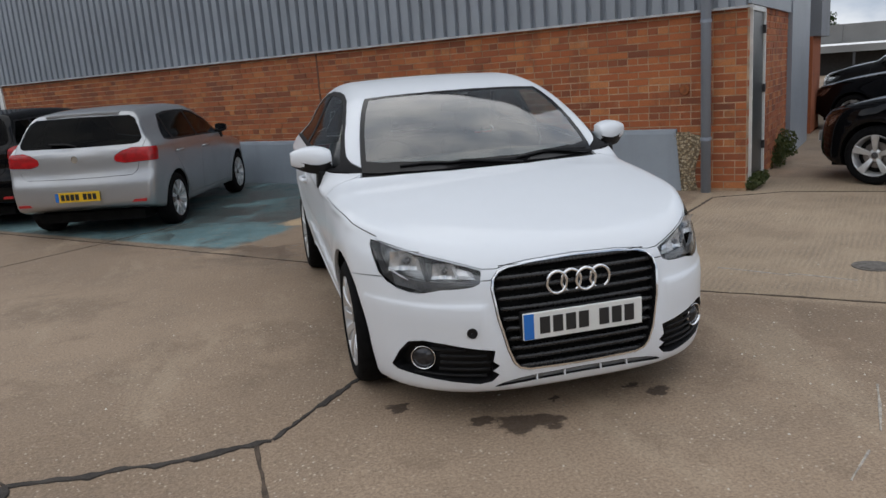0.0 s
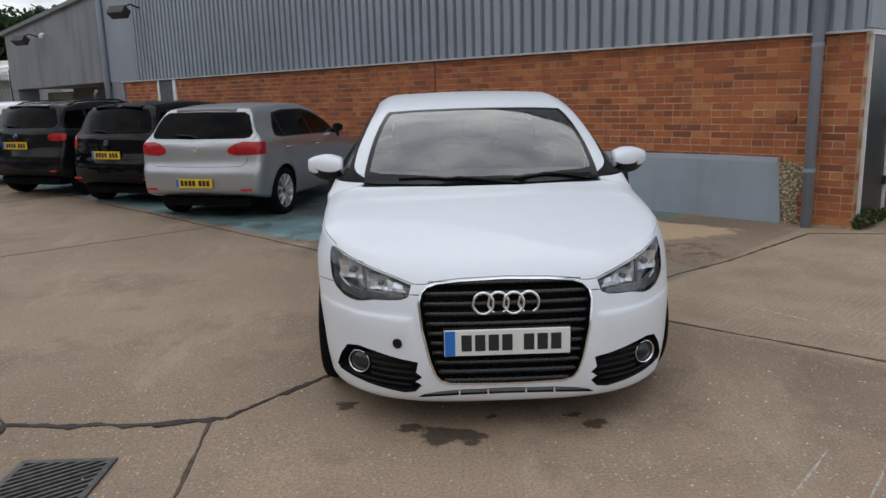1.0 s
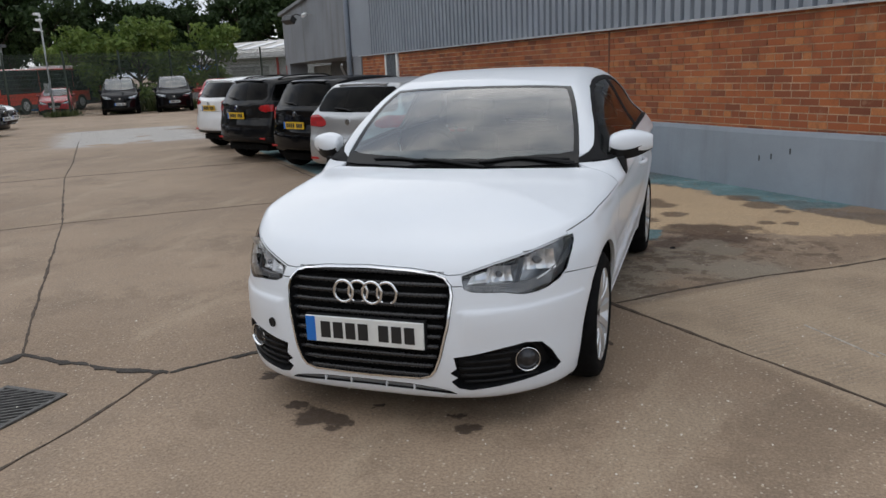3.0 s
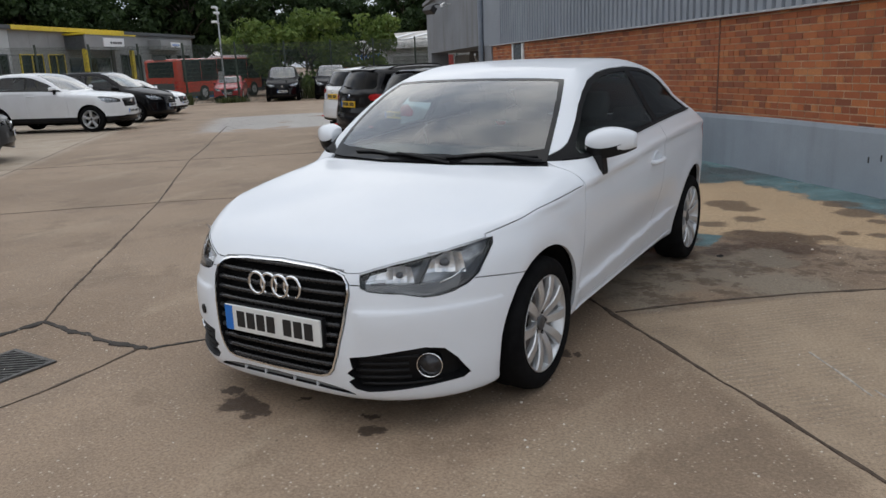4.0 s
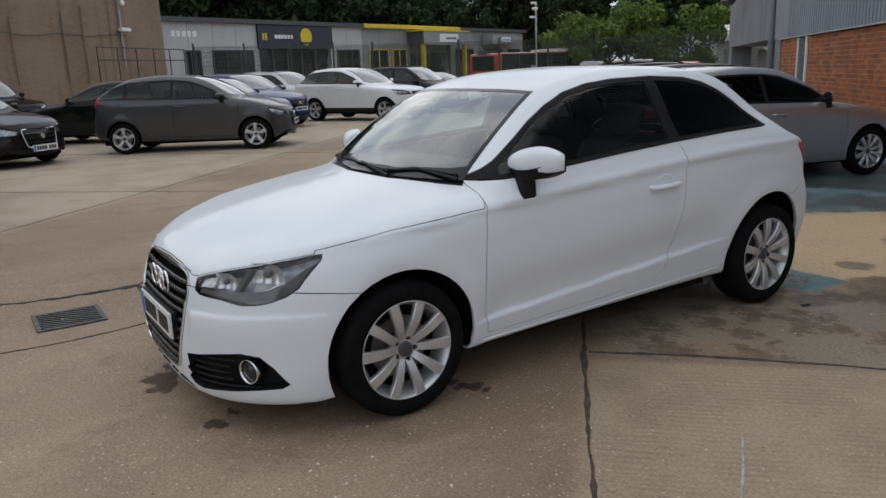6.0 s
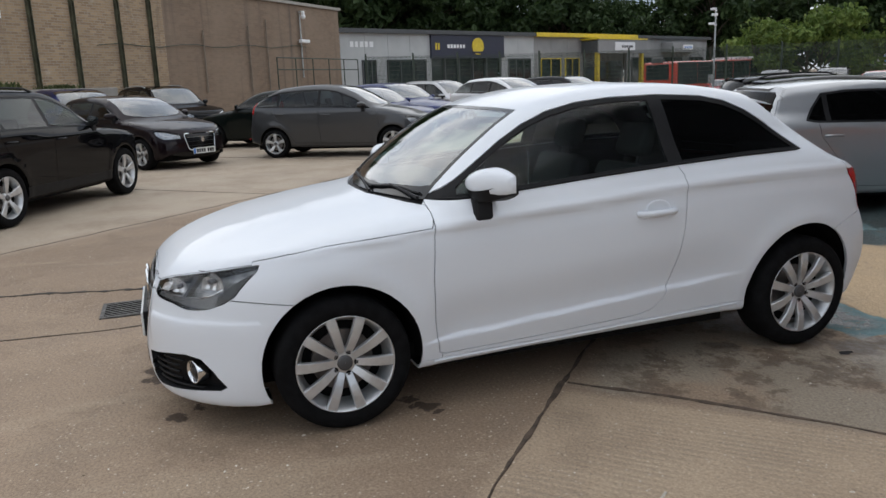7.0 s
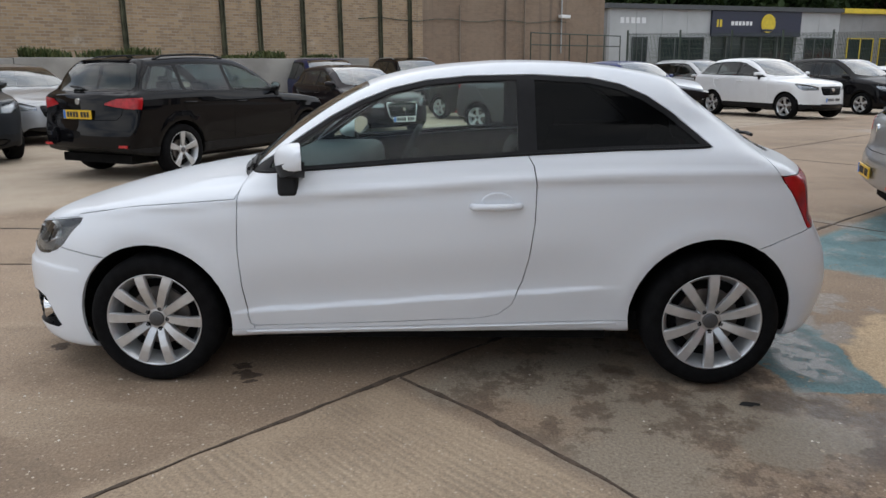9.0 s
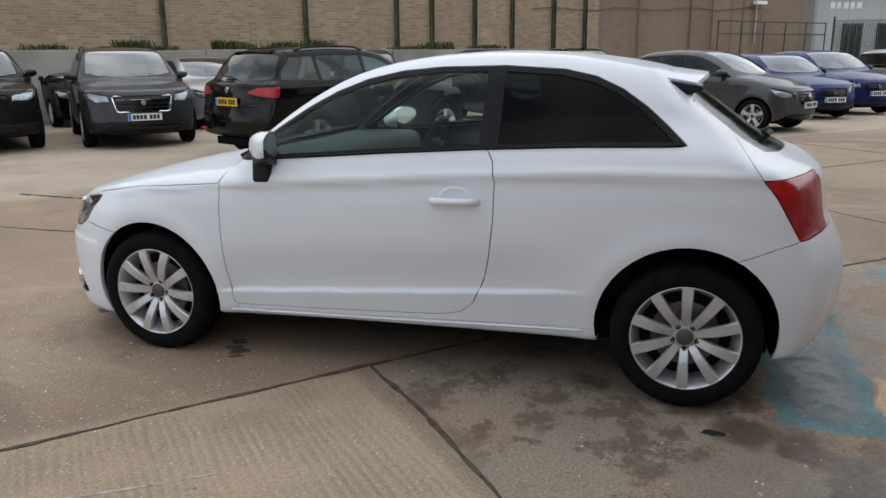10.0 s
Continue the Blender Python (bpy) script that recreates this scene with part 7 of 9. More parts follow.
    def put(key, nm, mt, both=True, gap=0.003, depth=0.014, sink=0.0, lab=""):
        if key not in reg:
            return None
        co, fs = panel_data(bm, reg[key], gap, depth, sink)
        a = panel_mesh(nm, co, fs, mt, car, lab, both)
        if not both:
            panel_mesh(nm, *mirrored(co, fs), mt, car, lab)
        return a
    put("shell", "body_shell", paint)
    put("bonnet", "bonnet", paint)
    put("gate", "tailgate", paint)
    put("door_a", "front_door", paint, False)
    put("door_b", "rear_door", paint, False)
    put("lower", "lower_cladding", TRIM, True, 0.0, 0.01)
    put("screen", "windscreen", SCREEN, True, 0, 0.0)
    put("win_a", "front_window", pane, False, 0, 0, 0.004)
    put("win_b", "rear_side_window", rear_pane, False, 0, 0, 0.004)
    put("win_c", "quarter_window", rear_pane, False, 0, 0, 0.004)
    put("trim", "window_trim", TRIM, False, 0, 0.01, 0.002)
    put("rear_glass", "rear_window", rear_pane, True, 0, 0, 0.003)
    put("lamp", "headlamp", LENS, False, 0.002, 0.0, 0.0)
    put("tail", "tail_lamp", REDLENS, False, 0.002, 0.02, -0.003)
    put("grille", "grille", GLOSSB, True, 0.0, 0.0, 0.02)
    if "lamp" in reg:
        co, fs = panel_data(bm, reg["lamp"], 0, 0, 0.045)
        lh = simple("lamp_bowl", (0.42, 0.43, 0.44), 0.25, metal=0.8, var=0.4, scale=14)
        panel_mesh("lamp_housing", co, fs, lh, car)
        panel_mesh("lamp_housing", *mirrored(co, fs), lh, car)
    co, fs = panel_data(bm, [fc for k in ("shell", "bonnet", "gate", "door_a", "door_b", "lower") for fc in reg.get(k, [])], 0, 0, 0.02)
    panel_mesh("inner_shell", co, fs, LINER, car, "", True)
    bm.free()
    arch_liner(car, sp)
    boxed("floor_pan", LINER, car, (-half + 0.26, half - 0.26, -fo + 0.30, re - 0.25, sp["clear"] - 0.02, sp["clear"] + 0.09))
    r = sp["wheel"]
    for y in (0.0, wb):
        for sd in (1, -1):
            build_wheel(car, y, half - 0.125, r, r, r * 0.70, 0.205, 5 if five else 10, sd, False, "five" if five else "ten")
    for sd in (1, -1):
        mirror_pod(car, sd, surf_x(f, cowl + 0.30, wz(cowl) + 0.09) + 0.01, cowl + 0.30, wz(cowl) + 0.155, paint, 0.95)
        handle_bar(car, sd, f, yb - 0.16, wz(yb) - 0.07, paint)
        handle_bar(car, sd, f, yc - 0.05, wz(yc) - 0.06, paint)
    # grille bars, badge, plates
    for k in range(3):
        z = g0 + (g1 - g0) * (0.25 + 0.25 * k)
        b3 = bmesh.new()
        tube(b3, [(x, surf_y(f, abs(x), z, -fo - 0.4, 0.3) + 0.006, z) for x in np.linspace(-grille_w + 0.06, grille_w - 0.06, 9)], 0.008, 5)
        part("grille_bar", b3, CHROME if chrome_frame and k == 2 else TRIM, car)
    if chrome_frame:
        b3 = bmesh.new()
        ol = [p for p in grille if p[0] > 0]
        ol = ol + [(-x, z) for x, z in ol[::-1]]
        tube(b3, [(x, surf_y(f, abs(x), z, -fo - 0.4, 0.3) - 0.004, z) for x, z in ol], 0.011, 6, True)
        part("grille_frame", b3, CHROME, car)
    if badge:
        for y_out, y_in, z, sg in ((-fo - 0.4, 0.3, (g0 + g1) / 2 + 0.02, -1), (re + 0.4, wb, gz - 0.12, 1)):
            b3 = bmesh.new()
            y = surf_y(f, 0.0, z, y_out, y_in)
            cyl_into(b3, (0, y - sg * 0.02, z), (0, y + sg * 0.012, z), 0.045, 0.040, seg=18)
            part("badge", b3, CHROME, car)
    if front_plate:
        z = min(g0 - 0.02, 0.52)
        y = surf_y(f, 0.0, z, -fo - 0.4, 0.3)
        plate_bars(car, Matrix.Translation((0, y - 0.015, z)), 0.52, 0.111, PLATE_W, detail=False)
    if rear_plate:
        z = t0 - 0.06 if t0 > 0.75 else 0.56
        z = sp.get("rear_plate_z", z)
        y = surf_y(f, 0.26, z, re + 0.4, wb)
        plate_bars(car, Matrix.Translation((0, y + 0.03, z)) @ Matrix.Rotation(math.pi, 4, "Z"), 0.52, 0.111, PLATE_Y, detail=False)
        b3 = bmesh.new()
        y2 = surf_y(f, 0.0, gz + 0.03, re + 0.4, wb)
        tube(b3, [(0.0, y2 + 0.01, gz + 0.02), (0.1, y2 + 0.015, gz + 0.05), (0.32, y2 - 0.01, gz + 0.06)], 0.012, 5)
        part("rear_wiper", b3, TRIM, car)
        b3 = bmesh.new()
        yv = surf_y(f, 0.0, sp["clear"] + 0.17, re + 0.4, wb)
        for sx in (-1, 1):
            xx = half - 0.25
            yy = surf_y(f, xx, sp["clear"] + 0.22, re + 0.4, wb)
            bq = bmesh.new()
            box_into(bq, sx * xx - 0.11, sx * xx + 0.11, yy - 0.01, yy + 0.008, sp["clear"] + 0.205, sp["clear"] + 0.235)
            part("reflector", bq, RED_PLASTIC, car)
        b3.free()
    # roof lip over the rear glass
    b3 = bmesh.new()
    rows = []
    for x in np.linspace(-0.43, 0.43, 9):
        yb0 = rr - 0.02 - 0.1 * x * x
        zt = surf_z(f, abs(x), yb0) + 0.003
        rows.append([b3.verts.new(v) for v in ((x, yb0, zt), (x, yb0 + 0.10, zt - 0.018), (x, yb0 + 0.10, zt - 0.036), (x, yb0 + 0.02, zt - 0.05))])
    for a, b in zip(rows, rows[1:]):
        for k in range(4):
            b3.faces.new((a[k], a[(k + 1) % 4], b[(k + 1) % 4], b[k]))
    b3.faces.new(rows[0])
    b3.faces.new(rows[-1][::-1])
    part("roof_spoiler", b3, paint, car)
    if rails:
        for sd in (1, -1):
            b3 = bmesh.new()
            pts = []
            for t in np.linspace(0, 1, 9):
                y = rf + 0.25 + (rr - rf - 0.45) * t
                x = half * 0.66
                pts.append((sd * x, y, surf_z(f, x, y) + (0.035 if 0 < t < 1 else 0.0)))
            tube(b3, pts, 0.014, 6)
            part("roof_rail", b3, rails if rails is not True else TRIM, car)
    if inside_seen:
        interior(car, sp)
    return car


def car_at(x, y, heading):
    return pose(x, y, ground_z(x, y), 0, 0, math.degrees(math.atan2(math.cos(radians(heading)), -math.sin(radians(heading)))))


SILVER = car_paint("silver_paint", (0.41, 0.42, 0.435), 0.75, 0.35, 0.12)
BLACKP = car_paint("black_paint", (0.003, 0.003, 0.004), 0.0, 0.3, 0.04)
CHARCOAL = car_paint("charcoal_paint", (0.008, 0.0085, 0.010), 0.2, 0.35, 0.10)
WHITE2 = car_paint("white_paint", (0.74, 0.75, 0.76), 0.0, 0.4, 0.10)
GREYM = car_paint("grey_paint", (0.080, 0.082, 0.086), 0.7, 0.35, 0.12)
PLUM = car_paint("plum_paint", (0.010, 0.006, 0.008), 0.4, 0.3, 0.08)
BLUEP = car_paint("blue_paint", (0.012, 0.022, 0.095), 0.5, 0.3, 0.08)
REDP = car_paint("red_paint", (0.42, 0.02, 0.03), 0.1, 0.35, 0.1)
SLATE = car_paint("slate_paint", (0.035, 0.038, 0.043), 0.6, 0.35, 0.12)
GREENB = car_paint("dark_green_paint", (0.006, 0.010, 0.009), 0.3, 0.35, 0.08)

#               L     W     H     wb     fo    h0    h1   cowl  rf    rr    gz    gy    wf    wr
S_FIVE = car_spec(4.20, 1.79, 1.48, 2.575, 0.84, 0.73, 0.98, 0.42, 1.28, 2.90, 1.04, 3.23, 0.88, 0.95, 0.19, 0.06, 0.315, rear_bow=0.17, tail_in=0.93, k_top=0.09)
S_FIVE["rear_plate_z"] = 0.50
S_ROUND = car_spec(3.94, 1.73, 1.52, 2.466, 0.80, 0.78, 1.02, 0.36, 1.10, 2.72, 1.06, 3.02, 0.88, 0.96, 0.19, 0.08, 0.305)
S_CROSS = car_spec(4.16, 1.76, 1.52, 2.595, 0.84, 0.84, 1.04, 0.44, 1.22, 2.90, 1.10, 3.20, 0.93, 0.98, 0.22, 0.08, 0.325)
S_SUV = car_spec(4.52, 1.84, 1.68, 2.69, 0.90, 0.88, 1.10, 0.42, 1.25, 3.05, 1.20, 3.42, 0.98, 1.08, 0.24, 0.08, 0.345)
S_SOFT = car_spec(4.52, 1.84, 1.62, 2.69, 0.76, 0.90, 1.10, 0.62, 1.56, 2.90, 1.17, 3.54, 0.98, 1.08, 0.24, 0.08, 0.345)
S_LOW = car_spec(4.38, 1.80, 1.54, 2.65, 0.82, 0.80, 1.06, 0.34, 1.18, 2.70, 1.10, 3.30, 0.92, 1.00, 0.20, 0.085, 0.32)
S_X = car_spec(4.44, 1.82, 1.58, 2.67, 0.85, 0.86, 1.07, 0.46, 1.32, 3.02, 1.12, 3.40, 0.95, 1.02, 0.23, 0.07, 0.345, bow=0.38, rear_bow=0.22, tail_in=0.92)
S_WIDE = car_spec(4.54, 1.84, 1.66, 2.70, 0.93, 0.90, 1.12, 0.42, 1.28, 3.05, 1.18, 3.42, 0.98, 1.06, 0.24, 0.07, 0.35, bow=0.36)
S_TALL = car_spec(4.02, 1.70, 1.51, 2.60, 0.70, 0.78, 1.04, 0.30, 1.14, 2.50, 1.08, 3.22, 0.90, 0.98, 0.19, 0.075, 0.305)
S_HATCH = car_spec(4.00, 1.75, 1.44, 2.52, 0.82, 0.72, 0.98, 0.44, 1.28, 2.68, 1.02, 3.02, 0.86, 0.93, 0.18, 0.08, 0.305)
S_MPV = car_spec(4.40, 1.82, 1.65, 2.70, 0.88, 0.84, 1.10, 0.22, 1.10, 3.05, 1.14, 3.40, 0.93, 1.02, 0.20, 0.085, 0.32)
S_VAN = car_spec(4.40, 1.82, 1.80, 2.75, 0.88, 0.90, 1.16, 0.20, 1.05, 3.20, 1.20, 3.44, 0.98, 1.06, 0.20, 0.095, 0.32)
S_BIG = car_spec(4.60, 1.92, 1.68, 2.66, 0.88, 0.95, 1.15, 0.46, 1.32, 3.15, 1.24, 3.58, 1.04, 1.12, 0.26, 0.085, 0.37, bow=0.30)

CARS = [
    ("silver_hatchback", "silver five-door hatchback with red tail lamps parked nose to the wall", S_FIVE, (-2.31, 7.80, 75), SILVER, dict(scale=0.90, tail_z=(0.83, 1.01), tail_poly=[(0.80, 1.005), (0.64, 1.012), (0.54, 0.985), (0.455, 0.935), (0.44, 0.895), (0.46, 0.865), (0.56, 0.842), (0.80, 0.850)], dlo_end=2.72, glass_w=1.04, five=False, pane=PRIVACY)),
    ("black_hatchback", "black rounded hatchback parked nose to the brick wall", S_ROUND, (-3.70, 8.92, 69), BLACKP, dict(scale=0.90, tail_w=0.68, tail_z=(0.82, 1.06), pane=PRIVACY)),
    ("charcoal_crossover", "charcoal crossover with black side cladding and roof rails", S_CROSS, (-5.36, 10.20, 68), CHARCOAL, dict(scale=0.92, tail_w=0.58, tail_z=(0.90, 1.03), rails=True, lower=0.22, pane=PRIVACY)),
    ("white_crossover", "white hatchback with a black rear bumper parked in the row", S_CROSS, (-7.19, 11.90, 67), WHITE2, dict(scale=0.92, tail_w=0.42, tail_z=(0.95, 1.06), lower=0.18, pane=PRIVACY)),
    ("white_suv", "white compact sport utility car with dark lower sills", S_SOFT, (-17.44, 10.02, 27), WHITE2, dict(lower=0.16, tail_z=(1.0, 1.2), tail_w=0.55)),
    ("black_people_carrier", "black people carrier standing beside the white car", S_MPV, (-19.9, 13.1, 27), BLACKP, {}),
    ("white_hatchback", "white hatchback at the end of the row", S_HATCH, (-23.6, 16.6, 27), WHITE2, {}),
    ("grey_people_carrier", "metallic grey compact people carrier with red tail lamps", S_TALL, (-12.18, 3.84, 60), GREYM, dict(tail_w=0.60, tail_z=(0.92, 1.18))),
    ("black_suv", "glossy black sport utility car with grey lower bumper", S_X, (-8.72, -2.28, 156), BLACKP, dict(lower=0.17, tail_z=(0.90, 1.05), tail_poly=[(0.80, 1.045), (0.60, 1.035), (0.45, 0.985), (0.43, 0.960), (0.60, 0.930), (0.80, 0.905)], rails=True, pane=CLEAR, rear_pane=DIM)),
    ("plum_hatchback", "very dark plum hatchback with a chrome-framed grille", S_HATCH, (-12.5, -0.80, 38), PLUM, dict(chrome_frame=True, grille_w=0.36, grille_z=(0.36, 0.68))),
    ("dark_hatchback", "dark green-black hatchback among the parked row", S_HATCH, (-17.6, 0.6, 232), GREENB, {}),
    ("blue_hatchback", "deep blue hatchback parked in the row", S_HATCH, (-15.6, 4.9, 30), BLUEP, {}),
    ("blue_hatchback", "deep blue people carrier parked in the row", S_LOW, (-17.6, 6.15, 30), BLUEP, {}),
    ("silver_suv", "silver estate car standing behind the blue cars", S_MPV, (-23.6, 9.6, 27), SILVER, dict(rails=PALE_METAL)),
    ("slate_suv", "slate grey sport utility car with a wide dark grille", S_WIDE, (-7.25, -6.72, 47), SLATE, dict(lower=0.2, grille_w=0.46, grille_z=(0.60, 0.86), chrome_frame=True, rails=True)),
    ("navy_suv", "dark boxy sport utility car parked beside the slate one", S_BIG, (-5.72, -8.62, 52), CHARCOAL, dict(lower=0.2, grille_w=0.44)),
    ("small_black_car", "small black hatchback behind the front row", S_ROUND, (-10.4, -10.6, 54), BLACKP, {}),
    ("pale_silver_car", "pale silver hatchback behind the black car", S_TALL, (-10.6, -7.2, 54), SILVER, {}),
    ("blue_estate", "blue hatchback in the back row", S_MPV, (-17.0, -2.6, 30), BLUEP, {}),
    ("grey_estate", "grey car with roof rails in the back row", S_SUV, (-15.0, -5.6, 32), SLATE, dict(rails=PALE_METAL)),
    ("black_estate", "black car with pale roof rails in the back row", S_SUV, (-20.2, -0.4, 30), BLACKP, dict(rails=PALE_METAL)),
    ("black_van", "black passenger van facing the yard by the fence", S_VAN, (-27.4, 26.9, -48), BLACKP, {}),
    ("black_van", "black passenger van parked by the fence", S_VAN, (-25.5, 28.6, -50), BLACKP, {}),
    ("red_hatchback", "red hatchback beyond the vans", S_ROUND, (-21.8, 27.2, -60), REDP, {}),
    ("red_hatchback", "red car behind the fence weeds", S_HATCH, (-34.0, 29.0, -48), REDP, {}),
    ("black_coupe", "glossy black hatchback standing beside the warehouse corner", S_HATCH, (5.66, 3.42, 116), BLACKP, dict(pane=PRIVACY)),
    ("black_saloon", "black car behind the first one", S_HATCH, (9.4, 8.2, 125), BLACKP, {}),
    ("grey_saloon", "dark grey car at the back of the side yard", S_MPV, (11.6, 10.6, 125), SLATE, {}),
    ("dark_red_tail_car", "black car showing a red tail lamp", S_HATCH, (10.2, 12.6, -55), BLACKP, {}),
]
for nm, lab, sp_, (cx, cy, hd), pt, opt in CARS:
    far = math.hypot(cx, cy) > 14
    size = opt.pop("scale", 1.0)
    build_car(nm, lab, sp_, car_at(cx, cy, hd) @ Matrix.Scale(size, 4), pt, inside_seen=not far, **opt)

# ---- far side of the yard: buildings, fence, bus, trees ----
BROWN_RENDER = simple("brown_render", (0.20, 0.165, 0.13), 0.9, var=0.18, scale=1.2, bumpy=0.3)
RETAIN = simple("old_concrete", (0.30, 0.285, 0.26), 0.9, var=0.2, scale=1.1, bumpy=0.4)
GREEN_STEEL = simple("dark_green_steel", (0.030, 0.045, 0.032), 0.6, var=0.3, scale=2.0)
GALV = simple("galvanised_steel", (0.42, 0.44, 0.45), 0.45, 0.6, var=0.15, scale=5.0)
WHITE_PANEL = simple("white_cladding", (0.40, 0.415, 0.42), 0.55, var=0.07, scale=0.8)
GREY_PANEL = simple("grey_cladding_far", (0.235, 0.24, 0.24), 0.6, var=0.1, scale=0.8)
NAVY_SIGN = simple("navy_sign_board", (0.018, 0.022, 0.045), 0.4, var=0.1)
YELLOW = simple("yellow_paint", (0.62, 0.47, 0.03), 0.45, var=0.12)
DARK_EDGE = simple("dark_roof_edge", (0.06, 0.065, 0.07), 0.6, var=0.15)
SIGN_WHITE = simple("white_sign_board", (0.74, 0.75, 0.76), 0.4, var=0.04)
SIGN_BLUE = simple("blue_lettering", (0.05, 0.22, 0.62), 0.4, var=0.05)
DARK_GLAZE = simple("dark_glazing", (0.016, 0.024, 0.026), 0.08, var=0.3, scale=0.5)
BUS_RED = simple("bus_red_paint", (0.52, 0.055, 0.03), 0.3, coat=0.6, var=0.1, scale=1.0)
TARP_BLUE = simple("blue_sheet", (0.03, 0.17, 0.45), 0.6, var=0.2)
ROOF_PALE = simple("weathered_pale_roof", (0.52, 0.50, 0.47), 0.8, var=0.15, scale=0.6)
BARK = simple("bark", (0.07, 0.055, 0.04), 0.95, var=0.3, scale=6.0, bumpy=0.6)


def beige_brick_mat():
    m, nt, b = mat_new("beige_stock_brick")
    co = nt.nodes.new("ShaderNodeTexCoord").outputs["Object"]
    sep = nt.nodes.new("ShaderNodeSeparateXYZ")
    nt.links.new(co, sep.inputs[0])
    cmb = nt.nodes.new("ShaderNodeCombineXYZ")
    nt.links.new(sep.outputs[0], cmb.inputs[0])
    nt.links.new(sep.outputs[2], cmb.inputs[1])
    br = node(nt, "ShaderNodeTexBrick", Scale=1.0)
    br.inputs["Brick Width"].default_value = 0.225
    br.inputs["Row Height"].default_value = 0.075
    br.inputs["Mortar Size"].default_value = 0.007
    br.inputs["Color1"].default_value = (0.40, 0.28, 0.165, 1)
    br.inputs["Color2"].default_value = (0.25, 0.17, 0.105, 1)
    br.inputs["Mortar"].default_value = (0.34, 0.30, 0.25, 1)
    nt.links.new(cmb.outputs[0], br.inputs["Vector"])
    blot = noise_node(nt, 0.7, 6, 0.65)
    streak = noise_node(nt, 1.0, 5, 0.6, stretch=(2.6, 1, 0.16))
    pale = noise_node(nt, 2.2, 5, 0.7)
    c = mix_col(nt, remap(nt, blot, 0.35, 0.7, 0.0, 0.5), br.outputs["Color"], (0.24, 0.18, 0.12))
    c = mix_col(nt, remap(nt, pale, 0.56, 0.75, 0.0, 0.55), c, (0.50, 0.45, 0.38))
    c = mix_col(nt, remap(nt, streak, 0.58, 0.75, 0.0, 0.6), c, (0.09, 0.075, 0.06))
    nt.links.new(c, b.inputs["Base Color"])
    b.inputs["Roughness"].default_value = 0.9
    bump(nt, b, br.outputs["Fac"], -0.5, 0.006)
    return m


def streaked_mat():
    m, nt, b = mat_new("streaked_brown_brickwork")
    co = nt.nodes.new("ShaderNodeTexCoord").outputs["Object"]
    sep = nt.nodes.new("ShaderNodeSeparateXYZ")
    nt.links.new(co, sep.inputs[0])
    cmb = nt.nodes.new("ShaderNodeCombineXYZ")
    nt.links.new(sep.outputs[0], cmb.inputs[0])
    nt.links.new(sep.outputs[2], cmb.inputs[1])
    br = node(nt, "ShaderNodeTexBrick", Scale=1.0)
    br.inputs["Brick Width"].default_value = 0.225
    br.inputs["Row Height"].default_value = 0.075
    br.inputs["Mortar Size"].default_value = 0.005
    br.inputs["Color1"].default_value = (0.215, 0.150, 0.105, 1)
    br.inputs["Color2"].default_value = (0.165, 0.118, 0.084, 1)
    br.inputs["Mortar"].default_value = (0.20, 0.155, 0.115, 1)
    nt.links.new(cmb.outputs[0], br.inputs["Vector"])
    blot = noise_node(nt, 0.5, 6, 0.65)
    streak = noise_node(nt, 0.9, 5, 0.65, stretch=(3.0, 1, 0.09))
    c = mix_col(nt, remap(nt, blot, 0.35, 0.7, 0.0, 0.6), br.outputs["Color"], (0.25, 0.19, 0.14))
    c = mix_col(nt, remap(nt, streak, 0.52, 0.72, 0.0, 0.75), c, (0.10, 0.08, 0.065))
    nt.links.new(c, b.inputs["Base Color"])
    b.inputs["Roughness"].default_value = 0.9
    return m


def leaf_mat(name, dark, lite):
    m, nt, b = mat_new(name)
    geo = nt.nodes.new("ShaderNodeNewGeometry")
    big = noise_node(nt, 0.5, 3)
    c = mix_col(nt, geo.outputs["Random Per Island"], dark, lite)
    c = mix_col(nt, remap(nt, big, 0.35, 0.7, 0.0, 0.5), c, tuple(v * 0.6 for v in dark))
    nt.links.new(c, b.inputs["Base Color"])
    b.inputs["Roughness"].default_value = 0.6
    b.inputs["Specular IOR Level"].default_value = 0.25
    tr = nt.nodes.new("ShaderNodeBsdfTranslucent")
    nt.links.new(c, tr.inputs[0])
    mx = nt.nodes.new("ShaderNodeMixShader")
    mx.inputs[0].default_value = 0.25
    nt.links.new(b.outputs[0], mx.inputs[1])
    nt.links.new(tr.outputs[0], mx.inputs[2])
    nt.links.new(mx.outputs[0], nt.nodes["Material Output"].inputs[0])
    return m


PILLAR = simple("pillar_green", (0.075, 0.075, 0.045), 0.8, var=0.4, scale=3.0)
BEIGE_BRICK = beige_brick_mat()
STREAKED = streaked_mat()
LEAF_DARK = leaf_mat("dark_foliage", (0.018, 0.038, 0.012), (0.055, 0.09, 0.028))
LEAF_LIGHT = leaf_mat("light_foliage", (0.075, 0.13, 0.025), (0.19, 0.25, 0.06))
LEAF_WEED = leaf_mat("weeds", (0.04, 0.065, 0.02), (0.14, 0.15, 0.06))


def facade_matrix(p, q, z=0.0):
    """Local x along the facade, y into the building, z up."""
    d = (Vector((*q, 0)) - Vector((*p, 0))).normalized()
    m = Matrix(((d.x, -d.y, 0, p[0]), (d.y, d.x, 0, p[1]), (0, 0, 1, z), (0, 0, 0, 1)))
    return m


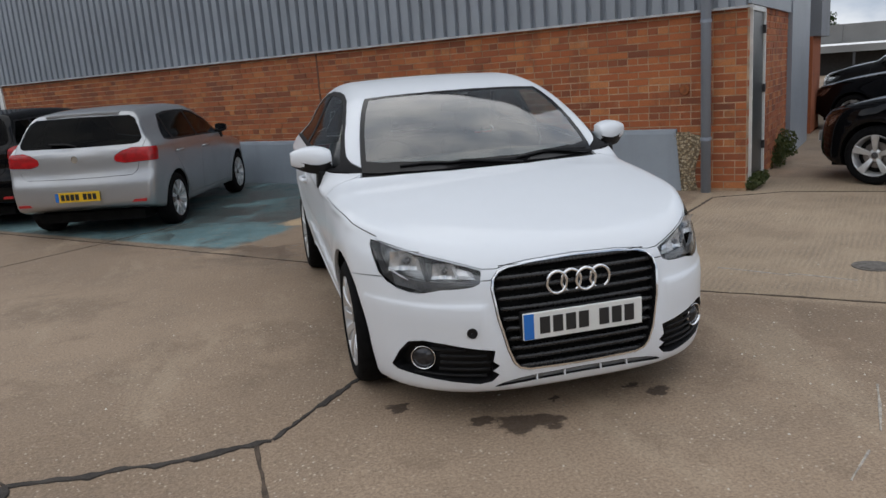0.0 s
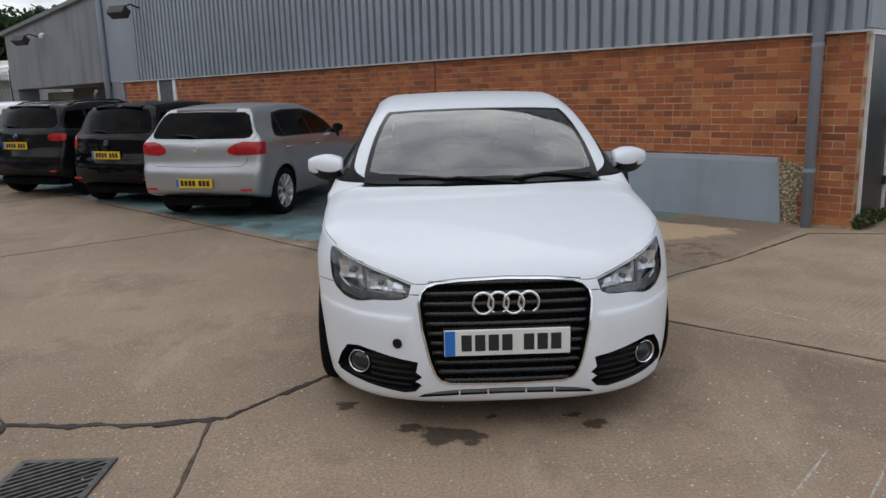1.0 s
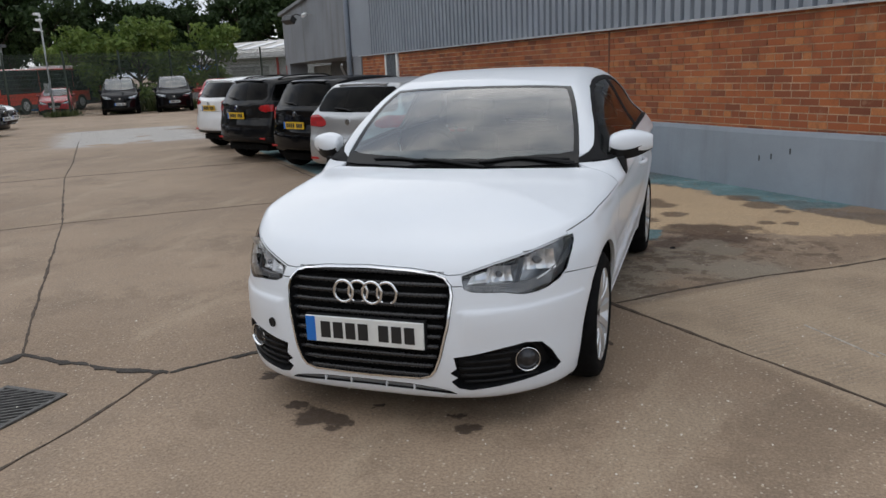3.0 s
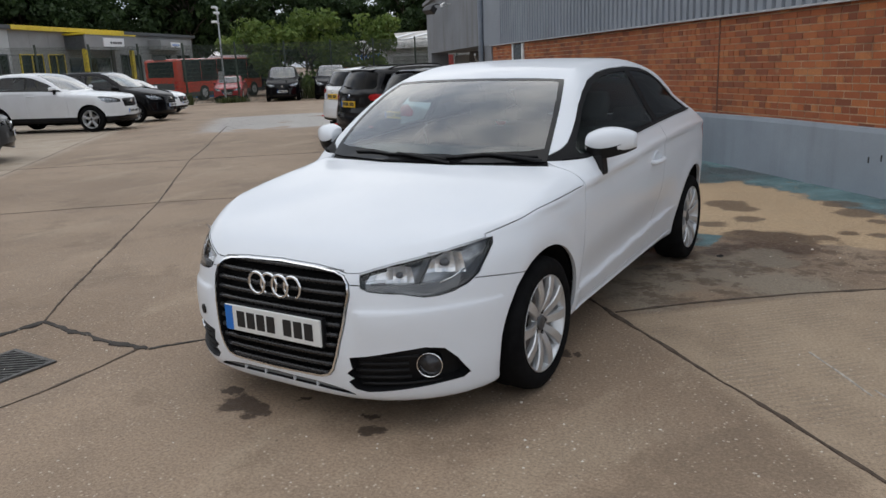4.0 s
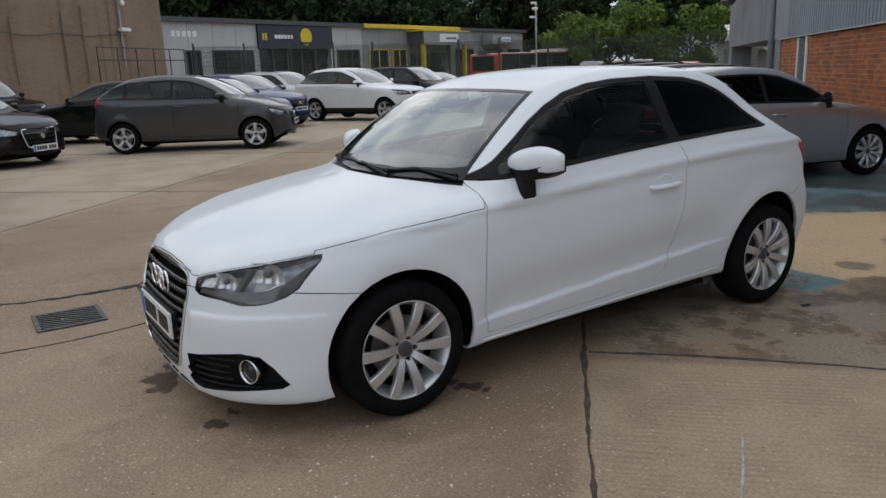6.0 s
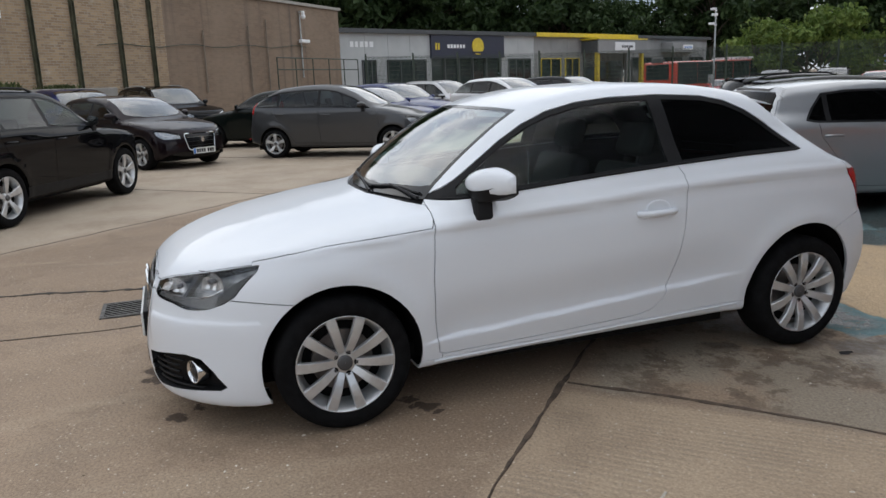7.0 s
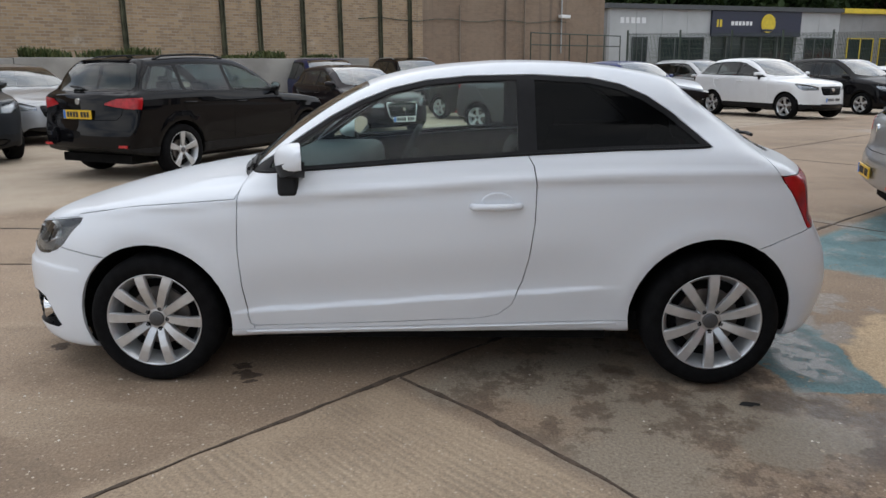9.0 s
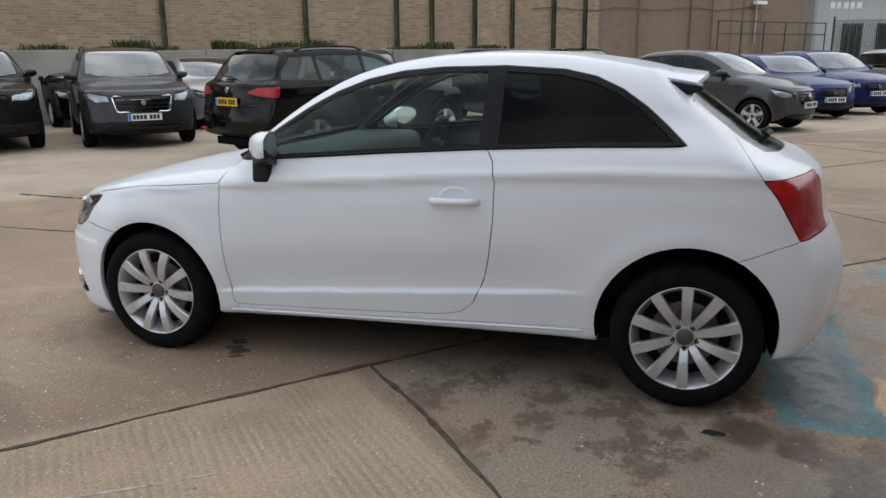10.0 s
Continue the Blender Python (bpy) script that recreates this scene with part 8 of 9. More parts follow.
def leaves_mesh(name, centres, radii, count, size, seed, squash=0.8):
    """Leaf clumps spread through ellipsoidal puffs, denser towards their skins."""
    rng = np.random.default_rng(seed)
    centres, radii = np.array(centres, float), np.array(radii, float)
    w = radii ** 2
    which = rng.choice(len(centres), count, p=w / w.sum())
    d = rng.normal(size=(count, 3))
    d /= np.linalg.norm(d, axis=1)[:, None]
    r = rng.random(count) ** 0.35 * (0.85 + 0.3 * rng.random(count))
    pos = centres[which] + d * (r * radii[which])[:, None] * np.array((1, 1, squash))
    nrm = d + rng.normal(size=(count, 3)) * 0.7
    nrm /= np.linalg.norm(nrm, axis=1)[:, None]
    a = np.cross(nrm, rng.normal(size=(count, 3)))
    a /= np.linalg.norm(a, axis=1)[:, None]
    b = np.cross(nrm, a)
    s = size * (0.5 + rng.random(count))[:, None]
    bend = nrm * s * 0.25
    v = np.stack([pos - a * s, pos - b * s * 0.55 + bend, pos + a * s, pos + b * s * 0.55 + bend], 1).reshape(-1, 3)
    f = np.arange(count * 4).reshape(-1, 4)
    me = bpy.data.meshes.new(name)
    me.from_pydata(v.tolist(), [], f.tolist())
    me.update()
    return me


def tree_meshes(seed, height, spread, leaf, count, size, low=0.22):
    rnd = random.Random(seed)
    bm = bmesh.new()
    trunk = [(0, 0, -0.5), (0.1, 0.05, height * 0.2), (0.2 * rnd.uniform(-1, 1), 0.15, height * 0.45), (0.3 * rnd.uniform(-1, 1), 0.2, height * 0.75)]
    r0 = height * 0.022
    for k in range(3):
        cyl_into(bm, trunk[k], trunk[k + 1], r0 * (1 - 0.28 * k), r0 * (1 - 0.28 * (k + 1)), 8)
    centres, radii = [], []
    for k in range(17):
        a = k * 2.4 + rnd.uniform(-0.4, 0.4)
        h = rnd.uniform(low + 0.08, 0.9)
        reach = spread * math.sin(min(1, (1.12 - h) / 0.62) * math.pi / 2) * rnd.uniform(0.55, 1.0)
        tip = Vector((math.cos(a) * reach, math.sin(a) * reach, h * height))
        root = Vector((0.1, 0.1, max(0.15, h - 0.22) * height))
        mid = root.lerp(tip, 0.5) + Vector((0, 0, 0.04 * height))
        cyl_into(bm, root, mid, r0 * 0.4, r0 * 0.26, 6)
        cyl_into(bm, mid, tip, r0 * 0.26, r0 * 0.08, 6)
        for j in range(3):
            centres.append(tip + Vector((rnd.uniform(-1, 1), rnd.uniform(-1, 1), rnd.uniform(-0.6, 0.6))) * spread * 0.25)
            radii.append(spread * rnd.uniform(0.16, 0.34))
    centres.append(Vector((0, 0, height * 0.88)))
    radii.append(spread * 0.4)
    me_t = bpy.data.meshes.new("trunk")
    bm.to_mesh(me_t)
    bm.free()
    me_t.materials.append(BARK)
    me_t.shade_smooth()
    me_c = leaves_mesh("crown", [tuple(c) for c in centres], radii, count, size, seed)
    me_c.materials.append(leaf)
    return me_t, me_c


def plant_tree(name, meshes, x, y, turn, scale, label, category, group, z=None):
    t = thing(name, label, category, pose(x, y, (ground_z(x, y) if z is None else z), 0, 0, turn) @ Matrix.Scale(scale, 4), group=group)
    for nm, me in zip(("trunk", "crown"), meshes):
        ob = new(nm, me)
        ob.parent = t


def weeds(name, p, q, width, z, height, count, seed, label):
    """Blades and small leaves in patches along a line."""
    rng = random.Random(seed)
    p, q = Vector((*p, 0)), Vector((*q, 0))
    d = q - p
    nrm = Vector((-d.y, d.x, 0)).normalized()
    verts, faces = [], []
    spots = [(rng.random(), rng.uniform(0.35, 1.0)) for _ in range(max(4, int(d.length * 1.1)))]
    for _ in range(count):
        u, big = rng.choice(spots)
        base = p + d * min(1, max(0, rng.gauss(u, 0.22 / max(1, d.length)))) + nrm * rng.uniform(-0.5, 0.5) * width
        zz = z if z is not None else ground_z(base.x, base.y)
        base.z = zz
        h = height * big * rng.uniform(0.3, 1.0)
        a = rng.uniform(0, 6.28)
        lean = Vector((math.cos(a), math.sin(a), 0)) * h * rng.uniform(0.1, 0.6)
        side = Vector((-math.sin(a), math.cos(a), 0)) * rng.uniform(0.006, 0.03) * (1 + h)
        mid = base + lean * 0.4 + Vector((0, 0, h * 0.62))
        tip = base + lean + Vector((0, 0, h))
        k = len(verts)
        verts += [base - side * 0.5, base + side * 0.5, mid + side, tip, mid - side]
        faces += [(k, k + 1, k + 2, k + 4), (k + 4, k + 2, k + 3)]
    return mesh_of(name, verts, faces, LEAF_WEED, kind="stuff", label=label, category="weeds")


def pane_window(parent, x0, x1, z0, z1, y=-0.03, cols=2, frame_mat=DARK_EDGE, glass_mat=DARK_GLAZE):
    """Window proud of its wall: a frame of bars and one pane per light."""
    win = thing_part("window", parent)
    bm = bmesh.new()
    for a, b, c, d in ((x0, x1, z0, z0 + 0.06), (x0, x1, z1 - 0.06, z1), (x0, x0 + 0.06, z0 + 0.06, z1 - 0.06), (x1 - 0.06, x1, z0 + 0.06, z1 - 0.06)):
        box_into(bm, a, b, y - 0.05, 0.05, c, d)
    step = (x1 - x0) / cols
    for k in range(1, cols):
        box_into(bm, x0 + k * step - 0.03, x0 + k * step + 0.03, y - 0.04, 0.05, z0 + 0.06, z1 - 0.06)
    part("window_frame", bm, frame_mat, win)
    for k in range(cols):
        boxed("pane", glass_mat, win, (x0 + k * step + 0.03, x0 + (k + 1) * step - 0.03, y, 0.03, z0 + 0.05, z1 - 0.05))
    return win


def thing_part(name, parent):
    ob = new(name)
    ob.parent = parent
    return ob


def sign_bars(parent, mat, x0, x1, z0, z1, y, n):
    rnd = random.Random(int(x0 * 31 + z0 * 7) + n)
    x = x0
    w = (x1 - x0) / n
    for k in range(n):
        boxed("bar", mat, parent, (x + 0.12 * w, x + w * rnd.uniform(0.7, 0.92), y - 0.012, y, z0, z1))
        x += w


# ---- beige brick works building behind its retaining wall ----


def build_beige():
    p, q = (-1.9, -20.3), (-33.3, 6.7)
    m = facade_matrix(p, q)
    t = thing("brick_works_building", "long beige brick building with dark green pillars and streaked wall", "building", m, kind="structure")
    end = (Vector((*q, 0)) - Vector((*p, 0))).length
    cut = 29.6
    base = -1.6
    boxed("wall", BEIGE_BRICK, t, (0, cut, 0, 14, base, 4.95), "weathered beige stock bricks")
    boxed("wall", STREAKED, t, (cut, end, 0.02, 14, base, 4.95), "brown brickwork with dark water streaks")
    boxed("coping", RETAIN, t, (-0.1, end + 0.1, -0.08, 14, 4.95, 5.07))
    u = (Vector((*q, 0)) - Vector((*p, 0))).normalized()
    for x, y in ((-18.3, -6.26), (-19.2, -5.45), (-20.4, -4.44), (-21.5, -3.48), (-22.8, -2.35), (-23.85, -1.45), (-16.1, -8.1), (-13.2, -10.6)):
        s = (Vector((x, y, 0)) - Vector((*p, 0))).dot(u)
        bm = bmesh.new()
        box_into(bm, s - 0.06, s + 0.06, -0.03, 0.02, 1.2, 4.93)
        box_into(bm, s - 0.06, s - 0.048, -0.10, -0.03, 1.2, 4.93)
        box_into(bm, s + 0.048, s + 0.06, -0.10, -0.03, 1.2, 4.93)
        part("pillar", bm, PILLAR, t, "dark green steel channel, rust stained")
    for k, s in enumerate((31.5, 34.2, 35.4)):
        bm = bmesh.new()
        cyl_into(bm, (s, -0.05, 1.4), (s, -0.05, 3.6 + 0.3 * k), 0.025, seg=8)
        part("wall_pipe", bm, BROWN_RENDER, t)
    bm = bmesh.new()
    tube(bm, [(cut - 3 + k * 0.9, -0.05, 2.95 + 0.06 * math.sin(k * 1.7) + 0.02 * k) for k in range(14)], 0.014, 6)
    part("cable", bm, GREEN_STEEL, t)
    boxed("wall_plate", SIGN_WHITE, t, (23.2, 23.5, -0.03, 0, 3.55, 3.75), "small white plate")
    boxed("wall_plate", YELLOW, t, (13.3, 13.55, -0.03, 0, 3.5, 3.85), "small yellow plate")
    boxed("wall_plate", SIGN_WHITE, t, (11.0, 11.3, -0.03, 0, 3.3, 3.7), "small white plate")
    # camera box with its conduit
    cam = thing("wall_camera", "white wall camera with a lamp box and conduit", "security camera", m)
    s = (Vector((-30.7, 4.45, 0)) - Vector((*p, 0))).dot(u)
    bm = bmesh.new()
    cyl_into(bm, (s, -0.04, 1.9), (s, -0.04, 4.6), 0.03, seg=8)
    part("conduit", bm, GALV, cam)
    bm = bmesh.new()
    box_into(bm, s - 0.32, s + 0.32, -0.3, -0.1, 3.36, 3.5, bevel=0.02)
    box_into(bm, s - 0.05, s + 0.05, -0.1, 0, 3.38, 3.48)
    part("lamp_box", bm, SIGN_WHITE, cam)
    bm = bmesh.new()
    cyl_into(bm, (s, -0.22, 4.5), (s, -0.22, 4.7), 0.07, seg=12)
    bmesh.ops.create_uvsphere(bm, u_segments=14, v_segments=8, radius=0.11, matrix=Matrix.Translation((s, -0.22, 4.46)))
    part("dome", bm, SIGN_WHITE, cam, smooth=True)
    boxed("arm", GALV, cam, (s - 0.03, s + 0.03, -0.24, 0, 4.64, 4.7))
    # retaining wall in front
    rw = thing("retaining_wall", "stained grey concrete retaining wall topped with weeds", "retaining wall", m, kind="structure")
    n = 10
    for k in range(n):
        boxed("wall_bay", RETAIN, rw, (k * 2.6, k * 2.6 + 2.585, -1.25, -0.25, base, 1.66 + 0.012 * math.sin(k * 2.2)), bevel=0.015)
    boxed("earth", BROWN_RENDER, rw, (0, n * 2.6, -0.25, -0.01, base, 1.62))
    # railing on the wall
    rail = thing("railing", "thin grey tube railing along the retaining wall", "railing", m)
    a = (Vector((-28.2, 2.3, 0)) - Vector((*p, 0))).dot(u)
    bm = bmesh.new()
    for z in (2.2, 2.66):
        cyl_into(bm, (a, -0.95, z), (end - 0.1, -0.95, z), 0.024, seg=8)
    part("rail", bm, GREEN_STEEL, rail)
    for k in range(6):
        bm = bmesh.new()
        s = a + (end - 0.1 - a) * k / 5
        cyl_into(bm, (s, -0.95, 0.4), (s, -0.95, 2.68), 0.024, seg=8)
        part("post", bm, GREEN_STEEL, rail)
    for k in range(5):
        s0, s1 = 1 + k * 5.0, 5 + k * 5.0
        f0 = m @ Vector((s0, -0.7, 0))
        f1 = m @ Vector((s1, -0.7, 0))
        weeds("weeds", f0.xy, f1.xy, 0.7, 1.63, 0.40, 1500, 40 + k, "green weeds and dry grass on the retaining wall")


build_beige()

# ---- long low unit building ----


def build_units():
    p, q = (-38.4, 7.7), (-55.5, 44.2)
    m = facade_matrix(p, q)
    t = thing("unit_building", "long low white and grey trade unit with flat roof", "building", m, kind="structure")
    b, top = -1.6, 4.3
    for x0, x1, mt in ((0, 6.7, WHITE_PANEL), (13.0, 16.3, WHITE_PANEL), (16.3, 21.9, GREY_PANEL), (27.6, 40.3, GREY_PANEL)):
        n = max(1, round((x1 - x0) / 1.7))
        w = (x1 - x0) / n
        for k in range(n):
            boxed("wall_panel", mt, t, (x0 + k * w, x0 + (k + 1) * w - 0.02, 0.0, 0.25, b, top))
    boxed("wall", DARK_GLAZE, t, (6.7, 13.0, 0.35, 0.5, b, top))
    boxed("wall", GREY_PANEL, t, (21.9, 27.6, 0.3, 0.5, b, top))
    boxed("wall", GREY_PANEL, t, (0, 0.25, 0.26, 16, b, top))
    boxed("roof", DARK_EDGE, t, (-0.3, 40.6, 0.3, 16, top, top + 0.16))
    boxed("fascia", DARK_EDGE, t, (-0.3, 16.3, -0.25, 0.3, top, top + 0.24))
    boxed("fascia", YELLOW, t, (16.3, 28.7, -0.3, 0.3, top - 0.02, top + 0.26), "yellow fascia strip")
    boxed("fascia", DARK_EDGE, t, (28.7, 40.6, -0.25, 0.3, top, top + 0.24))
    for x0, x1 in ((1.4, 2.4), (3.2, 6.2), (13.6, 15.9), (28.3, 31.2), (33.0, 36.0), (37.2, 39.6)):
        pane_window(t, x0, x1, 0.70, 2.85, cols=3)
    for x0, x1 in ((17.0, 19.2), (19.7, 21.4)):
        pane_window(t, x0, x1, 0.70, 2.85, cols=2, frame_mat=YELLOW)
    # glazed entrance under the sign band
    for k in range(5):
        boxed("mullion", DARK_EDGE, t, (6.7 + k * 1.25, 6.82 + k * 1.25, 0.2, 0.36, b, 2.9))
    boxed("transom", DARK_EDGE, t, (6.82, 12.9, 0.24, 0.36, 1.0, 1.12))
    band = thing("shop_sign", "navy sign band with yellow disc and white bars", "sign", m)
    boxed("board", NAVY_SIGN, band, (6.6, 13.1, -0.14, 0.2, 2.9, 4.28))
    bm = bmesh.new()
    cyl_into(bm, (10.6, -0.14, 3.62), (10.6, -0.18, 3.62), 0.52, seg=28)
    part("disc", bm, YELLOW, band, "yellow disc")
    boxed("board", NAVY_SIGN, band, (10.1, 11.1, -0.2, -0.185, 3.18, 3.3))
    sign_bars(band, SIGN_WHITE, 7.9, 9.5, 3.5, 3.72, -0.14, 6)
    sign_bars(band, YELLOW, 6.9, 7.3, 3.4, 3.8, -0.14, 2)
    sig = thing("wall_sign", "white bars of a small wall sign", "sign", m)
    sign_bars(sig, SIGN_WHITE, 0.6, 2.3, 3.55, 3.85, -0.005, 5)
    can = thing("entrance_canopy", "projecting grey canopy with a white sign board", "canopy", m)
    boxed("roof_slab", DARK_EDGE, can, (21.7, 27.8, -1.5, 0.3, 3.15, 4.02))
    boxed("face", GREY_PANEL, can, (21.6, 27.9, -1.6, -1.5, 3.1, 4.08))
    boxed("cap", YELLOW, can, (21.55, 27.95, -1.65, 0.29, 4.08, 4.18), "yellow capping")
    boxed("board", SIGN_WHITE, can, (23.6, 26.2, -1.66, -1.605, 3.3, 3.9), "white sign board")
    sign_bars(can, DARK_EDGE, 24.4, 25.9, 3.5, 3.66, -1.66, 5)
    for x in (21.8, 27.6):
        boxed("column", YELLOW, can, (x - 0.14, x + 0.14, -1.45, -1.2, -1.6, 3.15), "yellow column")
    boxed("doorway", DARK_GLAZE, can, (22.4, 27.2, 0.2, 0.29, b, 2.6))
    can = thing("entrance_canopy", "small grey canopy with a pale sign", "canopy", m)
    boxed("roof_slab", GREY_PANEL, can, (32.6, 37.4, -1.1, -0.005, 3.2, 4.0))
    boxed("board", SIGN_WHITE, can, (34.2, 35.8, -1.15, -1.105, 3.4, 3.8))
    sign_bars(can, SIGN_BLUE, 34.4, 35.6, 3.52, 3.66, -1.15, 4)
    skip = thing("skip", "blue steel skip with sheeted top", "skip", m)
    bm = bmesh.new()
    vs = box_into(bm, 27.0, 30.6, -7.0, -5.2, -0.7, 1.15, bevel=0.03)
    for v in vs:
        if v.is_valid and v.co.z < 0:
            v.co.x = 28.8 + (v.co.x - 28.8) * 0.6
    part("body", bm, TARP_BLUE, skip)
    for k in range(4):
        boxed("rib", TARP_BLUE, skip, (27.8 + k * 0.65, 27.88 + k * 0.65, -5.2, -5.14, -0.5, 1.1))


build_units()

# ---- mesh fence ----


def build_fence():
    line = [(-31.5, 7.5), (-33, 17), (-31.5, 24), (-27.5, 31), (-20, 37)]
    t = thing("mesh_fence", "tall dark green weld-mesh fence on steel posts", "fence", kind="structure")
    hi = 2.75
    for a, b in zip(line[:-1], line[1:]):
        a3, b3 = Vector((*a, 0)), Vector((*b, 0))
        n = max(1, round((b3 - a3).length / 2.5))
        d = (b3 - a3) / n
        for k in range(n):
            p = a3 + d * k
            q = p + d
            g0 = min(ground_z(p.x, p.y), ground_z(q.x, q.y)) - 0.05
            bm = bmesh.new()
            box_into(bm, -0.035, 0.035, -0.035, 0.035, g0, hi + 0.12, Matrix.Translation((p.x, p.y, 0)))
            part("post", bm, GREEN_STEEL, t)
            m = facade_matrix(p.xy, q.xy)
            w = d.length
            verts, faces = [], []
            for j in range(1, int(w / 0.065)):
                x = j * 0.065
                o = len(verts)
                verts += [m @ Vector((x - 0.011, 0, g0 + 0.1)), m @ Vector((x + 0.011, 0, g0 + 0.1)), m @ Vector((x + 0.011, 0, hi)), m @ Vector((x - 0.011, 0, hi)), m @ Vector((x, 0.008, g0 + 0.1)), m @ Vector((x, 0.008, hi))]
                faces += [(o, o + 1, o + 2, o + 3), (o + 1, o + 4, o + 5, o + 2), (o + 4, o, o + 3, o + 5)]
            z = g0 + 0.12
            while z < hi:
                o = len(verts)
                verts += [m @ Vector((0, -0.006, z)), m @ Vector((w, -0.006, z)), m @ Vector((w, -0.006, z + 0.012)), m @ Vector((0, -0.006, z + 0.012)), m @ Vector((0, -0.014, z + 0.006)), m @ Vector((w, -0.014, z + 0.006))]
                faces += [(o, o + 1, o + 2, o + 3), (o + 1, o, o + 4, o + 5), (o + 3, o + 2, o + 5, o + 4)]
                z += 0.2
            mesh_of("mesh_panel", verts, faces, GREEN_STEEL, t)
        weeds("weeds", a, b, 1.2, None, 0.9, 1500, 90 + int(a[1]), "rough green weeds and grass along the fence")


build_fence()


def build_pole():
    x, y = -32, 27
    g = ground_z(x, y)
    t = thing("camera_pole", "pale steel pole carrying cameras", "pole", pose(x, y, g))
    bm = bmesh.new()
    cyl_into(bm, (0, 0, 0), (0, 0, 5.0), 0.06, 0.04, 12)
    box_into(bm, -0.2, 0.2, -0.2, 0.2, 0, 0.05)
    part("pole", bm, GALV, t)
    for z, s in ((4.3, -1), (4.75, 1), (5.05, 0)):
        bm = bmesh.new()
        box_into(bm, -0.10 + 0.12 * s, 0.10 + 0.12 * s, -0.30, -0.02, z, z + 0.12, bevel=0.02)
        box_into(bm, -0.03, 0.03, -0.06, 0.06, z - 0.06, z + 0.02)
        part("camera_head", bm, SIGN_WHITE, t)
    boxed("cabinet", GALV, t, (-0.14, 0.14, -0.26, -0.08, 1.2, 1.7))


build_pole()

# ---- bus ----


def build_bus():
    p, q = Vector((-37.2, 28.0, 0)), Vector((-39.6, 38.1, 0))
    g = ground_z(-37.5, 30)
    d = (q - p).normalized()
    m = Matrix(((d.x, -d.y, 0, p.x), (d.y, d.x, 0, p.y), (0, 0, 1, g), (0, 0, 0, 1)))
    t = thing("bus", "red single-deck bus with dark windows and white roof pod", "bus", m)
    L, H = 10.6, 2.2 - g
    bm = bmesh.new()
    box_into(bm, 0, L, 0, 2.5, 0.32, H, bevel=0.16)
    part("body", bm, BUS_RED, t, smooth=False)
    for k, (x0, x1) in enumerate(((0.45, 2.22), (2.26, 3.92), (3.96, 5.62), (5.66, 7.32), (7.36, 8.9))):
        boxed("side_window", DARK_GLAZE, t, (x0, x1, -0.02, 0.03, 1.20, 2.55), bevel=0.012)
    boxed("door", DARK_GLAZE, t, (9.0, 10.2, -0.02, 0.03, 0.5, 2.5), bevel=0.02)
    boxed("rear_window", DARK_GLAZE, t, (-0.02, 0.03, 0.3, 2.2, 1.5, 2.45), bevel=0.02)
    boxed("rear_blind", DARK_EDGE, t, (-0.015, 0.03, 0.8, 1.7, 2.55, 2.8))
    boxed("engine_grille", DARK_EDGE, t, (-0.015, 0.03, 0.35, 2.1, 0.75, 1.15))
    for y in (0.12, 2.2):
        for z in (0.9, 1.2):
            bm = bmesh.new()
            cyl_into(bm, (0.0, y + 0.09, z), (-0.03, y + 0.09, z), 0.08, seg=12)
            part("tail_lamp", bm, simple("bus_lamp_red", (0.5, 0.02, 0.02), 0.2), t)
    boxed("roof_pod", SIGN_WHITE, t, (6.2, L - 0.3, 0.3, 2.2, H, H + 0.2), "white roof pod", bevel=0.06)
    boxed("skirt", DARK_EDGE, t, (0.1, L - 0.1, -0.012, 0.02, 0.3, 0.55))
    for x in (2.4, 8.0):
        for y in (0.14, 2.36):
            w = thing_part("wheel", t)
            bm = bmesh.new()
            cyl_into(bm, (x, y - 0.16, 0.48), (x, y + 0.16, 0.48), 0.48, seg=24)
            part("tyre", bm, simple("bus_tyre", (0.02, 0.02, 0.021), 0.8), w)
            bm = bmesh.new()
            cyl_into(bm, (x, y - 0.18, 0.48), (x, y + 0.18, 0.48), 0.27, seg=18)
            part("rim", bm, GALV, w)


build_bus()

# ---- red and white building ----


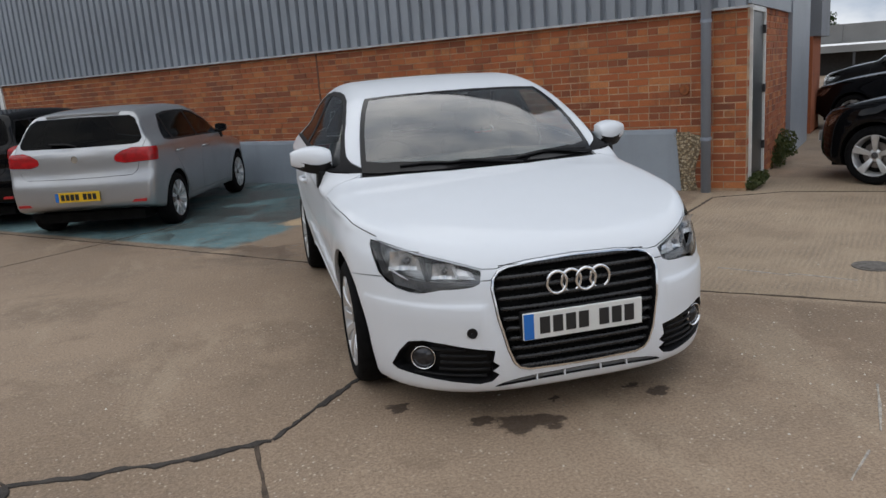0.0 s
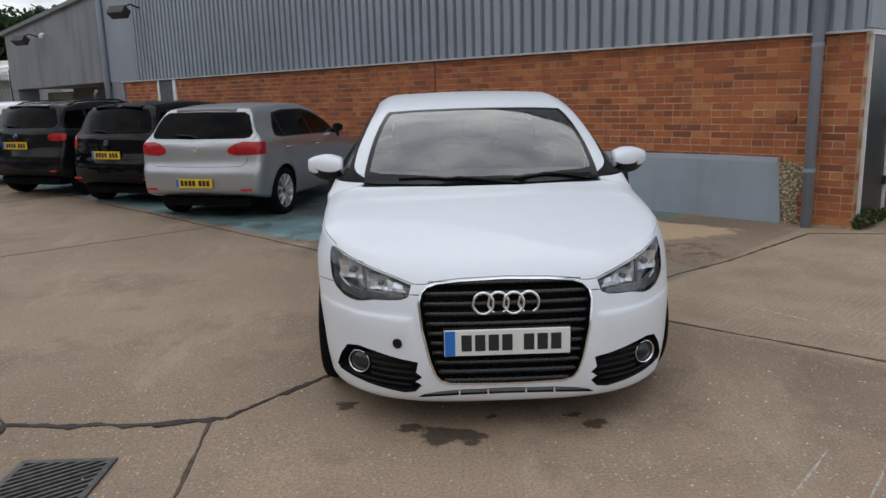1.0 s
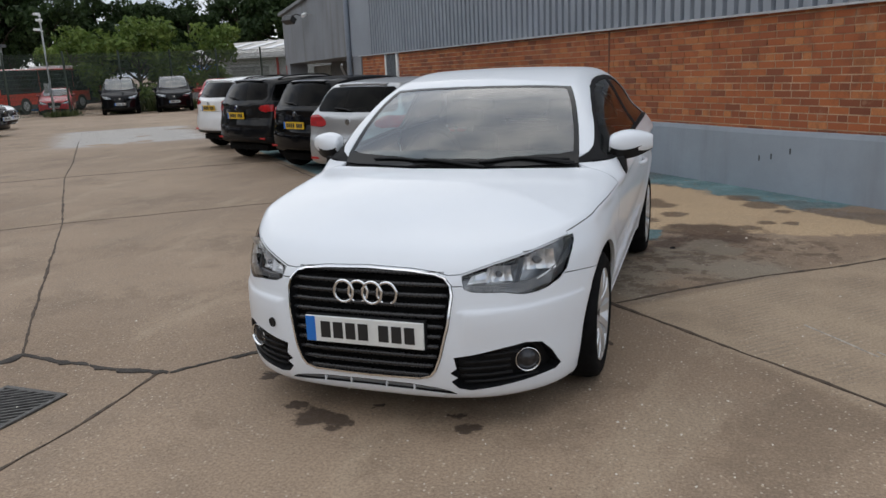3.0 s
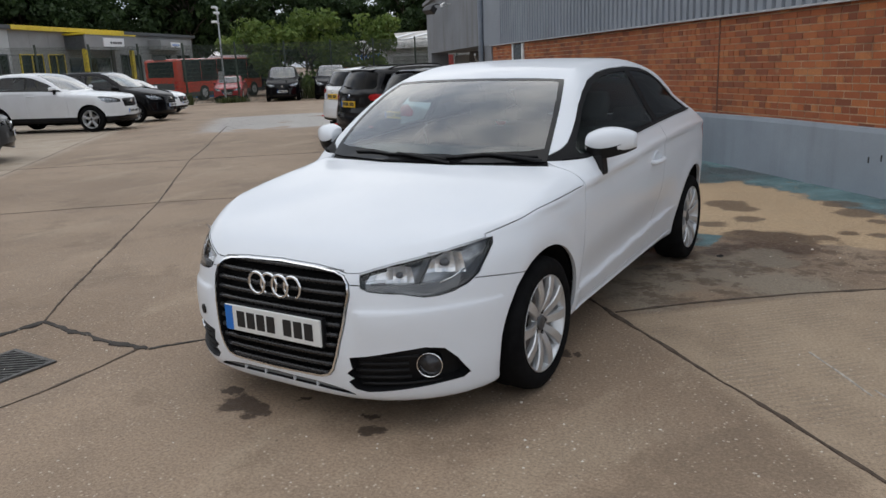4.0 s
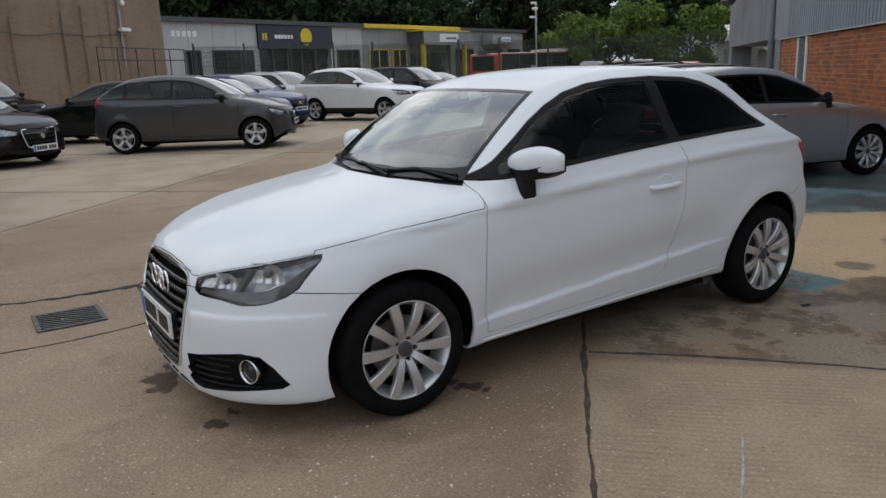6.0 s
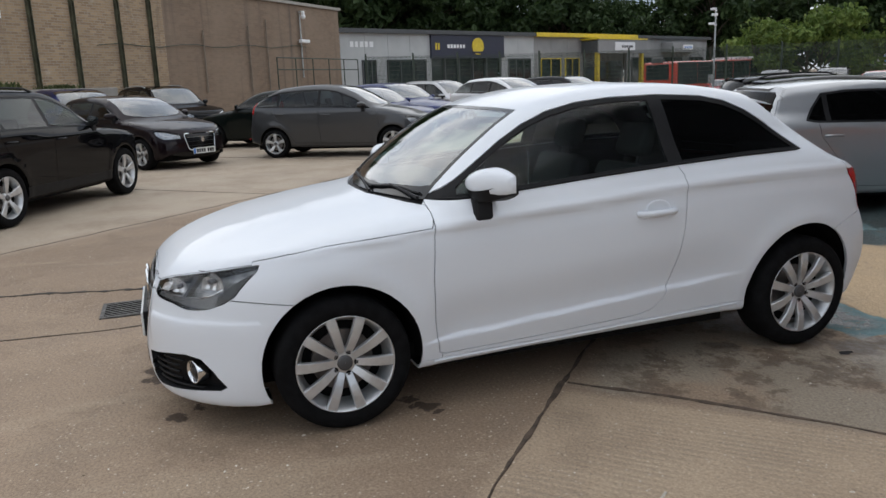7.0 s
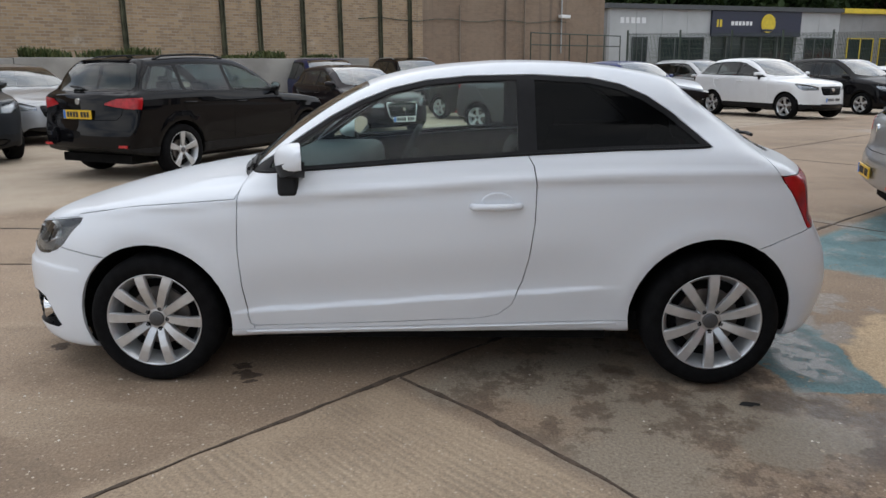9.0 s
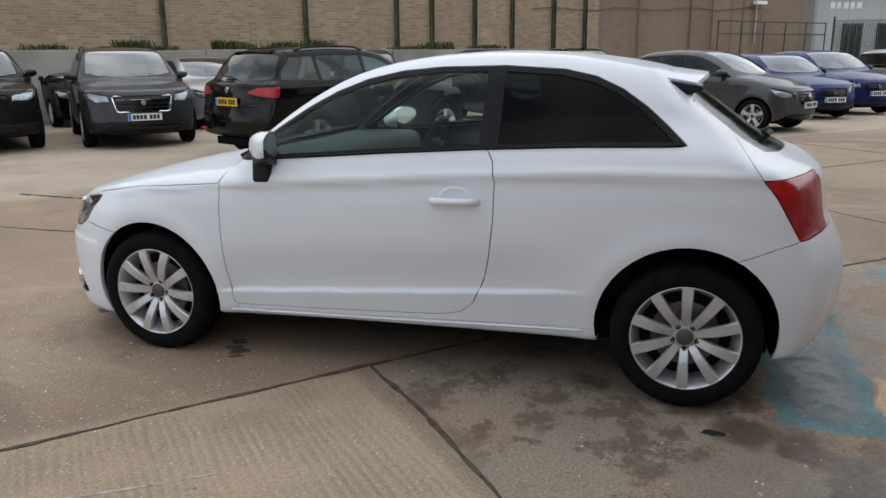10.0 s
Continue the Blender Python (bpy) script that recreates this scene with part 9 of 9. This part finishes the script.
def build_red_white():
    p, q = (-46.8, 54), (-26, 46.6)
    m = facade_matrix(p, q)
    # this facade looks back over the yard, so its body lies beyond it
    t = thing("garage_building", "low white garage building with red trim and pale roof", "building", m, kind="structure")
    L = (Vector(q) - Vector(p)).length
    b, e = -1.8, 2.95
    boxed("wall", WHITE_PANEL, t, (0, L, 0, 12, b, e))
    verts = [(-0.4, -0.5, e), (L + 0.4, -0.5, e), (L + 0.4, 6, e + 1.3), (-0.4, 6, e + 1.3), (-0.4, 12.5, e), (L + 0.4, 12.5, e)]
    verts += [(x, y, z - 0.14) for x, y, z in verts]
    mesh_of("roof", verts, [(0, 1, 2, 3), (3, 2, 5, 4), (6, 9, 8, 7), (9, 10, 11, 8), (0, 6, 7, 1), (4, 5, 11, 10), (0, 3, 9, 6), (3, 4, 10, 9), (1, 7, 8, 2), (2, 8, 11, 5)], ROOF_PALE, t)
    for k in range(6):
        x = 2 + k * 3.4
        verts = [(x, 1.2, e + 0.36), (x + 1.1, 1.2, e + 0.36), (x + 1.1, 4.6, e + 1.06), (x, 4.6, e + 1.06)]
        verts += [(a, c, z + 0.06) for a, c, z in verts]
        mesh_of("skylight", verts, [(4, 5, 6, 7), (0, 1, 5, 4), (1, 2, 6, 5), (2, 3, 7, 6), (3, 0, 4, 7)], SIGN_WHITE, t)
    boxed("fascia", SIGN_WHITE, t, (-0.4, L + 0.4, -0.6, -0.5, e - 0.35, e + 0.04))
    boxed("red_trim", simple("garage_red", (0.42, 0.03, 0.03), 0.5), t, (-0.02, 7.4, -0.05, 0.05, 0.0, 1.2), "red painted lower wall")
    boxed("downpipe", simple("garage_red", (0.42, 0.03, 0.03), 0.5), t, (15.6, 15.75, -0.2, -0.06, b, e - 0.4), "red downpipe")
    boxed("wall_panel", simple("garage_red", (0.42, 0.03, 0.03), 0.5), t, (16.6, 17.8, -0.04, 0.05, 0.2, 1.9), "red door")
    sh = thing_part("shutter", t)
    for k in range(14):
        boxed("slat", GREY_PANEL, sh, (9.4, 14.4, -0.06, 0.02, b + k * 0.27, b + k * 0.27 + 0.255), bevel=0.02)
    sg = thing("garage_sign", "white sign board with blue bars", "sign", m)
    boxed("board", SIGN_WHITE, sg, (1.2, 8.4, -0.16, -0.01, 1.55, 2.5))
    sign_bars(sg, SIGN_BLUE, 1.6, 7.8, 1.75, 2.3, -0.16, 9)


build_red_white()

# ---- trees ----
T_BIG = [tree_meshes(k, 12.5, 4.6, LEAF_DARK, 5200, 0.30) for k in (3, 4, 5)]
T_YOUNG = [tree_meshes(k, 5.4, 2.5, LEAF_LIGHT, 3600, 0.17, low=0.08) for k in (8, 9)]


def build_trees():
    rnd = random.Random(6)
    line = [(-72, -2), (-76, 12), (-80, 30), (-74, 46), (-62, 62), (-46, 74), (-28, 82), (-8, 90), (10, 96)]
    n = 0
    sizes = (1.42, 1.38, 1.02, 0.92, 0.82, 0.88, 0.9, 0.9)
    for (a, b), size in zip(zip(line[:-1], line[1:]), sizes):
        for k in range(4):
            u = k / 4
            for row in range(2):
                x = a[0] + (b[0] - a[0]) * u + rnd.uniform(-1.5, 1.5) - 5 * row * (1 if a[0] < -50 else 0.3)
                y = a[1] + (b[1] - a[1]) * u + rnd.uniform(-1.5, 1.5) + 6 * row * (0.2 if a[0] < -50 else 1)
                plant_tree("tree", T_BIG[n % 3], x, y, rnd.uniform(0, 360), size * rnd.uniform(0.88, 1.12), "tall dense dark green broadleaf tree behind the buildings", "tree", "trees behind the yard")
                n += 1
    for x, y, s in ((-40.6, 37, 1.0), (-37.5, 39.5, 1.1), (-34.2, 42.5, 1.0), (-43.4, 39.5, 0.85)):
        plant_tree("young_tree", T_YOUNG[n % 2], x, y, rnd.uniform(0, 360), s, "bushy light green young tree behind the fence", "tree", "young trees behind the fence")
        n += 1


build_trees()

# ---- side yard beyond the warehouse corner ----


def build_side_yard():
    p, q = (40.0, 20.3), (25.6, 33.6)
    m = facade_matrix(p, q)
    t = thing("low_shed", "low grey-roofed shed, a near-black wall for its shaded open front", "building", m, kind="structure")
    n = Vector((-0.68, -0.73, 0))
    # solid wall in near-black, painting the shade of the open front
    boxed("wall", simple("shed_front_shade", (0.035, 0.033, 0.032), 0.8), t, (0, 19.5, -5.0, -0.9, -0.4, 1.15))
    for k in range(10):
        boxed("roof_panel", GREY_PANEL if k % 3 else WHITE_PANEL, t, (k * 1.98, k * 1.98 + 1.96, -5.2, -0.3, 1.62, 2.56))
    boxed("canopy", GREY_PANEL, t, (0, 19.8, -1.6, 0.3, 1.15, 1.5))
    for k in range(6):
        boxed("post", DARK_EDGE, t, (k * 3.8, k * 3.8 + 0.12, 0.1, 0.22, -0.4, 1.15))
    rnd = random.Random(12)
    for x, y, s in ((37.5, 44.5, 0.34), (43.5, 42.5, 0.30), (48, 38, 0.36), (33, 49, 0.34), (53, 33, 0.36)):
        plant_tree("tree", T_BIG[int(x) % 3], x, y, rnd.uniform(0, 360), s, "green broadleaf tree behind the low shed", "tree", "trees behind the yard")
    for x, y, h, k in ((3.86, 3.56, 0.13, 31), (3.97, 3.66, 0.12, 32), (4.22, 3.92, 0.09, 33), (5.05, 4.78, 0.20, 34)):
        me = leaves_mesh("weed_clump", [(0, 0, h * 0.6), (0.08, 0.06, h * 0.9), (-0.07, -0.06, h * 0.5), (0.12, 0.10, h * 0.5)], [h * 0.7, h * 0.5, h * 0.55, h * 0.5], 420, 0.022, k)
        me.materials.append(LEAF_WEED)
        ob = new("weed_clump", me)
        ob.matrix_world = pose(x, y, 0)
        tagged(ob, "leafy green weeds at the foot of the side wall", "weeds")
    me = leaves_mesh("shrub", [(0, 0, 0.25), (0.12, 0.1, 0.38), (-0.15, -0.08, 0.30), (0.22, 0.2, 0.2)], [0.22, 0.2, 0.2, 0.18], 700, 0.035, 21)
    me.materials.append(LEAF_WEED)
    ob = new("shrub", me)
    ob.matrix_world = pose(5.30, 5.02, 0) @ Matrix.Scale(0.8, 4)
    tagged(ob, "small green shrub against the side wall", "shrub")


build_side_yard()
